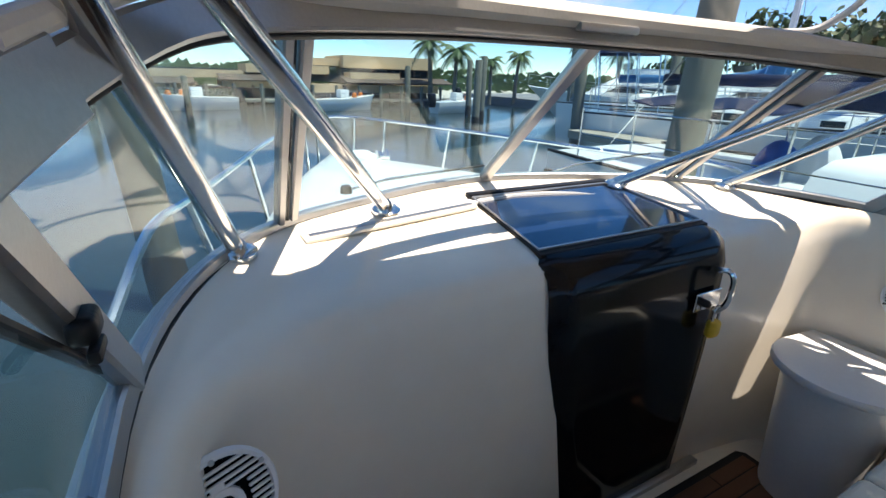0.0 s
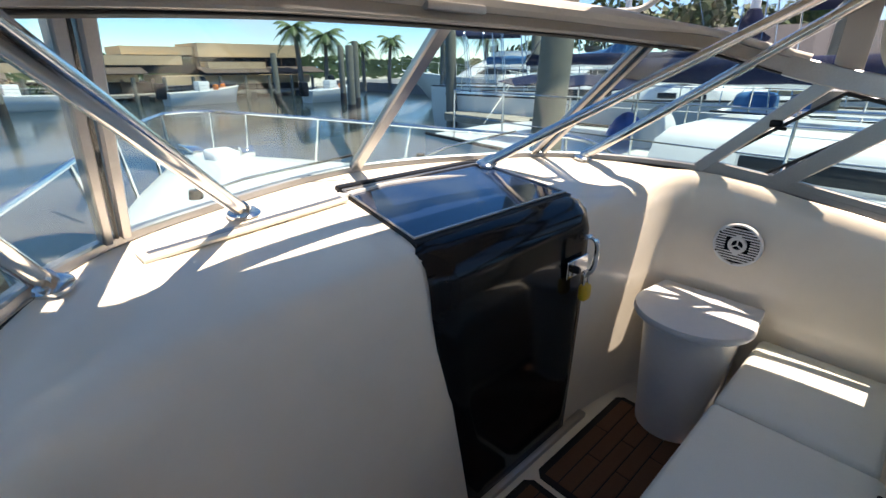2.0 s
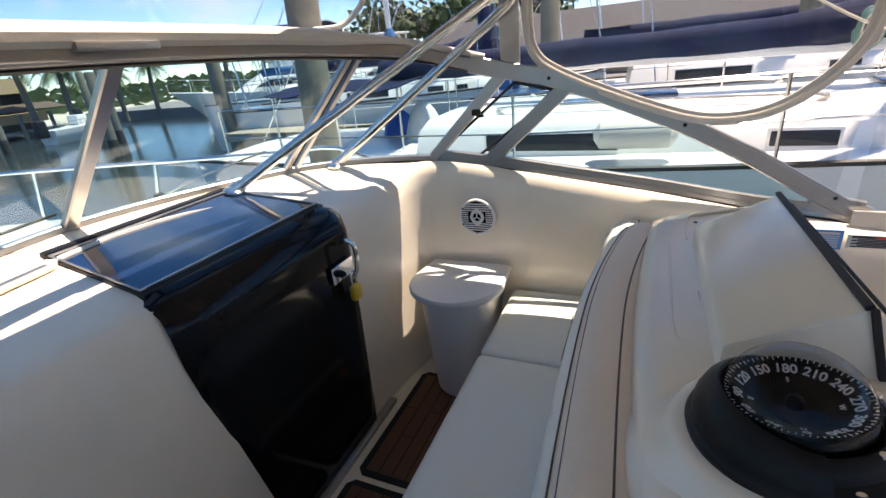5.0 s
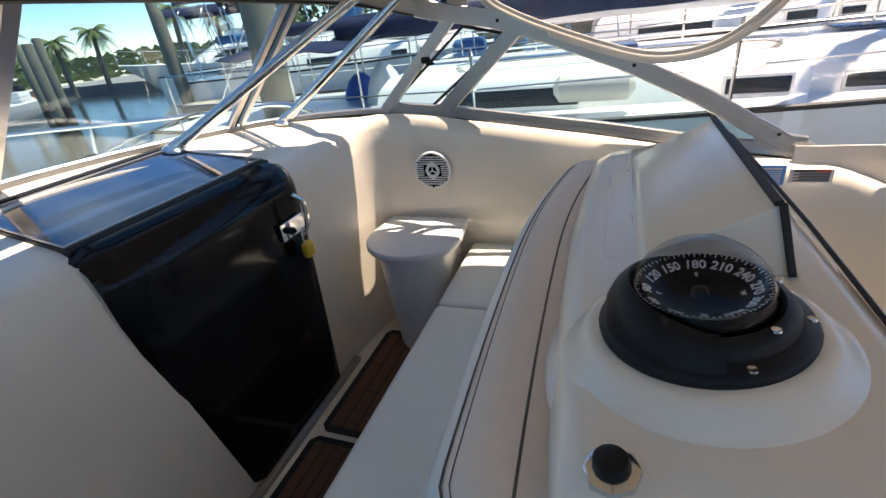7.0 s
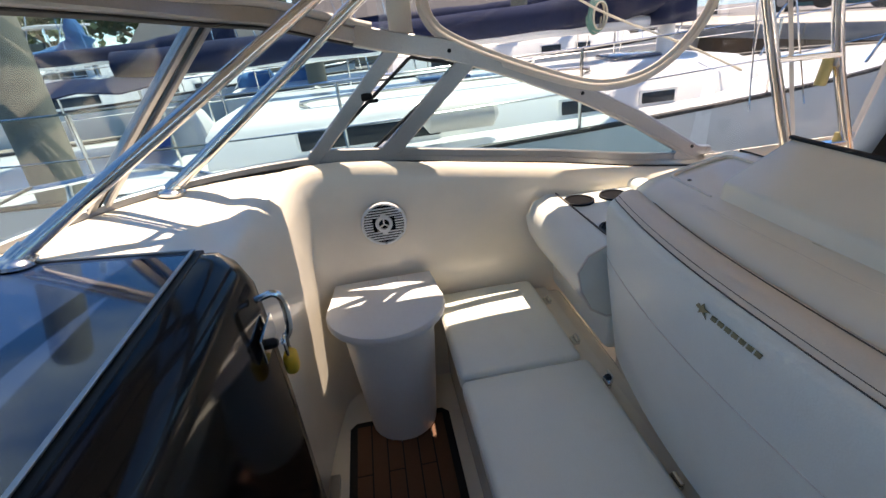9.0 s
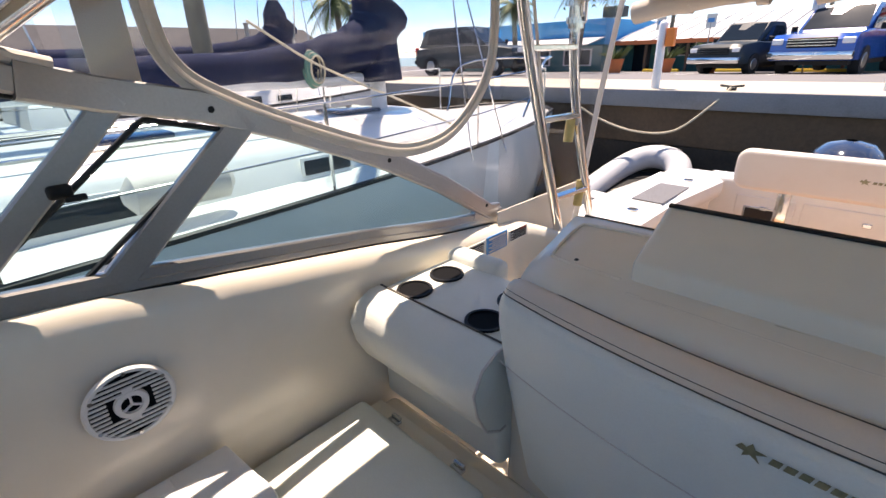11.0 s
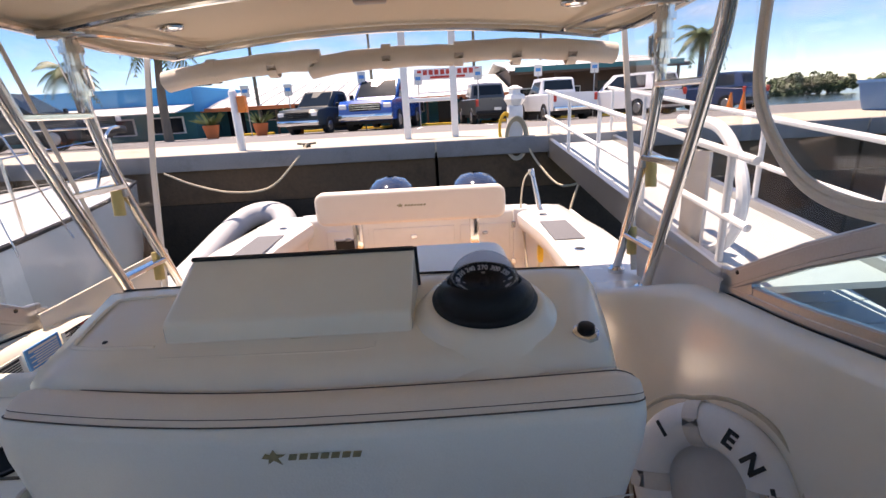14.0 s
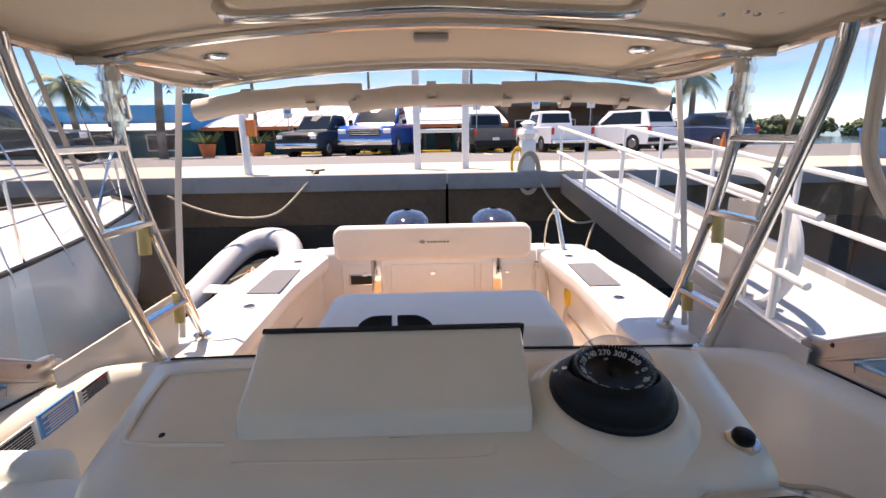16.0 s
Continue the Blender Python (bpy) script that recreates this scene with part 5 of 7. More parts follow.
# ---- aft backrest ----
aft = thing("folding_aft_bench", "cream padded aft bench back on two steel brackets", "bench")
bm = prism([(0.79 * math.copysign(1, c) + 0.0 + 0.03 * math.copysign(1, c) * 0 + 0.08 * math.cos(a) - 0.08 * math.copysign(1, c), 0.8 + 0.06 * sgn + 0.08 * math.sin(a) - 0.0 * sgn) for c, sgn, a in [(1, -1, b) for b in np.linspace(-math.pi / 2, 0, 6)] + [(1, 1, b) for b in np.linspace(0, math.pi / 2, 6)] + [(-1, 1, b) for b in np.linspace(math.pi / 2, math.pi, 6)] + [(-1, -1, b) for b in np.linspace(math.pi, 1.5 * math.pi, 6)]], -0.05, 0.05)
bmesh.ops.transform(bm, matrix=Matrix.Translation((0.01, -2.72, 0.05)) @ pose(0, 0, 0, 90, 0, 0), verts=bm.verts)
part("pad", bm, VINYL_CREAM, aft, bevel=0.03, segments=4)
badge(aft, Matrix.Translation((0.0, -2.668, 0.86)) @ pose(0, 0, 0, 90, 0, 180), 0.24)
for x in (0.48, -0.52):
    part("bracket", rounded(x - 0.04, x + 0.04, -2.79, -2.74, 0.42, 0.76, 0.008, 2), STEEL, aft)
for k, (s, z) in enumerate(((1, 0.32), (1, 0.22), (-1, 0.3))):
    gaff = thing("boat_hook", "long pole with a black grip clipped under the gunwale", "boat hook", "stowed poles")
    part("shaft", tube([(s * 1.04, -2.7, z), (s * 1.04, -1.5, z + 0.02)], 0.011, 8), STEEL, gaff)
    part("grip", tube([(s * 1.04, -1.75 - 0.4 * (k == 0), z + 0.016), (s * 1.035, -1.55 - 0.4 * (k == 0), z + 0.02)], 0.02, 10), BLACK_PLASTIC, gaff)
hose = thing("washdown_hose", "yellow washdown hose end by the port gunwale", "hose")
part("coil", tube(smooth_path([(-1.03, -2.45, 0.5), (-1.0, -2.45, 0.3), (-0.98, -2.4, 0.05), (-0.85, -2.2, 0.02), (-0.75, -1.9, 0.02)], 6), 0.014, 8), ROPE, hose)
part("nozzle", rounded(-1.06, -1.0, -2.5, -2.42, 0.38, 0.52, 0.02, 2), YELLOW, hose)
clt = thing("rod_holder_post", "leaning steel rod holder on the port quarter", "rod holder")
part("tube", tube([(-1.12, -2.95, 0.7), (-1.06, -3.02, 1.02)], 0.022, 12), STEEL, clt)
part("flare", tube([(-1.06, -3.02, 1.0), (-1.05, -3.03, 1.05)], 0.03, 12), STEEL, clt)
line = thing("hanging_line", "cream line hanging from the steel rod holder", "rope")
part("line", tube(smooth_path([(-1.05, -3.0, 1.05), (-0.98, -2.98, 0.95), (-0.95, -2.95, 0.7), (-0.97, -2.9, 0.45), (-0.98, -2.7, 0.1)], 6), 0.008, 8), ROPE, line)

# ---- outboards ----
for x in (0.26, -0.6):
    eng = thing("outboard_engine", "dark blue glossy outboard engine behind the transom", "engine", "outboards", at=(x, -3.62, 0))
    rows = []
    for z, k in ((0.3, 0.8), (0.45, 0.95), (0.62, 1.0), (0.78, 0.96), (0.88, 0.82), (0.94, 0.55), (0.965, 0.15)):
        rows.append([Vector((0.26 * k * math.cos(a), 0.38 * k * math.sin(a), z)) for a in np.linspace(0, 2 * math.pi, 29)])
    part("cowl", sheet(rows), COWL, eng, smooth=70)
    part("chrome_band", tube([(0.262 * math.cos(a), 0.382 * math.sin(a), 0.6) for a in np.linspace(0, 2 * math.pi, 33)[:-1]], 0, flat=(0.012, 0.05, (0, 0, 1)), closed=True), CHROME, eng)
    part("leg", rounded(-0.1, 0.1, -0.25, 0.2, -0.8, 0.35, 0.05, 2), COWL, eng)
    part("bracket", rounded(-0.15, 0.15, 0.2, 0.5, -0.1, 0.4, 0.04, 2), COWL, eng)

CANVAS_WHITE = material("white_canvas_cover", (0.7, 0.7, 0.68), 0.85, vary=0.06, coarse=5, fine=200, bump=0.3)
TARP_BLUE = material("blue_tarpaulin", (0.01, 0.12, 0.5), 0.45, vary=0.1, coarse=6, fine=80, bump=0.3)
# ---- harbour ----
WL = -0.6
bm = bmesh.new()
bmesh.ops.create_grid(bm, x_segments=4, y_segments=4, size=3000)
bmesh.ops.translate(bm, vec=(0, 0, WL), verts=bm.verts)
tagged(part("water", bm, WATER, smooth=0), "dark harbour water with small ripples", "water", kind="structure")


def lot_z(y):
    return 1.15 + (y + 5.5) * 0.029


# quay behind the boat: seawall, cap, apron, car park
wall = thing("wall_quay", "stained concrete seawall along the quay, its cap coloured the grey of shade", "seawall", kind="structure")
for k in range(10):
    x0 = -30.2 + k * 6.0
    part("wall_panel", rounded(x0 + 0.02, x0 + 5.98, -5.95, -5.5, 0.45, 0.93, 0.01, 1), SEAWALL_BROWN, wall)
    part("tide_band", rounded(x0 + 0.02, x0 + 5.98, -5.95, -5.51, -1.6, 0.45, 0.01, 1), SEAWALL, wall, "dark wet growth below the tide line")
    part("cap_block", rounded(x0 + 0.012, x0 + 5.988, -6.0, -5.44, 0.93, 1.155, 0.015, 2), CAP, wall)
apron = tagged(part("pavement", box(-40, 40, -7.6, -5.46, 1.0, 1.16), CONCRETE, bevel=0.01), "pale concrete apron along the quay edge", "pavement", kind="structure")
bm = sheet([[(x, y, lot_z(y) - (0 if y > -40 else 0.2)) for x in np.linspace(-90, 90, 19)] for y in (-7.55, -12, -18, -24, -34, -60, -120)], 0.1)
tagged(part("ground", bm, ASPHALT, smooth=0), "sun-bleached grey asphalt car park", "ground", kind="structure")
for k in range(11):
    x = -14 + k * 2.9
    ln = sheet([[(x, y, lot_z(y) + 0.005), (x + 0.12, y, lot_z(y) + 0.005)] for y in (-17.0, -22.4)])
    tagged(part("parking_line", ln, PAINT_WHITE, smooth=0), "worn white parking line on the asphalt", "road marking", "parking lines")
for k in range(7):
    x = -11 + k * 3.3
    stp = tagged(part("wheel_stop", rounded(x, x + 1.8, -25.1, -24.9, lot_z(-25.0) - 0.01, lot_z(-25.0) + 0.13, 0.03, 2), YELLOW), "yellow concrete wheel stop in the car park", "wheel stop", "wheel stops")

# posts, gate, pedestal on the quay
for x in (2.57,):
    sp = thing("quay_post", "white round post with an orange box on the quay edge", "post")
    part("post", lathe([(0.055, 1.1), (0.055, 1.95), (0.04, 1.98), (0.01, 2.0)], 16, m=Matrix.Translation((x, -5.68, 0))), PAINT_WHITE, sp)
    part("box", rounded(x - 0.17, x - 0.06, -5.72, -5.62, 1.68, 1.9, 0.01, 2), ORANGE, sp)
gate = thing("quay_gate_frame", "white painted post frame with a crossbar on the quay edge", "gate")
for x in (0.215, -0.505):
    part("post", rounded(x - 0.05, x + 0.05, -6.19, -6.09, 1.14, 2.75, 0.008, 1), PAINT_WHITE, gate)
part("crossbar", rounded(-0.47, 0.18, -6.17, -6.11, 1.69, 1.745, 0.006, 1), PAINT_WHITE, gate)
ped = thing("power_pedestal", "white dock power pedestal with a lantern head and coiled hoses", "pedestal", at=(-1.33, -5.62, 1.155))
part("column", rounded(-0.1, 0.1, -0.09, 0.09, 0, 0.42, 0.02, 2), PAINT_WHITE, ped)
part("head", lathe([(0.1, 0.42), (0.15, 0.5), (0.13, 0.56), (0.08, 0.57), (0.075, 0.62), (0.11, 0.64), (0.04, 0.68)], 6), PAINT_WHITE, ped)
for k in range(4):
    part("hose_loop", tube([(0.0 + (0.12 + 0.012 * k) * math.cos(a), 0.1 + 0.018 * k, -0.02 + (0.24 + 0.018 * k) * math.sin(a)) for a in np.linspace(0, 2 * math.pi, 29)[:-1]], 0.012, 7, closed=True), ROPE, ped)
for k in range(3):
    part("cable_loop", tube([(0.14 + (0.07 + 0.012 * k) * math.cos(a), 0.03 + 0.02 * k, 0.1 + (0.2 + 0.015 * k) * math.sin(a)) for a in np.linspace(0, 2 * math.pi, 25)[:-1]], 0.012, 7, closed=True), YELLOW, ped, "yellow shore-power cable")


def rope(name, pts, r, lab, m=ROPE):
    o = thing(name, lab, "rope", "lines")
    part("strand", tube(smooth_path(pts, 8), r, 8), m, o)
    return o


rope("shore_hose", [(-1.45, -5.5, 1.1), (-1.6, -5.35, 0.8), (-1.8, -5.0, 0.55), (-1.95, -4.6, 0.62), (-1.9, -4.3, 0.78)], 0.016, "cream hose sagging from the power pedestal")
rope("shore_hose", [(-1.9, -4.3, 0.78), (-1.75, -4.2, 0.4), (-1.6, -3.9, 0.0), (-1.5, -3.5, -0.3)], 0.014, "cream line hanging below the gangway")
cl = thing("quay_cleat", "rusty iron cleat bolted to the quay edge", "cleat", at=(1.62, -5.6, 1.158))
part("horn", tube([(-0.13, 0, 0.06), (0, 0, 0.045), (0.13, 0, 0.06)], 0.014, 8), RUBBER, cl)
part("foot", rounded(-0.05, 0.05, -0.03, 0.03, 0, 0.045, 0.01, 1), RUBBER, cl)
rope("mooring_line", [(1.62, -5.58, 1.2), (1.75, -5.4, 1.0), (2.1, -5.25, 0.68), (2.55, -5.1, 0.66), (3.0, -5.0, 0.8), (3.3, -4.9, 0.98)], 0.014, "white mooring line sagging from the quay cleat to the sailboat")

# gangway down to the floating dock
gw = thing("gangway", "aluminium gangway with pipe railings sloping from the quay", "gangway")


def gz(y):
    return lerp(1.07, 0.62, min(1, (y + 5.7) / 4.5))


part("tread", sheet([[(-1.83, y, gz(y)), (-2.65, y, gz(y))] for y in (-5.7, -4.5, -3.0, -1.2)], 0.04), DOCK_PAINT, gw)
for x in (-1.8, -2.68):
    part("side_beam", tube([(x, -5.7, gz(-5.7) - 0.06), (x, -1.2, gz(-1.2) - 0.06)], 0, flat=(0.06, 0.26, (0, 0, 1))), ALU, gw)
    for h in (0.33, 0.67):
        part("rail", tube([(x, -5.75, gz(-5.7) + h), (x, -1.2, gz(-1.2) + h)], 0.022, 10), PAINT_WHITE, gw)
    for k in range(5):
        y = -5.6 + k * 1.05
        part("rail_post", tube([(x, y, gz(y) - 0.05), (x, y, gz(y) + 0.67)], 0.02, 10), PAINT_WHITE, gw)
part("end_hoop", tube(smooth_path([(-1.92, -2.2, 1.45), (-1.92, -1.75, 1.42), (-1.92, -1.5, 1.2), (-1.92, -1.45, 0.95), (-1.92, -1.6, 0.72), (-1.92, -1.9, 0.62)], 6), 0.035, 10), PAINT_WHITE, gw)
fd = thing("floating_dock", "pale grey floating dock with a plank deck beside the boat", "dock")
part("float", rounded(-3.1, -1.75, -1.9, 1.1, -0.8, 0.28, 0.03, 2), DOCK_PAINT, fd)
for k in range(10):
    part("plank", rounded(-3.12, -1.73, -1.9 + k * 0.3, -1.612 + k * 0.3, 0.28, 0.315, 0.006, 1), DOCK_PAINT, fd)
tw = thing("hanging_towel", "pale orange cloth draped over the gangway rail", "cloth")
part("cloth", sheet([[(-1.86 + 0.03 * math.sin(k * 1.6), -1.95 + 0.03 * k, z) for z in np.linspace(1.28, 0.62, 6)] for k in range(9)], 0.006), CANVAS, tw, smooth=70)
for y0, y1, z in ((-8.0, -30.0, 0.2),):
    pier = thing("far_pier", "low concrete pier with white rails across the inlet", "pier")
    part("deck", box(-60, -12.0, -12.0, -10.4, 0.55, 0.8), CONCRETE, pier)
    for k in range(12):
        part("rail_post", box(-13.0 - k * 3, -12.94 - k * 3, -10.5, -10.44, 0.8, 1.6), PAINT_WHITE, pier)
    part("rail", box(-48, -12.9, -10.5, -10.44, 1.55, 1.6), PAINT_WHITE, pier)
for k in range(2):
    cone = thing("traffic_cone", "orange traffic cone on the car park", "cone", "cones", at=(-11.6 - 0.5 * k, -17.5, lot_z(-17.5)))
    part("cone", lathe([(0.14, 0.02), (0.03, 0.7)], 14), ORANGE, cone)
    part("foot", box(-0.18, 0.18, -0.18, 0.18, 0, 0.03), ORANGE, cone)


# ---- vehicles ----
def vehicle(at, paint, kind, lab, bumper=CHROME):
    v = thing("pickup_truck" if kind != "suv" else "suv", lab, "truck" if kind != "suv" else "car", "parked vehicles", at=at)
    w = 0.93
    if kind == "suv":
        side = [(-2.3, 0.35), (-2.35, 0.75), (-2.25, 1.0), (-0.95, 1.1), (0.6, 1.1), (1.5, 1.05), (2.2, 0.95), (2.32, 0.6), (2.25, 0.35)]
        cab = [(-2.2, 1.05), (-1.95, 1.68), (-1.6, 1.75), (0.1, 1.75), (1.0, 1.1)]
    else:
        side = [(-2.65, 0.45), (-2.65, 1.12), (-0.75, 1.12), (0.9, 1.12), (1.3, 1.14), (2.35, 1.05), (2.5, 0.9), (2.52, 0.5), (2.4, 0.4)]
        cab = [(-0.8, 1.1), (-0.7, 1.72), (-0.5, 1.8), (0.45, 1.8), (1.15, 1.12)]
    bm = bmesh.new()
    rows = []
    for x, k in ((-w, 0.96), (-w * 0.97, 1.0), (-w * 0.5, 1.02), (0, 1.03), (w * 0.5, 1.02), (w * 0.97, 1.0), (w, 0.96)):
        rows.append([Vector((x, y, 0.4 + (z - 0.4) * k)) for y, z in side])
    sheet(rows, 0, bm)
    for r in (rows[0], rows[-1]):
        bm.faces.new([bm.verts.new(q) for q in r])
    part("body", bm, paint, v, smooth=40)
    part("chassis", box(-w * 0.85, w * 0.85, -2.3, 2.2, 0.28, 0.5), RUBBER, v)
    rows = []
    for x, k in ((-w * 0.9, 0.0), (-w * 0.76, 1.0), (0, 1.03), (w * 0.76, 1.0), (w * 0.9, 0.0)):
        rows.append([Vector((x, y, 1.08 + (z - 1.08) * k)) for y, z in cab])
    part("cab", sheet(rows), paint, v, smooth=30)
    glass = thing_glass(v, cab, w)
    for sx in (1, -1):
        for y in (-1.55, 1.5):
            wh = part("wheel", lathe([(0.2, -0.11), (0.36, -0.12), (0.38, 0.0), (0.36, 0.12), (0.2, 0.11)], 22, m=Matrix.Translation((sx * 0.84, y, 0.38)) @ pose(0, 0, 0, 0, 90, 0)), TYRE, v)
            part("rim", lathe([(0.2, 0), (0.18, 0.02), (0.05, 0.03)], 14, m=Matrix.Translation((sx * 0.95, y, 0.38)) @ pose(0, 0, 0, 0, 90 * sx, 0)), ALU, wh)
        part("headlight", rounded(sx * 0.78 - 0.13, sx * 0.78 + 0.13, 2.44, 2.54, 0.8, 0.95, 0.02, 1), WHITE_PLASTIC, v)
        part("tail_light", rounded(sx * 0.86 - 0.06, sx * 0.86 + 0.06, -2.7 if kind != "suv" else -2.38, -2.6 if kind != "suv" else -2.25, 0.8, 1.08, 0.02, 1), RED, v)
        part("mirror", rounded(sx * 1.02 - 0.08, sx * 1.02 + 0.08, 0.75, 0.83, 1.12, 1.3, 0.02, 1), BLACK_PLASTIC, v)
    part("grille", rounded(-0.55, 0.55, 2.5, 2.55, 0.72, 0.97, 0.02, 1), BLACK_PLASTIC, v)
    for k in range(3):
        part("grille_bar", box(-0.54, 0.54, 2.55, 2.565, 0.765 + k * 0.07, 0.785 + k * 0.07), CHROME, v)
    part("front_bumper", rounded(-0.95, 0.95, 2.42, 2.62, 0.42, 0.64, 0.04, 2), bumper, v)
    part("rear_bumper", rounded(-0.92, 0.92, (-2.8 if kind != "suv" else -2.45), (-2.6 if kind != "suv" else -2.3), 0.45, 0.62, 0.03, 2), bumper, v)
    part("plate", box(-0.15, 0.15, -2.815 if kind != "suv" else -2.465, -2.79 if kind != "suv" else -2.44, 0.62, 0.74), STICKER_WHITE, v)
    return v


def thing_glass(v, cab, w):
    (y0, z0), (y1, z1), (y2, z2), (y3, z3), (y4, z4) = cab
    part("windscreen", sheet([[(sx * w * 0.8, lerp(y4, y3, 0.1), lerp(z4, z3, 0.12)), (sx * w * 0.7, lerp(y4, y3, 0.92), lerp(z4, z3, 0.94))] for sx in (-1, 0, 1)], 0.02), DARK_GLASS, v)
    part("rear_window", sheet([[(sx * w * 0.72, lerp(y0, y1, 0.25) - 0.012, lerp(z0, z1, 0.3)), (sx * w * 0.66, lerp(y0, y1, 0.95) - 0.012, lerp(z0, z1, 0.95))] for sx in (-1, 0, 1)], 0.02), DARK_GLASS, v)
    for sx in (-1, 1):
        part("side_window", sheet([[(sx * w * 0.885, lerp(y0, y4, k), 1.16), (sx * w * 0.795, lerp(y1, y3, k), 1.66)] for k in (0.12, 0.5, 0.86)], 0.02), DARK_GLASS, v)


P_BLUE = material("blue_truck_paint", (0.01, 0.09, 0.42), 0.2, vary=0.05, coat=0.8)
P_DARK = material("dark_green_grey_paint", (0.02, 0.03, 0.034), 0.4, vary=0.05, coat=0.2)
P_NAVY = material("navy_paint", (0.02, 0.045, 0.12), 0.3, vary=0.05, coat=0.5)
P_TUB = material("blue_plastic", (0.06, 0.17, 0.36), 0.5, vary=0.12, coarse=3, fine=20)
P_GREY = material("graphite_paint", (0.07, 0.07, 0.072), 0.3, vary=0.05, coat=0.6)
P_WHITE = material("white_car_paint", (0.78, 0.78, 0.78), 0.25, vary=0.03, coat=0.6)


def park(x, y, turn, s=1.0):
    return pose(x, y, lot_z(y) + 0.005, 0, 0, turn) @ Matrix.Diagonal((s, s, s, 1))


vehicle(park(2.3, -22.0, -9, 1.24), P_BLUE, "pickup", "bright blue heavy pickup truck with a chrome bumper")
vehicle(park(4.85, -20.8, -15, 0.98), P_DARK, "pickup", "dark grey-green small pickup truck, nose to the quay")
vehicle(park(-2.6, -23.0, 186, 1.04), P_GREY, "pickup", "graphite grey pickup truck parked tail to the quay", BLACK_PLASTIC)
vehicle(park(-5.6, -21.4, 187, 1.02), P_WHITE, "pickup", "white pickup truck parked tail to the quay")
vehicle(park(-8.9, -21.0, 204, 1.02), P_WHITE, "suv", "white sport utility vehicle parked tail to the quay", BLACK_PLASTIC)
vehicle(park(-13.6, -22.6, 205, 0.98), P_NAVY, "suv", "dark blue car parked beyond the white one", BLACK_PLASTIC)
vehicle(park(12.2, -13.2, 95, 0.95), P_DARK, "suv", "dark car parked side-on behind the sailboat", BLACK_PLASTIC)


# ---- quayside buildings ----
def hall(name, lab, x0, x1, y0, y1, eave, ridge, wall_m, roof_m, bays, porch=2.2):
    """A low hall with a pitched roof, a porch on posts, doors and windows."""
    h = thing(name, lab, "building", "quayside buildings")
    g = lot_z(y1) - 0.1
    part("wall", box(x0, x1, y0, y1, g, eave), wall_m, h)
    rows = [[(x, y1 + porch, eave - 0.35), (x, y1 + porch * 0.3, eave), (x, (y0 + y1) / 2, ridge), (x, y0 - 0.5, eave)] for x in np.linspace(x0 - 0.4, x1 + 0.4, 12)]
    part("roof", sheet(rows, 0.08), roof_m, h, smooth=0)
    n = int((x1 - x0) / 0.9)
    for k in range(n):
        x = lerp(x0, x1, (k + 0.5) / n)
        part("roof_rib", tube([(x, y1 + porch, eave - 0.3), (x, y1 + porch * 0.3, eave + 0.06), (x, (y0 + y1) / 2, ridge + 0.05)], 0, flat=(0.05, 0.05, (0, 0, 1))), roof_m, h)
    part("fascia", box(x0 - 0.4, x1 + 0.4, y1 + porch - 0.06, y1 + porch + 0.02, eave - 0.52, eave - 0.32), TERRACOTTA if wall_m is TEAL_WALL else STUCCO_DARK, h)
    for k in range(bays):
        xa = lerp(x0, x1, (k + 0.15) / bays)
        xb = lerp(x0, x1, (k + 0.8) / bays)
        if k % 3 == 1:
            part("door", box(xa + 0.3, xa + 1.3, y1 - 0.05, y1 + 0.03, g, g + 2.1), DARK_GLASS, h)
        else:
            wn_ = part("window", box(xa, xb, y1 - 0.05, y1 + 0.04, g + 0.9, g + 1.9), PAINT_WHITE, h)
            part("pane", box(xa + 0.06, xb - 0.06, y1 + 0.04, y1 + 0.06, g + 0.96, g + 1.84), DARK_GLASS, wn_)
        part("porch_post", box(xa - 0.3, xa - 0.18, y1 + porch - 0.2, y1 + porch - 0.08, g, eave - 0.4), STUCCO_DARK, h)
    return h


hall("long_shop", "long teal shop row with a pale metal porch roof", -4.0, 13.0, -38.0, -28.0, 2.45, 3.5, TEAL_WALL, METAL_ROOF, 8)
hall("restaurant", "dark open-fronted restaurant with a pale metal roof", -13.5, -4.6, -38.0, -27.5, 3.5, 4.2, STUCCO_DARK, METAL_ROOF, 4)
fas = tagged(part("teal_fascia", box(-13.6, -4.5, -25.35, -25.25, 3.1, 3.35), TEAL_WALL), "teal fascia board along the restaurant eave", "fascia", kind="structure")
bb = thing("blue_building", "bright blue flat-roofed building behind the palm", "building", "quayside buildings")
part("wall", box(13.0, 27.0, -33, -25.0, 0.2, 2.0), TEAL_WALL, bb)
part("parapet", box(12.8, 27.2, -33.2, -24.8, 2.0, 3.3), BLUE_WALL, bb)
part("awning", sheet([[(x, -24.8, 2.35), (x, -22.8, 1.95)] for x in np.linspace(12.8, 27.2, 6)], 0.05), METAL_ROOF, bb)
for k in range(5):
    w_ = part("window", box(13.6 + k * 2.7, 15.4 + k * 2.7, -25.02, -24.96, 0.9, 1.8), PAINT_WHITE, bb)
    part("pane", box(13.7 + k * 2.7, 15.3 + k * 2.7, -24.97, -24.94, 0.97, 1.73), DARK_GLASS, w_)
part("roof_unit", box(14.0, 15.2, -30, -29, 3.6, 4.2), STUCCO_DARK, bb)
sign = thing("roof_sign", "red and white sign board on the shop roof", "sign")
part("board", box(-2.9, 1.0, -27.2, -27.05, 3.05, 3.65), PAINT_WHITE, sign)
for k in range(11):
    part("letter_bar", box(-2.7 + k * 0.33, -2.47 + k * 0.33, -27.05, -27.02, 3.32, 3.58), RED, sign, smooth=0)
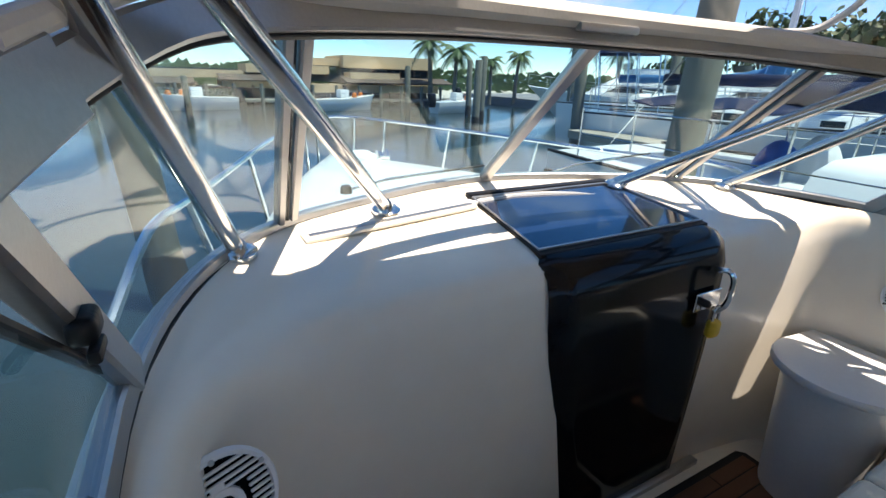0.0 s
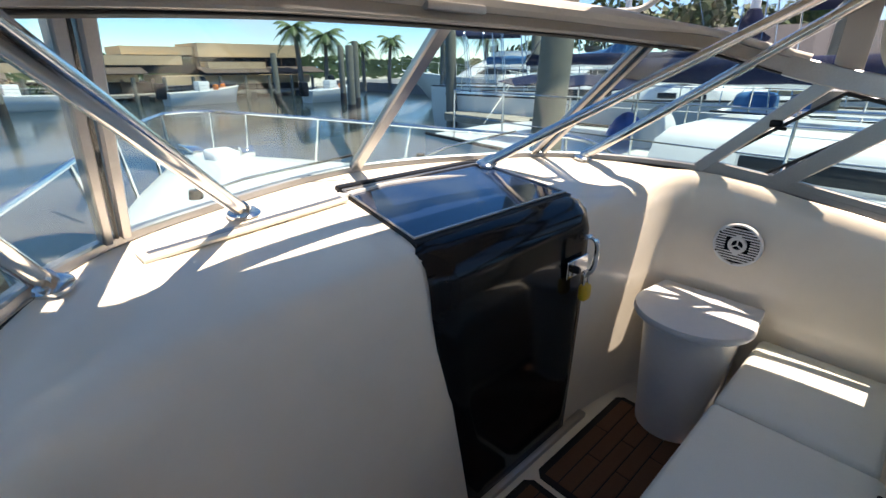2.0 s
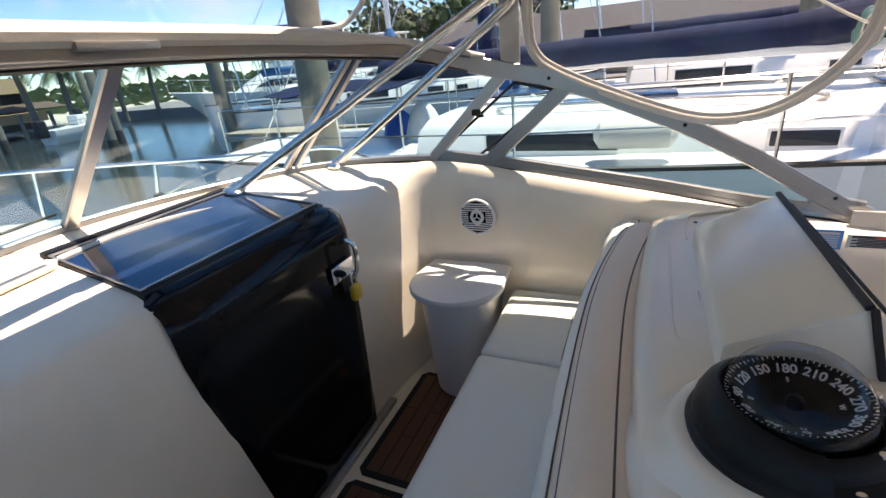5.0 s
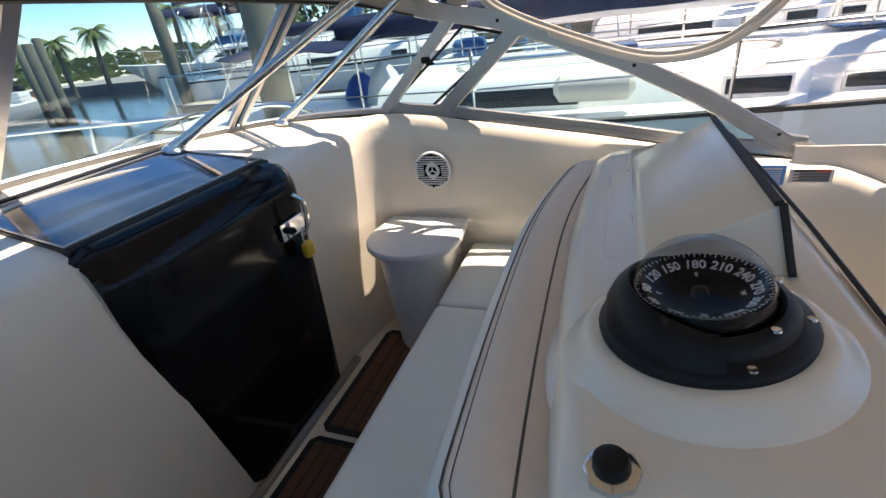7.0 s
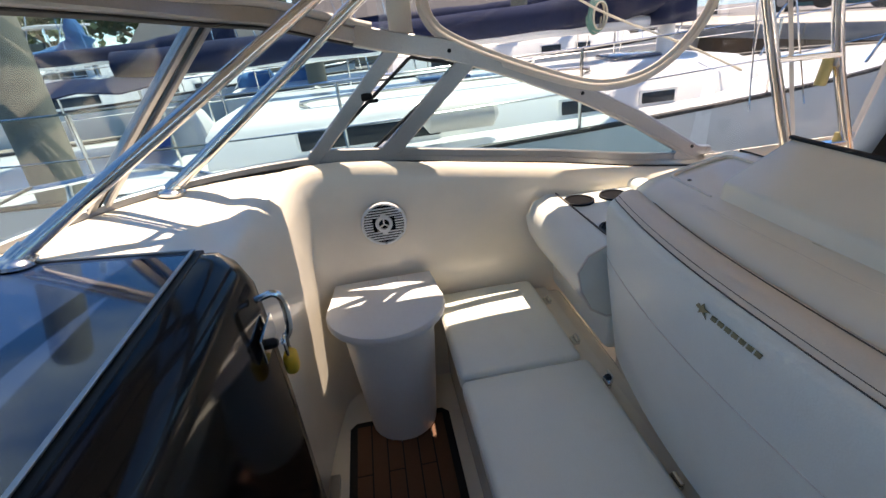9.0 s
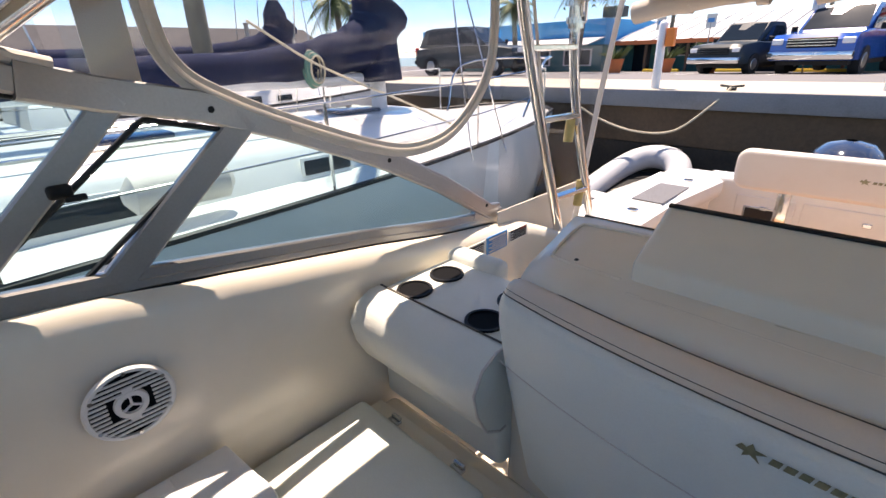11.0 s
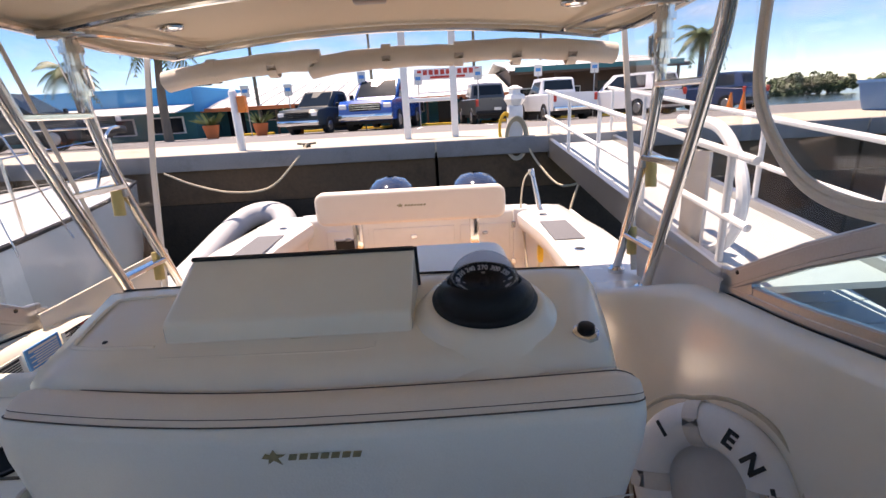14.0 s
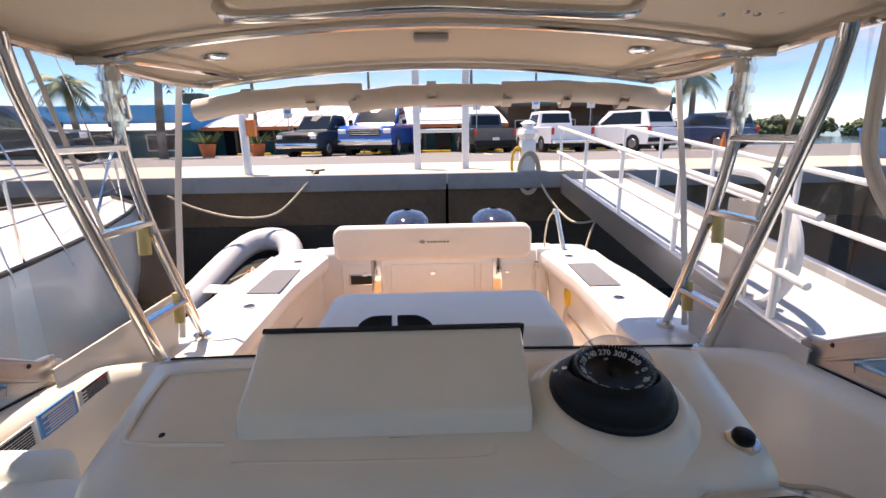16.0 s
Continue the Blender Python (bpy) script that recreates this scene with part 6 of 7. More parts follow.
part("lower_bar", box(-1.9, 0.1, -27.05, -27.02, 3.12, 3.24), RED, sign, smooth=0)
for x, y, hgt in ((3.2, -21.5, 2.6), (-2.2, -21.8, 2.5), (0.6, -21.6, 2.4), (-5.0, -21.7, 2.5), (-7.6, -21.6, 2.5), (6.5, -21.0, 2.2), (8.3, -20.6, 2.2)):
    ps = thing("parking_sign", "small white parking sign on a thin post", "sign", "parking signs", at=(x, y, lot_z(y)))
    part("pole", lathe([(0.025, 0), (0.025, hgt - 0.2)], 8), ALU, ps)
    part("board", box(-0.18, 0.18, -0.02, 0.02, hgt - 0.5, hgt), STICKER_WHITE, ps)
    part("print_bar", box(-0.12, 0.12, 0.02, 0.025, hgt - 0.3, hgt - 0.15), STICKER_BLUE, ps, smooth=0)
for x, y, hgt, r in ((-2.9, -33, 9.5, 0.12), (4.4, -34, 8.0, 0.11), (-9.0, -40, 9, 0.12), (9.8, -26, 7.5, 0.11)):
    up_ = thing("utility_pole", "wooden utility pole behind the shops", "pole", "utility poles", at=(x, y, 0.3))
    part("pole", lathe([(r, 0), (r * 0.7, hgt)], 10), PILE, up_)
    part("crossarm", box(-0.9, 0.9, -0.06, 0.06, hgt - 0.7, hgt - 0.55), PILE, up_)
for x, y in ((8.6, -22.6), (6.2, -20.6), (10.3, -21.0)):
    pt = thing("planter", "terracotta planter with a spiky green plant", "planter", "planters", at=(x, y, lot_z(y)))
    part("pot", lathe([(0.25, 0), (0.36, 0.55), (0.38, 0.6), (0.32, 0.6)], 18), TERRACOTTA, pt)
    bm = bmesh.new()
    for k in range(60):
        a, l_ = random.uniform(0, 6.28), random.uniform(0.4, 1.0)
        d = Vector((math.cos(a), math.sin(a), random.uniform(0.5, 1.6))).normalized()
        p0 = Vector((0.12 * math.cos(a), 0.12 * math.sin(a), 0.58))
        sd = d.cross(Vector((0, 0, 1))).normalized() * 0.03
        tip = p0 + d * l_ + Vector((0, 0, -0.15 * l_))
        bm.faces.new([bm.verts.new(q) for q in (p0 - sd, p0 + sd, p0 + d * l_ * 0.6 + sd, tip)])
    part("leaves", bm, FROND, pt, smooth=0)


# ---- plants ----
def palm(x, y, z, hgt, crown, lean=0.0, n=18):
    p = thing("palm_tree", "tall palm with a ragged green crown", "palm", "palms", at=(x, y, z))
    pts = [(lean * t * t, 0.15 * lean * t, hgt * t) for t in np.linspace(0, 1, 8)]
    part("trunk", tube(pts, [lerp(0.2, 0.12, t) * hgt / 6 + 0.05 for t in np.linspace(0, 1, 8)], 9), BARK, p)
    bm = bmesh.new()
    c = Vector(pts[-1])
    for k in range(n):
        a = 2.4 * k
        rise = lerp(0.95, -0.5, k / n)
        prev = None
        for j in range(9):
            t = j / 8
            q = c + Vector((math.cos(a), math.sin(a), 0)) * crown * t * (1 - 0.12 * t) + Vector((0, 0, crown * (rise * t - 0.75 * t * t)))
            if prev is not None:
                d = (q - prev).normalized()
                side_ = d.cross(Vector((0, 0, 1))).normalized()
                for sg in (1, -1):
                    ll = crown * 0.3 * math.sin(math.pi * (0.12 + 0.8 * t))
                    for h_ in (0.25, 0.75):
                        b0 = prev.lerp(q, h_)
                        tip = b0 + side_ * sg * ll + d * ll * 0.5 - Vector((0, 0, ll * 0.55))
                        bm.faces.new([bm.verts.new(v) for v in (b0 - d * 0.05 * crown, b0 + d * 0.03 * crown, tip)])
            prev = q
    part("crown", bm, FROND, p, smooth=0)
    return p


random.seed(4)
for a_ in ((11.5, -19.5, 0.7, 4.2, 1.7, -0.4), (16.0, -21, 0.6, 3.4, 1.4, 0.2), (19, -14, 0.8, 3.0, 1.5, 0.3), (17.6, -11.0, 0.7, 3.2, 1.5, 0.2), (-15.6, -27.2, 0.3, 4.4, 1.7, 0.1)):
    palm(*a_)
for a_ in ((16.5, 31.5, -0.4, 3.7, 1.7, 0.2), (19.3, 31.0, -0.4, 3.1, 1.2, 0.0), (22.0, 31.5, -0.4, 3.6, 1.3, 0.3), (15.3, 33.0, -0.4, 4.2, 1.6, -0.2), (24.5, 27.0, -0.3, 4.3, 1.5, 0.2), (-5.0, 40.0, -0.5, 3.4, 1.6, 0.2), (26.5, 25.5, -0.3, 4.0, 1.4, 0.2)):
    palm(*a_)


def tree(x, y, z, hgt, rad, lab="broad dense green tree", leaves=900, low=0.5, high=0.95):
    t = thing("tree", lab, "tree", "trees", at=(x, y, z))
    part("trunk", tube([(0, 0, 0), (0.1 * rad, 0, hgt * 0.3), (0.05, 0.1, hgt * 0.55)], [0.09 * rad, 0.07 * rad, 0.04 * rad], 8), BARK, t)
    for k in range(4):
        a = 1.6 * k
        part("limb", tube([(0.08 * rad, 0, hgt * 0.3), (0.5 * rad * math.cos(a), 0.5 * rad * math.sin(a), hgt * 0.65)], [0.045 * rad, 0.02 * rad], 6), BARK, t)
    bm = bmesh.new()
    lumps = [(Vector((random.uniform(-0.75, 0.75) * rad, random.uniform(-0.75, 0.75) * rad, hgt * random.uniform(low, high))), rad * random.uniform(0.22, 0.42) * (0.6 + 0.8 * low)) for _ in range(14)]
    for k in range(leaves):
        c, r = random.choice(lumps)
        d = Vector((random.gauss(0, 1), random.gauss(0, 1), random.gauss(0, 0.8))).normalized()
        q = c + d * r * random.uniform(0.7, 1.08)
        u = Vector((random.gauss(0, 1), random.gauss(0, 1), random.gauss(0, 1))).normalized()
        v = u.cross(d).normalized() * rad * 0.07 * random.uniform(0.6, 1.3)
        u = u * rad * 0.09
        bm.faces.new([bm.verts.new(w) for w in (q - u * 0.5, q + v, q + u, q - v)])
    part("crown", bm, LEAF, t, smooth=0)
    return t


for a_ in ((33, 19, 0, 5.2, 3.6), (37, 15, 0, 5.6, 4.2), (40, 10, 0, 5.0, 4.0), (30, 23, -0.2, 3.8, 3.0)):
    tree(*a_)
for a_ in ((-88, -120, -0.5, 6.5, 7), (-95, -115, -0.5, 5.5, 6), (-104, -108, -0.5, 6, 7), (-112, -100, -0.5, 5, 7), (-80, -126, -0.5, 5, 6), (-120, -92, -0.5, 5.5, 7), (-72, -130, -0.5, 5, 6), (-128, -84, -0.5, 5, 7)):
    tree(*a_, "low spreading tree on the far shore", 1300, 0.12, 0.6)
bm = bmesh.new()
for k in range(2600):
    a = random.uniform(-0.35, 1.05)
    dist = random.uniform(62, 75)
    q = Vector((dist * math.sin(a), dist * math.cos(a), random.uniform(-0.6, 1.0 + 1.3 * noise.noise((a * 14, 2.0, 0.0)) + 1.0)))
    d = Vector((math.cos(a), -math.sin(a), 0)) * random.uniform(0.3, 0.8)
    h_ = Vector((random.uniform(-0.2, 0.2), 0, random.uniform(0.25, 0.6)))
    bm.faces.new([bm.verts.new(w) for w in (q - d, q - h_ * 0.4, q + d, q + h_)])
tagged(part("far_shrubs", bm, LEAF, smooth=0), "distant line of dark green shrubs and trees", "shrubs", kind="stuff")
shore = tagged(part("far_bank", box(-40, 70, 38.5, 140, -1.5, -0.35), CONCRETE), "low far bank across the harbour", "ground", kind="structure")


def tub(at, long_, wide, high):
    """Open tapering tub with a rolled rim."""
    t = thing("storage_tub", "large blue plastic tub standing on the quay", "tub", at=at)
    rings = ((0.82, 0.0), (0.86, 0.04), (0.97, high - 0.05), (1.0, high - 0.05), (1.0, high), (0.93, high), (0.8, 0.06))
    bm = bmesh.new()
    loops = []
    for k, z in rings:
        ring = []
        for j in range(24):
            c, s_ = math.cos(math.tau * j / 24), math.sin(math.tau * j / 24)
            ring.append(bm.verts.new((math.copysign(abs(c) ** 0.4, c) * long_ * k / 2, math.copysign(abs(s_) ** 0.4, s_) * wide * k / 2, z)))
        loops.append(ring)
    for r0, r1 in zip(loops, loops[1:]):
        for j in range(24):
            bm.faces.new((r0[j], r0[(j + 1) % 24], r1[(j + 1) % 24], r1[j]))
    bm.faces.new(loops[0][::-1])
    bm.faces.new(loops[-1])
    part("body", bm, P_TUB, t)
    return t


tub((-8.25, -6.8, 1.16), 1.7, 1.1, 0.5)

# ---- tan building across the water ----
tan = thing("waterfront_building", "tan stepped two-storey waterfront building with dark window bands", "building")


def block(x0, x1, y, z0, z1, m, nm, depth=6.0, parent=None, lab=""):
    return part(nm, box(x0, x1, y, y + depth, z0, z1), m, parent or tan, lab)


block(-9.0, 16.6, 36.2, -0.5, 0.35, STUCCO_DARK, "ground_floor", 5)
for k in range(16):
    block(-8.6 + k * 1.65, -8.4 + k * 1.65, 35.0, -0.6, 0.6, STUCCO_DARK, "column", 0.2)
for x0, x1, y, z0, z1 in ((-9.0, -0.2, 35.2, 0.15, 0.62), (-6.5, 2.6, 35.8, 1.02, 1.5), (1.2, 5.6, 35.0, 0.45, 0.95), (2.8, 8.4, 35.6, 1.4, 1.95), (6.8, 16.8, 34.6, 0.2, 0.75), (9.6, 13.4, 34.4, 1.1, 1.6), (9.4, 16.7, 35.4, 1.9, 2.75), (5.2, 9.5, 36.2, 2.0, 2.5)):
    block(x0, x1, y, z0, z1, STUCCO, "parapet", 5.0)
for x0, x1, y, z0, z1 in ((-8.5, -0.5, 36.0, 0.6, 1.05), (-6.0, 2.4, 36.6, 1.45, 1.6), (2.8, 9.4, 36.3, 0.9, 1.45), (9.4, 16.5, 36.0, 0.7, 1.95), (5.4, 9.4, 36.6, 1.9, 2.05)):
    block(x0, x1, y, z0, z1, DARK_GLASS, "window_band", 4.0)
    n = int((x1 - x0) / 1.1)
    for k in range(n + 1):
        x = lerp(x0, x1, k / max(n, 1))
        block(x - 0.04, x + 0.04, y - 0.04, z0, z1, STUCCO_DARK, "mullion", 0.06)
for x0, x1, y, z in ((9.0, 17.4, 33.2, 0.98), (1.0, 6.0, 34.0, 0.98), (-9.4, -0.4, 34.2, 0.72)):
    part("awning", sheet([[(x, y + 1.8, z + 0.25), (x, y, z - 0.1)] for x in np.linspace(x0, x1, 8)], 0.06), STUCCO_DARK, tan, "dark awning")
pier = thing("far_dock", "wooden dock with posts along the far waterfront", "dock")
part("deck", box(-10, 18, 33.0, 34.6, -0.35, -0.2), DOCK_WOOD, pier)
for k in range(18):
    part("dock_post", lathe([(0.12, -1.2), (0.11, 0.75)], 8, m=Matrix.Translation((-9.5 + k * 1.6, 32.9, 0))), PILE, pier)
    if k % 2:
        part("fender", box(-9.3 + k * 1.6, -8.9 + k * 1.6, 32.85, 33.0, -0.6, -0.25), RUBBER, pier)
hedge = bmesh.new()
for k in range(900):
    q = Vector((random.uniform(-3.5, 2.5), random.uniform(34.2, 35.0), random.uniform(-0.3, 0.35)))
    u = Vector((random.gauss(0, 1), random.gauss(0, 1), random.gauss(0, 1))).normalized() * 0.14
    v = u.orthogonal().normalized() * 0.1
    hedge.faces.new([hedge.verts.new(w) for w in (q - u, q + v, q + u, q - v)])
tagged(part("hedge", hedge, LEAF, smooth=0), "green hedge before the tan building", "hedge", kind="stuff")


# ---- boats ----
def hull_mesh(L, B, deck, sheer=0.2, n=15, stern=0.75, wl=-0.25, rake=0.4):
    rows = []
    for i in range(n):
        t = i / (n - 1)
        half = B / 2 * (lerp(stern, 1, min(1, t * 3)) if t < 0.33 else math.sqrt(max(0, 1 - ((t - 0.33) / 0.67) ** 2.2))) + 0.01
        y = -L / 2 + L * t
        z = deck + sheer * t * t
        rows.append([Vector((-half, y, z)), Vector((-half * 0.97, y - rake * 0.4 * t**4, z * 0.5)), Vector((-half * 0.72, y - rake * 0.8 * t * t, wl)), Vector((0, y - rake * t * t, wl - 0.2)), Vector((half * 0.72, y - rake * 0.8 * t * t, wl)), Vector((half * 0.97, y - rake * 0.4 * t**4, z * 0.5)), Vector((half, y, z))])
    bm = sheet(rows)
    bm.faces.new([bm.verts.new(q) for q in rows[0]])
    deckrows = [[r[0], (r[0] + r[-1]) / 2 + Vector((0, 0, 0.03)), r[-1]] for r in rows]
    return bm, sheet(deckrows), rows


def stanchions(par, rows, every=2, h=0.55, m=STEEL, r=0.013):
    for sd in (0, -1):
        tops = []
        for i in range(1, len(rows), every):
            q = rows[i][sd] * 1.0
            q = Vector((q.x * 0.96, q.y, q.z))
            part("stanchion", tube([q, q + Vector((0, 0, h))], r, 6), m, par)
            tops.append(q + Vector((0, 0, h)))
        part("lifeline", tube(tops, r * 0.6, 5), m, par)
        part("lifeline", tube([q - Vector((0, 0, h * 0.5)) for q in tops], r * 0.5, 5), m, par)


def skiff(x, y, turn, L, lab):
    b = thing("skiff", lab, "boat", "moored skiffs", at=pose(x, y, WL + 0.2, 0, 0, turn))
    h, d, rows = hull_mesh(L, L * 0.33, 0.45, 0.25)
    part("hull", h, GEL_WHITE, b, smooth=50)
    part("deck", d, GEL_WHITE, b, smooth=50)
    part("console", rounded(-0.3, 0.3, -0.4, 0.2, 0.4, 1.0, 0.05, 2), GEL_WHITE, b)
    part("windscreen", sheet([[(-0.28, 0.1, 1.0), (-0.25, 0.0, 1.25)], [(0.28, 0.1, 1.0), (0.25, 0.0, 1.25)]], 0.01), DARK_GLASS, b)
    part("engine", rounded(-0.17, 0.17, -L / 2 - 0.45, -L / 2 + 0.05, 0.15, 0.95, 0.08, 2), BLACK_PLASTIC, b)
    for k in range(2):
        part("buoy", lathe([(0.02, 0.4), (0.14, 0.5), (0.17, 0.62), (0.12, 0.76), (0.02, 0.8)], 12, m=Matrix.Translation((0.35 - 0.7 * k, L * 0.12 + 0.8 * k, 0.05))), ORANGE, b, "orange mooring buoy")
    stanchions(b, rows, 4, 0.3)
    return b


skiff(7.6, 29.5, -80, 4.2, "white open skiff with orange buoys at the far dock")
skiff(-0.6, 30.6, 100, 4.4, "white open skiff with orange buoys at the far dock")
skiff(14.2, 27.0, -75, 4.0, "white open skiff moored at the far dock")
skiff(-8.5, 33.0, 80, 4.4, "white open skiff moored at the far dock")


def yacht(x, y, turn, L, lab, s=1.0):
    b = thing("motor_yacht", lab, "yacht", "moored yachts", at=pose(x, y, WL + 0.25, 0, 0, turn) @ Matrix.Diagonal((s, s, s, 1)))
    h, d, rows = hull_mesh(L, L * 0.32, 1.0, 0.55, 19, 0.85, -0.25, 2.2)
    part("hull", h, GEL_WHITE, b, smooth=50)
    part("deck", d, GEL_WHITE, b, smooth=50)
    hs = []
    for z, k, y0, y1 in ((1.1, 1.0, -L * 0.3, L * 0.2), (1.6, 0.93, -L * 0.3, L * 0.12), (2.05, 0.82, -L * 0.28, L * 0.02)):
        w = L * 0.12 * k
        hs.append([Vector((-w, y0, z)), Vector((-w, y1 - 0.5, z)), Vector((-w * 0.6, y1, z)), Vector((w * 0.6, y1, z)), Vector((w, y1 - 0.5, z)), Vector((w, y0, z))])
    bm = sheet(hs)
    bm.faces.new([bm.verts.new(q) for q in hs[-1]])
    part("cabin", bm, GEL_WHITE, b, smooth=40)
    for sx in (1, -1):
        part("side_window", sheet([[(sx * L * 0.122, -L * 0.2, 1.35), (sx * L * 0.118, -L * 0.19, 1.65)], [(sx * L * 0.122, L * 0.1, 1.4), (sx * L * 0.115, L * 0.03, 1.68)]], 0.02), DARK_GLASS, b)
    part("bridge", rounded(-L * 0.09, L * 0.09, -L * 0.25, -L * 0.03, 2.05, 2.55, 0.1, 2), GEL_WHITE, b)
    part("bridge_screen", box(-L * 0.085, L * 0.085, -L * 0.03, -L * 0.02, 2.5, 2.8), DARK_GLASS, b)
    part("bridge_top", rounded(-L * 0.1, L * 0.1, -L * 0.27, -L * 0.02, 3.35, 3.45, 0.04, 2), GEL_WHITE, b)
    for sx in (1, -1):
        for yy in (-L * 0.25, -L * 0.05):
            part("tower_leg", tube([(sx * L * 0.09, yy, 2.0), (sx * L * 0.085, yy, 3.4)], 0.03, 6), STEEL, b)
        part("outrigger", tube([(sx * L * 0.1, -L * 0.05, 2.2), (sx * L * 0.16, -L * 0.2, 5.2)], 0.02, 6), STEEL, b)
    stanchions(b, rows[7:], 2, 0.6)
    return b


yacht(19.2, 18.6, 55, 9.5, "white sport-fishing yacht with a flybridge at a mooring")
yacht(22.5, 14.5, 62, 9.0, "white motor yacht with a dark bimini at a mooring")
yacht(-12.0, 33.0, 75, 9.0, "white motor cruiser moored across the harbour", 0.8)
yacht(-19.0, 31.0, 80, 10.0, "white motor cruiser moored across the harbour", 0.8)


def sailboat(at, L, lab, hull=GEL_WHITE, cover=NAVY, mast=9.0, bimini=None, fine=True):
    b = thing("sailboat", lab, "sailboat", "moored sailboats", at=at)
    h, d, rows = hull_mesh(L, L * 0.31, 1.35, 0.2, 19, 0.7, -0.1)
    part("hull", h, hull, b, smooth=50)
    part("deck", d, GEL_WHITE, b, smooth=50)
    part("toe_rail", tube([r[0] + Vector((0.01, 0, 0.02)) for r in rows], 0.022, 6), RUBBER, b, "dark toe rail")
    part("toe_rail", tube([r[-1] + Vector((-0.01, 0, 0.02)) for r in rows], 0.022, 6), RUBBER, b, "dark toe rail")
    part("boot_stripe", tube([r[0] * 1.0 + Vector((-0.004, 0, -0.16)) for r in rows], 0, flat=(0.01, 0.05, (0, 0, 1))), TEAL, b)
    hs = []
    y0, y1 = -L * 0.22, L * 0.28
    for z, k, e in ((1.38, 1.0, 0.0), (1.62, 0.94, 0.08), (1.72, 0.82, 0.25), (1.76, 0.4, 0.5)):
        w = L * 0.1 * k
        hs.append([Vector((-w, y0 + e * 0.4, z)), Vector((-w, y1 - 0.9 - e, z)), Vector((-w * 0.55, y1 - e, z)), Vector((w * 0.55, y1 - e, z)), Vector((w, y1 - 0.9 - e, z)), Vector((w, y0 + e * 0.4, z))])
    bm = sheet(hs)
    bm.faces.new([bm.verts.new(q) for q in hs[-1]])
    bm.faces.new([bm.verts.new(q) for q in [r[0] for r in hs] + [r[-1] for r in hs][::-1]])
    part("cabin", bm, GEL_WHITE, b, smooth=45)
    wd = L * 0.1
    for sx in (1, -1):
        for ya, yb, za, zb in ((-L * 0.15, -L * 0.04, 1.43, 1.585), (L * 0.06, L * 0.1, 1.45, 1.57), (L * 0.13, L * 0.16, 1.46, 1.56)):
            pw = part("port_frame", rounded(sx * wd * 0.975 - 0.012, sx * wd * 0.975 + 0.012, ya - 0.02, yb + 0.02, za - 0.02, zb + 0.02, 0.01, 2), GEL_WHITE, b)
            part("pane", rounded(sx * wd * 0.975 - 0.018, sx * wd * 0.975 + 0.018, ya, yb, za, zb, 0.015, 2), DARK_GLASS, pw)
        part("grab_rail", tube(smooth_path([(sx * wd * 0.72, -L * 0.14, 1.72), (sx * wd * 0.72, -L * 0.13, 1.79), (sx * wd * 0.7, L * 0.08, 1.79), (sx * wd * 0.7, L * 0.09, 1.72)], 4), 0.016, 6), STEEL, b)
    for y_ in (-L * 0.02, L * 0.17):
        part("deck_hatch", rounded(-0.25, 0.25, y_ - 0.25, y_ + 0.25, 1.75, 1.8, 0.02, 2), SMOKED, b)
    stanchions(b, rows[:-1], 3 if fine else 5, 0.6)
    q = rows[-2]
    part("pulpit", tube(smooth_path([q[0] * 0.98 + Vector((0, -0.6, 0.0)), q[0] + Vector((0, -0.3, 0.62)), Vector((0, L / 2 + 0.25, q[0].z + 0.68)), q[-1] + Vector((0, -0.3, 0.62)), q[-1] * 0.98 + Vector((0, -0.6, 0))], 6), 0.016, 7), STEEL, b)
    my = L * 0.21
    part("mast", tube([(0, my, 1.7), (0, my, mast)], 0.085, 12), PAINT_WHITE, b)
    part("boom", tube([(0, my, 2.08), (0, -L * 0.3, 2.12)], 0.06, 10), PAINT_WHITE, b)
    cov = [(0, my + 0.12, 2.75), (0, my - 0.1, 2.45), (0, my - 0.6, 2.3), (0, my - 1.5, 2.22), (0, -L * 0.12, 2.2), (0, -L * 0.3, 2.18)]
    cp = smooth_path(cov, 6)
    part("sail_cover", tube(cp, [lerp(0.3, 0.13, min(1, k / (len(cp) - 1) * 1.6)) * (1 + 0.06 * math.sin(k * 1.7)) for k in range(len(cp))], 14), cover, b, "dark canvas cover over the furled sail")
    part("mast_cover", tube([(0, my + 0.02, 2.05), (0, my, 2.9), (0, my, 3.1)], [0.26, 0.2, 0.1], 12), cover, b)
    for a_, c_ in (((0, my, mast), (0, L / 2 + 0.1, 1.6)), ((0, my, mast), (0, -L / 2, 1.4)), ((0, my, mast * 0.95), (L * 0.145, my - 0.2, 1.4)), ((0, my, mast * 0.95), (-L * 0.145, my - 0.2, 1.4)), ((0, my, mast * 0.6), (L * 0.145, my + 0.3, 1.4)), ((0, my, mast * 0.6), (-L * 0.145, my + 0.3, 1.4))):
        part("stay", tube([a_, c_], 0.008, 5), STEEL, b)
    if bimini:
        fr = []
        for yy in (-L * 0.44, -L * 0.36, -L * 0.28, -L * 0.2):
            arc = [(wd * 1.1 * math.cos(t), yy, 2.9 + 0.28 * math.sin(t)) for t in np.linspace(0.05, math.pi - 0.05, 11)]
            fr.append(arc)
            part("bimini_hoop", tube([(wd * 1.1, yy + 0.2, 1.4)] + arc + [(-wd * 1.1, yy + 0.2, 1.4)], 0.014, 6), STEEL, b)
        part("bimini_top", sheet(fr, 0.02), bimini, b, "blue canvas bimini top", smooth=60)
    return b


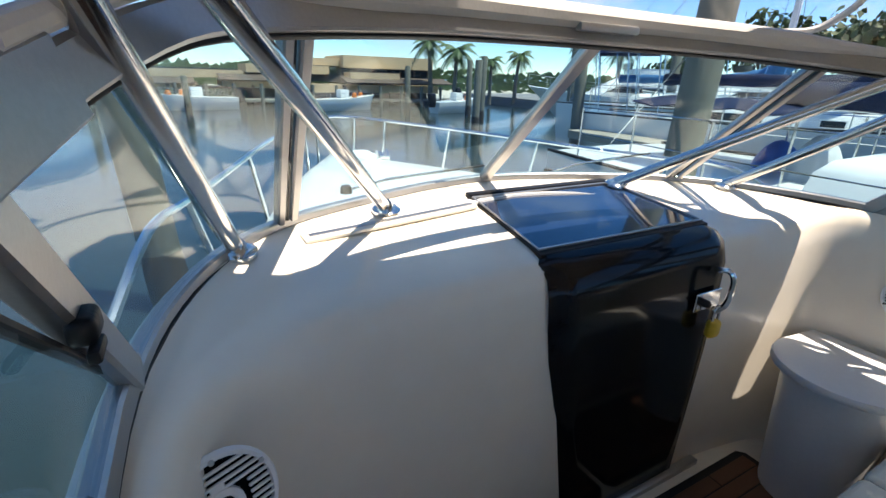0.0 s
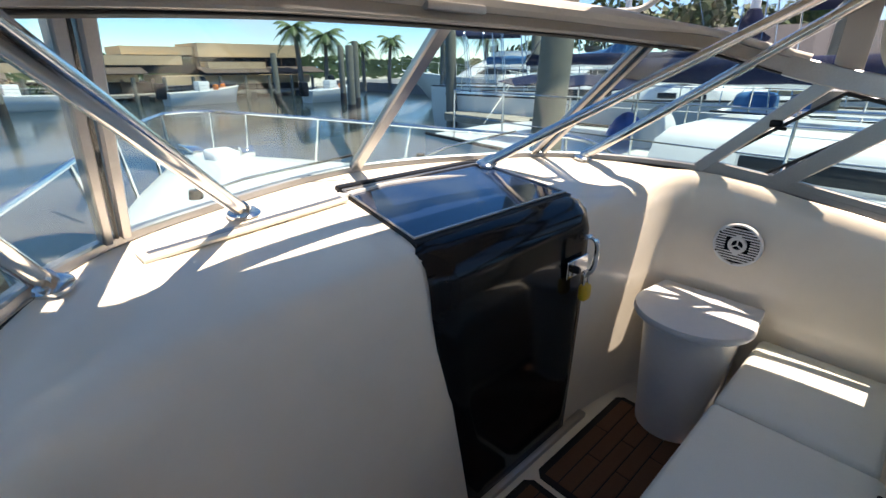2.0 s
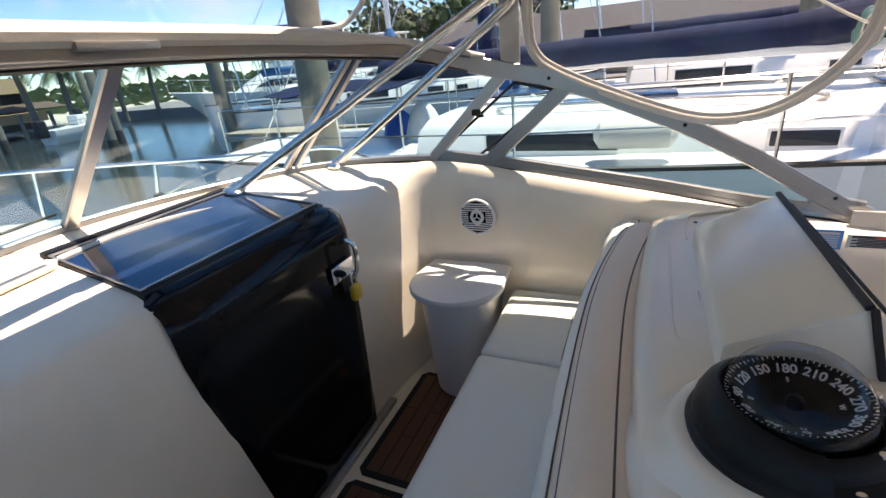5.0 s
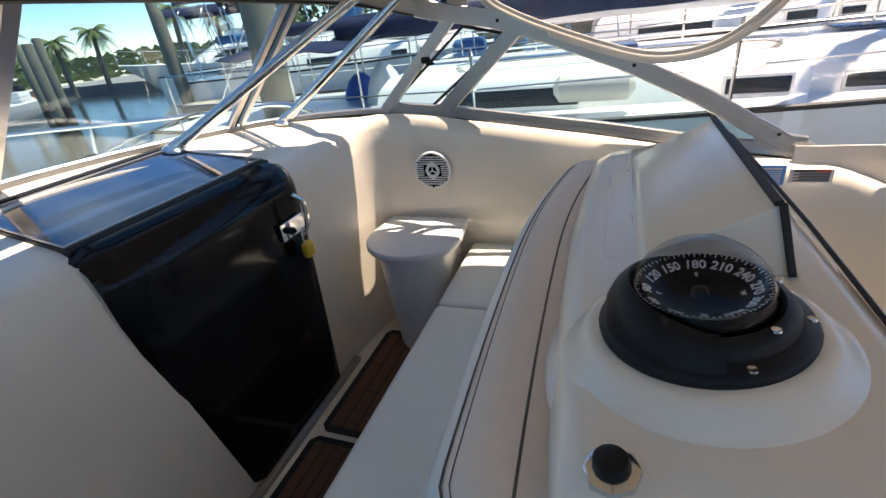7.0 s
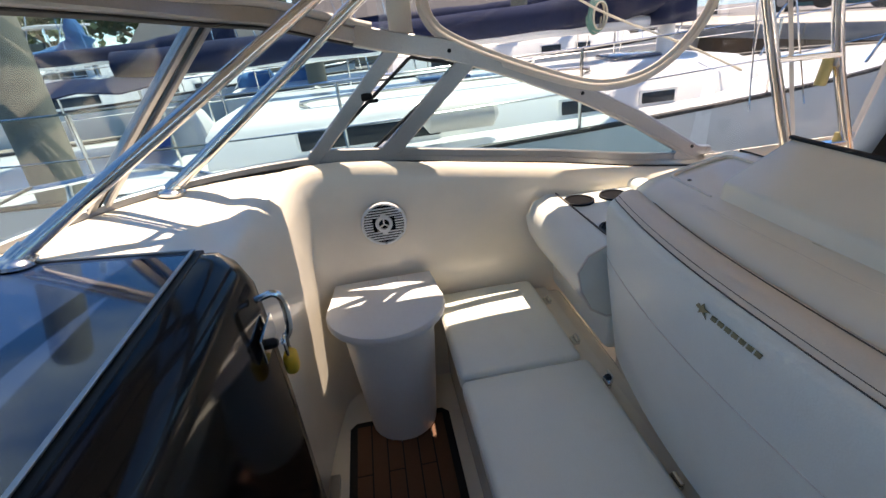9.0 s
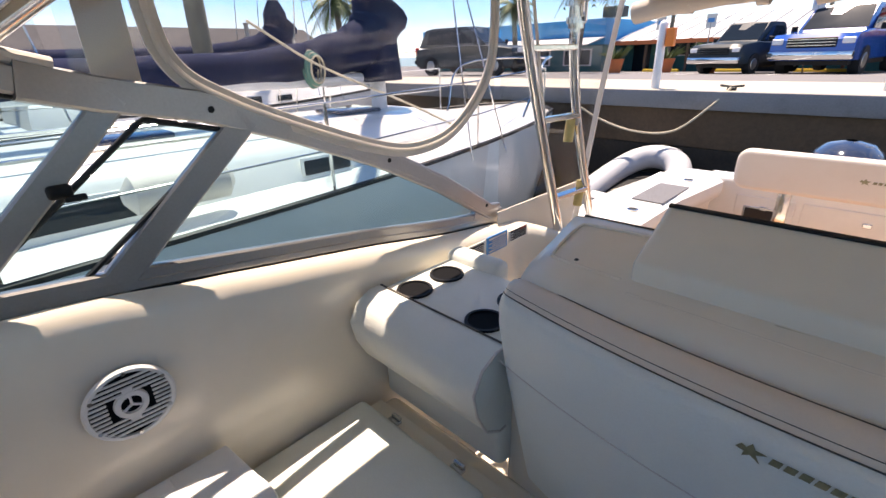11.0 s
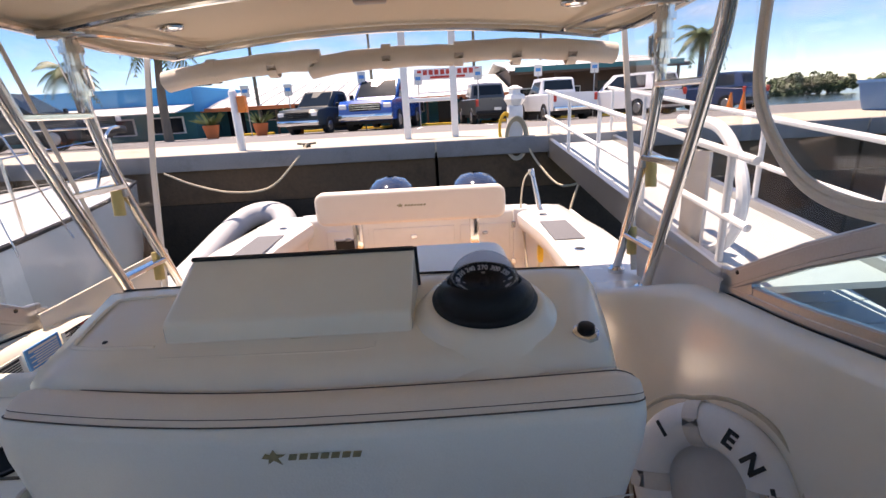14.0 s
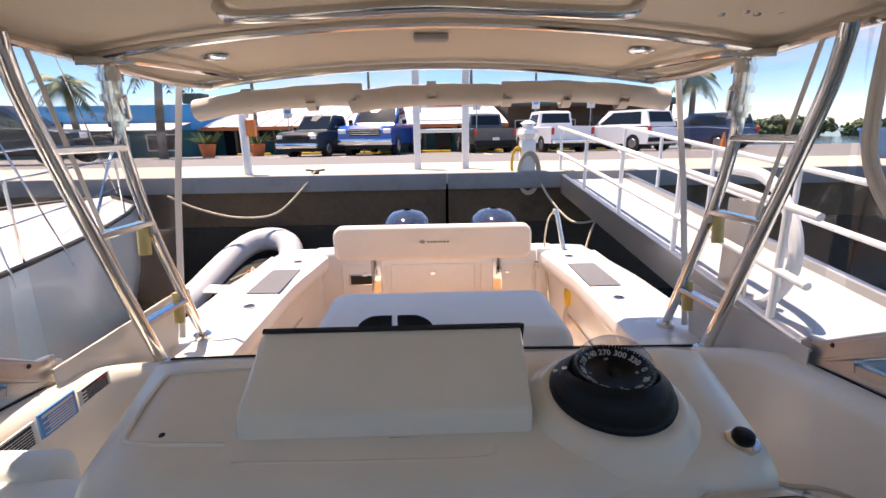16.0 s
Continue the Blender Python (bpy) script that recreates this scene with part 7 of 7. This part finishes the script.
main = sailboat(pose(4.25, 0.0, WL - 0.03, 0, 0, 180), 10.6, "large white sailboat with navy sail cover moored alongside", HULL_BLUE, NAVY, 10.5)
coil = thing("rope_coil", "coiled green and white halyard hung at the sailboat's boom", "rope")
for k in range(7):
    part("loop", tube([(4.0 + 0.02 * k, -1.35 + (0.07 + 0.012 * (k % 3)) * math.cos(a), 1.56 + (0.12 + 0.008 * k) * math.sin(a)) for a in np.linspace(0, 2 * math.pi, 23)[:-1]], 0.009, 6, closed=True), ROPE_GREEN if k % 3 else ROPE, coil)
rope("halyard", [(4.0, -0.75, 1.95), (3.9, -1.3, 1.6), (3.6, -2.0, 1.25), (3.3, -2.4, 1.0)], 0.011, "white halyard led down to the sailboat's deck")
fend = thing("fender_bundle", "weathered beige fender lying on the sailboat's side deck", "fender", at=(2.95, 0.3, 0.98))
part("body", tube([(0, -0.3, 0), (0, -0.25, 0), (0, 0.25, 0), (0, 0.3, 0)], [0.04, 0.11, 0.11, 0.04], 14), CANVAS, fend)
sailboat(pose(9.6, 5.5, WL + 0.1, 0, 0, 195), 9.0, "white sailboat with blue bimini at the next berth", GEL_WHITE, NAVY, 9.5, NAVY, False)
sailboat(pose(12.5, 9.5, WL + 0.1, 0, 0, 200), 8.5, "white sailboat with navy canvas farther along the dock", GEL_WHITE, TEAL, 9.0, NAVY, False)
sailboat(pose(8.6, -1.5, WL + 0.15, 0, 0, 184), 9.5, "white sailboat with navy canvas two berths away", GEL_WHITE, NAVY, 10.0, NAVY, False)
for k, (x, y) in enumerate(((9.2, 2.2), (9.0, 3.0), (10.4, 7.4))):
    bd = tagged(part("blue_cover", rounded(x - 0.35, x + 0.35, y - 0.3, y + 0.3, 0.75, 1.15, 0.12, 3), TEAL), "bright blue canvas cover on a boat's deck", "cover", "deck covers")

# canvas and bundles in the big sailboat's cockpit
awn = thing("cockpit_awning", "sagging navy canvas awning on steel posts over the sailboat's cockpit", "awning")
part("canvas", sheet([[Vector((x, y, 1.42 + 0.07 * math.sin(math.pi * (x - 3.5) / 1.8) - 0.04 * math.sin(math.pi * (y - 2.6) / 0.6) ** 2)) for x in np.linspace(3.5, 5.3, 9)] for y in np.linspace(2.6, 4.4, 13)], 0.012), NAVY, awn, smooth=60)
for x in (3.55, 5.25):
    for y in (2.65, 3.5, 4.35):
        part("post", tube([(x, y, 0.68), (x, y, 1.42)], 0.013, 8), STEEL, awn)
def bundle(name, lab, x, y, w, h, mat):
    tb = thing(name, lab, "tarp", at=(x, y, 0.7))
    rings = []
    for z, k in ((-0.03, 1.0), (0.12, 0.95), (0.45, 0.8), (0.75, 0.55), (0.95, 0.25), (1.0, 0.02)):
        rings.append([Vector((w * k * math.cos(u) * (1 + 0.12 * math.sin(5 * u + z * 4)), w * 0.8 * k * math.sin(u) * (1 + 0.1 * math.sin(4 * u)), h * z)) for u in np.linspace(0, 2 * math.pi, 33)])
    part("cloth", sheet(rings), mat, tb, smooth=60)
bundle("pedestal_cover", "white canvas cover draped over the sailboat's steering pedestal", 4.35, 2.75, 0.3, 0.5, CANVAS_WHITE)
bundle("blue_tarp", "bright blue tarpaulin bundled in the sailboat's cockpit", 4.75, 3.3, 0.3, 0.36, TARP_BLUE)

# inflatable dinghy astern
din = thing("dinghy", "grey inflatable dinghy with a raised bow tied by the quay", "dinghy", at=pose(2.32, -4.4, -0.06, 13, 0, 172) @ Matrix.Diagonal((0.74, 0.74, 0.74, 1)))
loop = smooth_path([(-0.58, -1.1, 0.0), (-0.6, -0.2, 0.02), (-0.56, 0.7, 0.1), (-0.35, 1.15, 0.2), (0, 1.28, 0.24), (0.35, 1.15, 0.2), (0.56, 0.7, 0.1), (0.6, -0.2, 0.02), (0.58, -1.1, 0.0)], 6)
part("tube", tube(loop, [0.1 if k in (0, len(loop) - 1) else 0.21 for k in range(len(loop))], 16), RIB, din)
part("floor", sheet([[(-0.45, y, -0.08 + 0.06 * max(0, y)), (0.45, y, -0.08 + 0.06 * max(0, y))] for y in (-1.1, -0.3, 0.5, 1.05)], 0.03), BLACK_PLASTIC, din)
part("transom", rounded(-0.5, 0.5, -1.08, -1.03, -0.15, 0.22, 0.02, 1), BLACK_PLASTIC, din)
part("seat", rounded(-0.45, 0.45, -0.35, -0.12, 0.08, 0.12, 0.02, 1), WHITE_PLASTIC, din)
for k in range(3):
    part("line", tube(smooth_path([(-0.3 + 0.2 * k, 0.2, 0.0), (-0.1, 0.4 + 0.1 * k, 0.02), (0.15 * k, 0.15, 0.02), (0.25, 0.5, 0.03)], 5), 0.012, 6), ORANGE if k == 1 else ROPE, din)

# pilings
for x, y, r, h, lean in ((2.95, 3.35, 0.165, 3.6, 3), (-1.45, 5.3, 0.17, 3.8, -3), (6.9, 1.7, 0.15, 2.9, 2), (8.3, -1.9, 0.15, 3.4, -2), (11.2, 13.6, 0.17, 3.0, 0), (14.3, 11.9, 0.17, 2.9, 0), (9.6, 17.5, 0.16, 2.2, 1), (13.2, 24.0, 0.16, 2.4, 0), (10.3, 26.0, 0.16, 2.0, 0), (7.5, 9.3, 0.14, 2.3, -2), (18.2, 10.2, 0.16, 2.6, 0), (12.0, 20.8, 0.16, 2.5, 1), (-4.5, 24.0, 0.16, 1.4, 0), (-1.0, 27.0, 0.15, 1.2, 0)):
    pl = thing("piling", "weathered round timber piling standing in the water", "piling", "pilings", at=pose(x, y, WL - 1.0, 0, lean, 0))
    part("shaft", lathe([(r * 1.05, 0), (r, h * 0.5), (r * 0.95, h + 1.0 + 0.6), (r * 0.8, h + 1.64)], 14), PILE, pl)
    part("growth", lathe([(r * 1.12, 0.6), (r * 1.1, 1.35), (r * 1.02, 1.6)], 14), SEAWALL, pl, "dark growth at the tide line")
fixed = thing("finger_dock", "grey timber finger dock between the sailboats", "dock")
part("frame", box(6.9, 7.6, -5.4, 9.0, 0.3, 0.45), DOCK_WOOD, fixed)
for k in range(48):
    part("plank", rounded(6.85, 7.65, -5.4 + k * 0.3, -5.12 + k * 0.3, 0.45, 0.49, 0.006, 1), DOCK_WOOD, fixed)
barn = thing("shingled_building", "long low building with a grey shingle roof beyond the sailboats", "building")
part("wall", box(27.0, 33.0, -15.0, 12.0, 0.0, 1.7), STUCCO, barn)
part("roof", sheet([[(25.6, y, 1.5), (30.0, y, 3.5), (34.4, y, 1.5)] for y in np.linspace(-16.5, 12.5, 10)], 0.12), SHINGLE, barn, smooth=0)
part("roof_vent", lathe([(0.12, 3.0), (0.12, 3.6), (0.18, 3.7)], 10, m=Matrix.Translation((28.5, -12, 0))), ALU, barn)
for k in range(7):
    w_ = part("window", box(26.96, 27.02, -13.5 + k * 3.6, -12.0 + k * 3.6, 0.6, 1.4), PAINT_WHITE, barn)
    part("pane", box(26.93, 26.97, -13.4 + k * 3.6, -12.1 + k * 3.6, 0.68, 1.32), DARK_GLASS, w_)
east = tagged(part("east_bank", box(22, 120, -60, 40, -1.5, 0.05), ASPHALT), "low quay ground beyond the sailboats", "ground", kind="structure")
fence = thing("white_fence", "white picket fence on the far quay", "fence")
for k in range(22):
    part("picket", box(15.0 + 0.16 * k, 15.08 + 0.16 * k, -8.02, -7.98, 1.0, 1.75), PAINT_WHITE, fence)
for z in (1.2, 1.6):
    part("rail", box(14.9, 18.6, -8.05, -8.02, z, z + 0.07), PAINT_WHITE, fence)
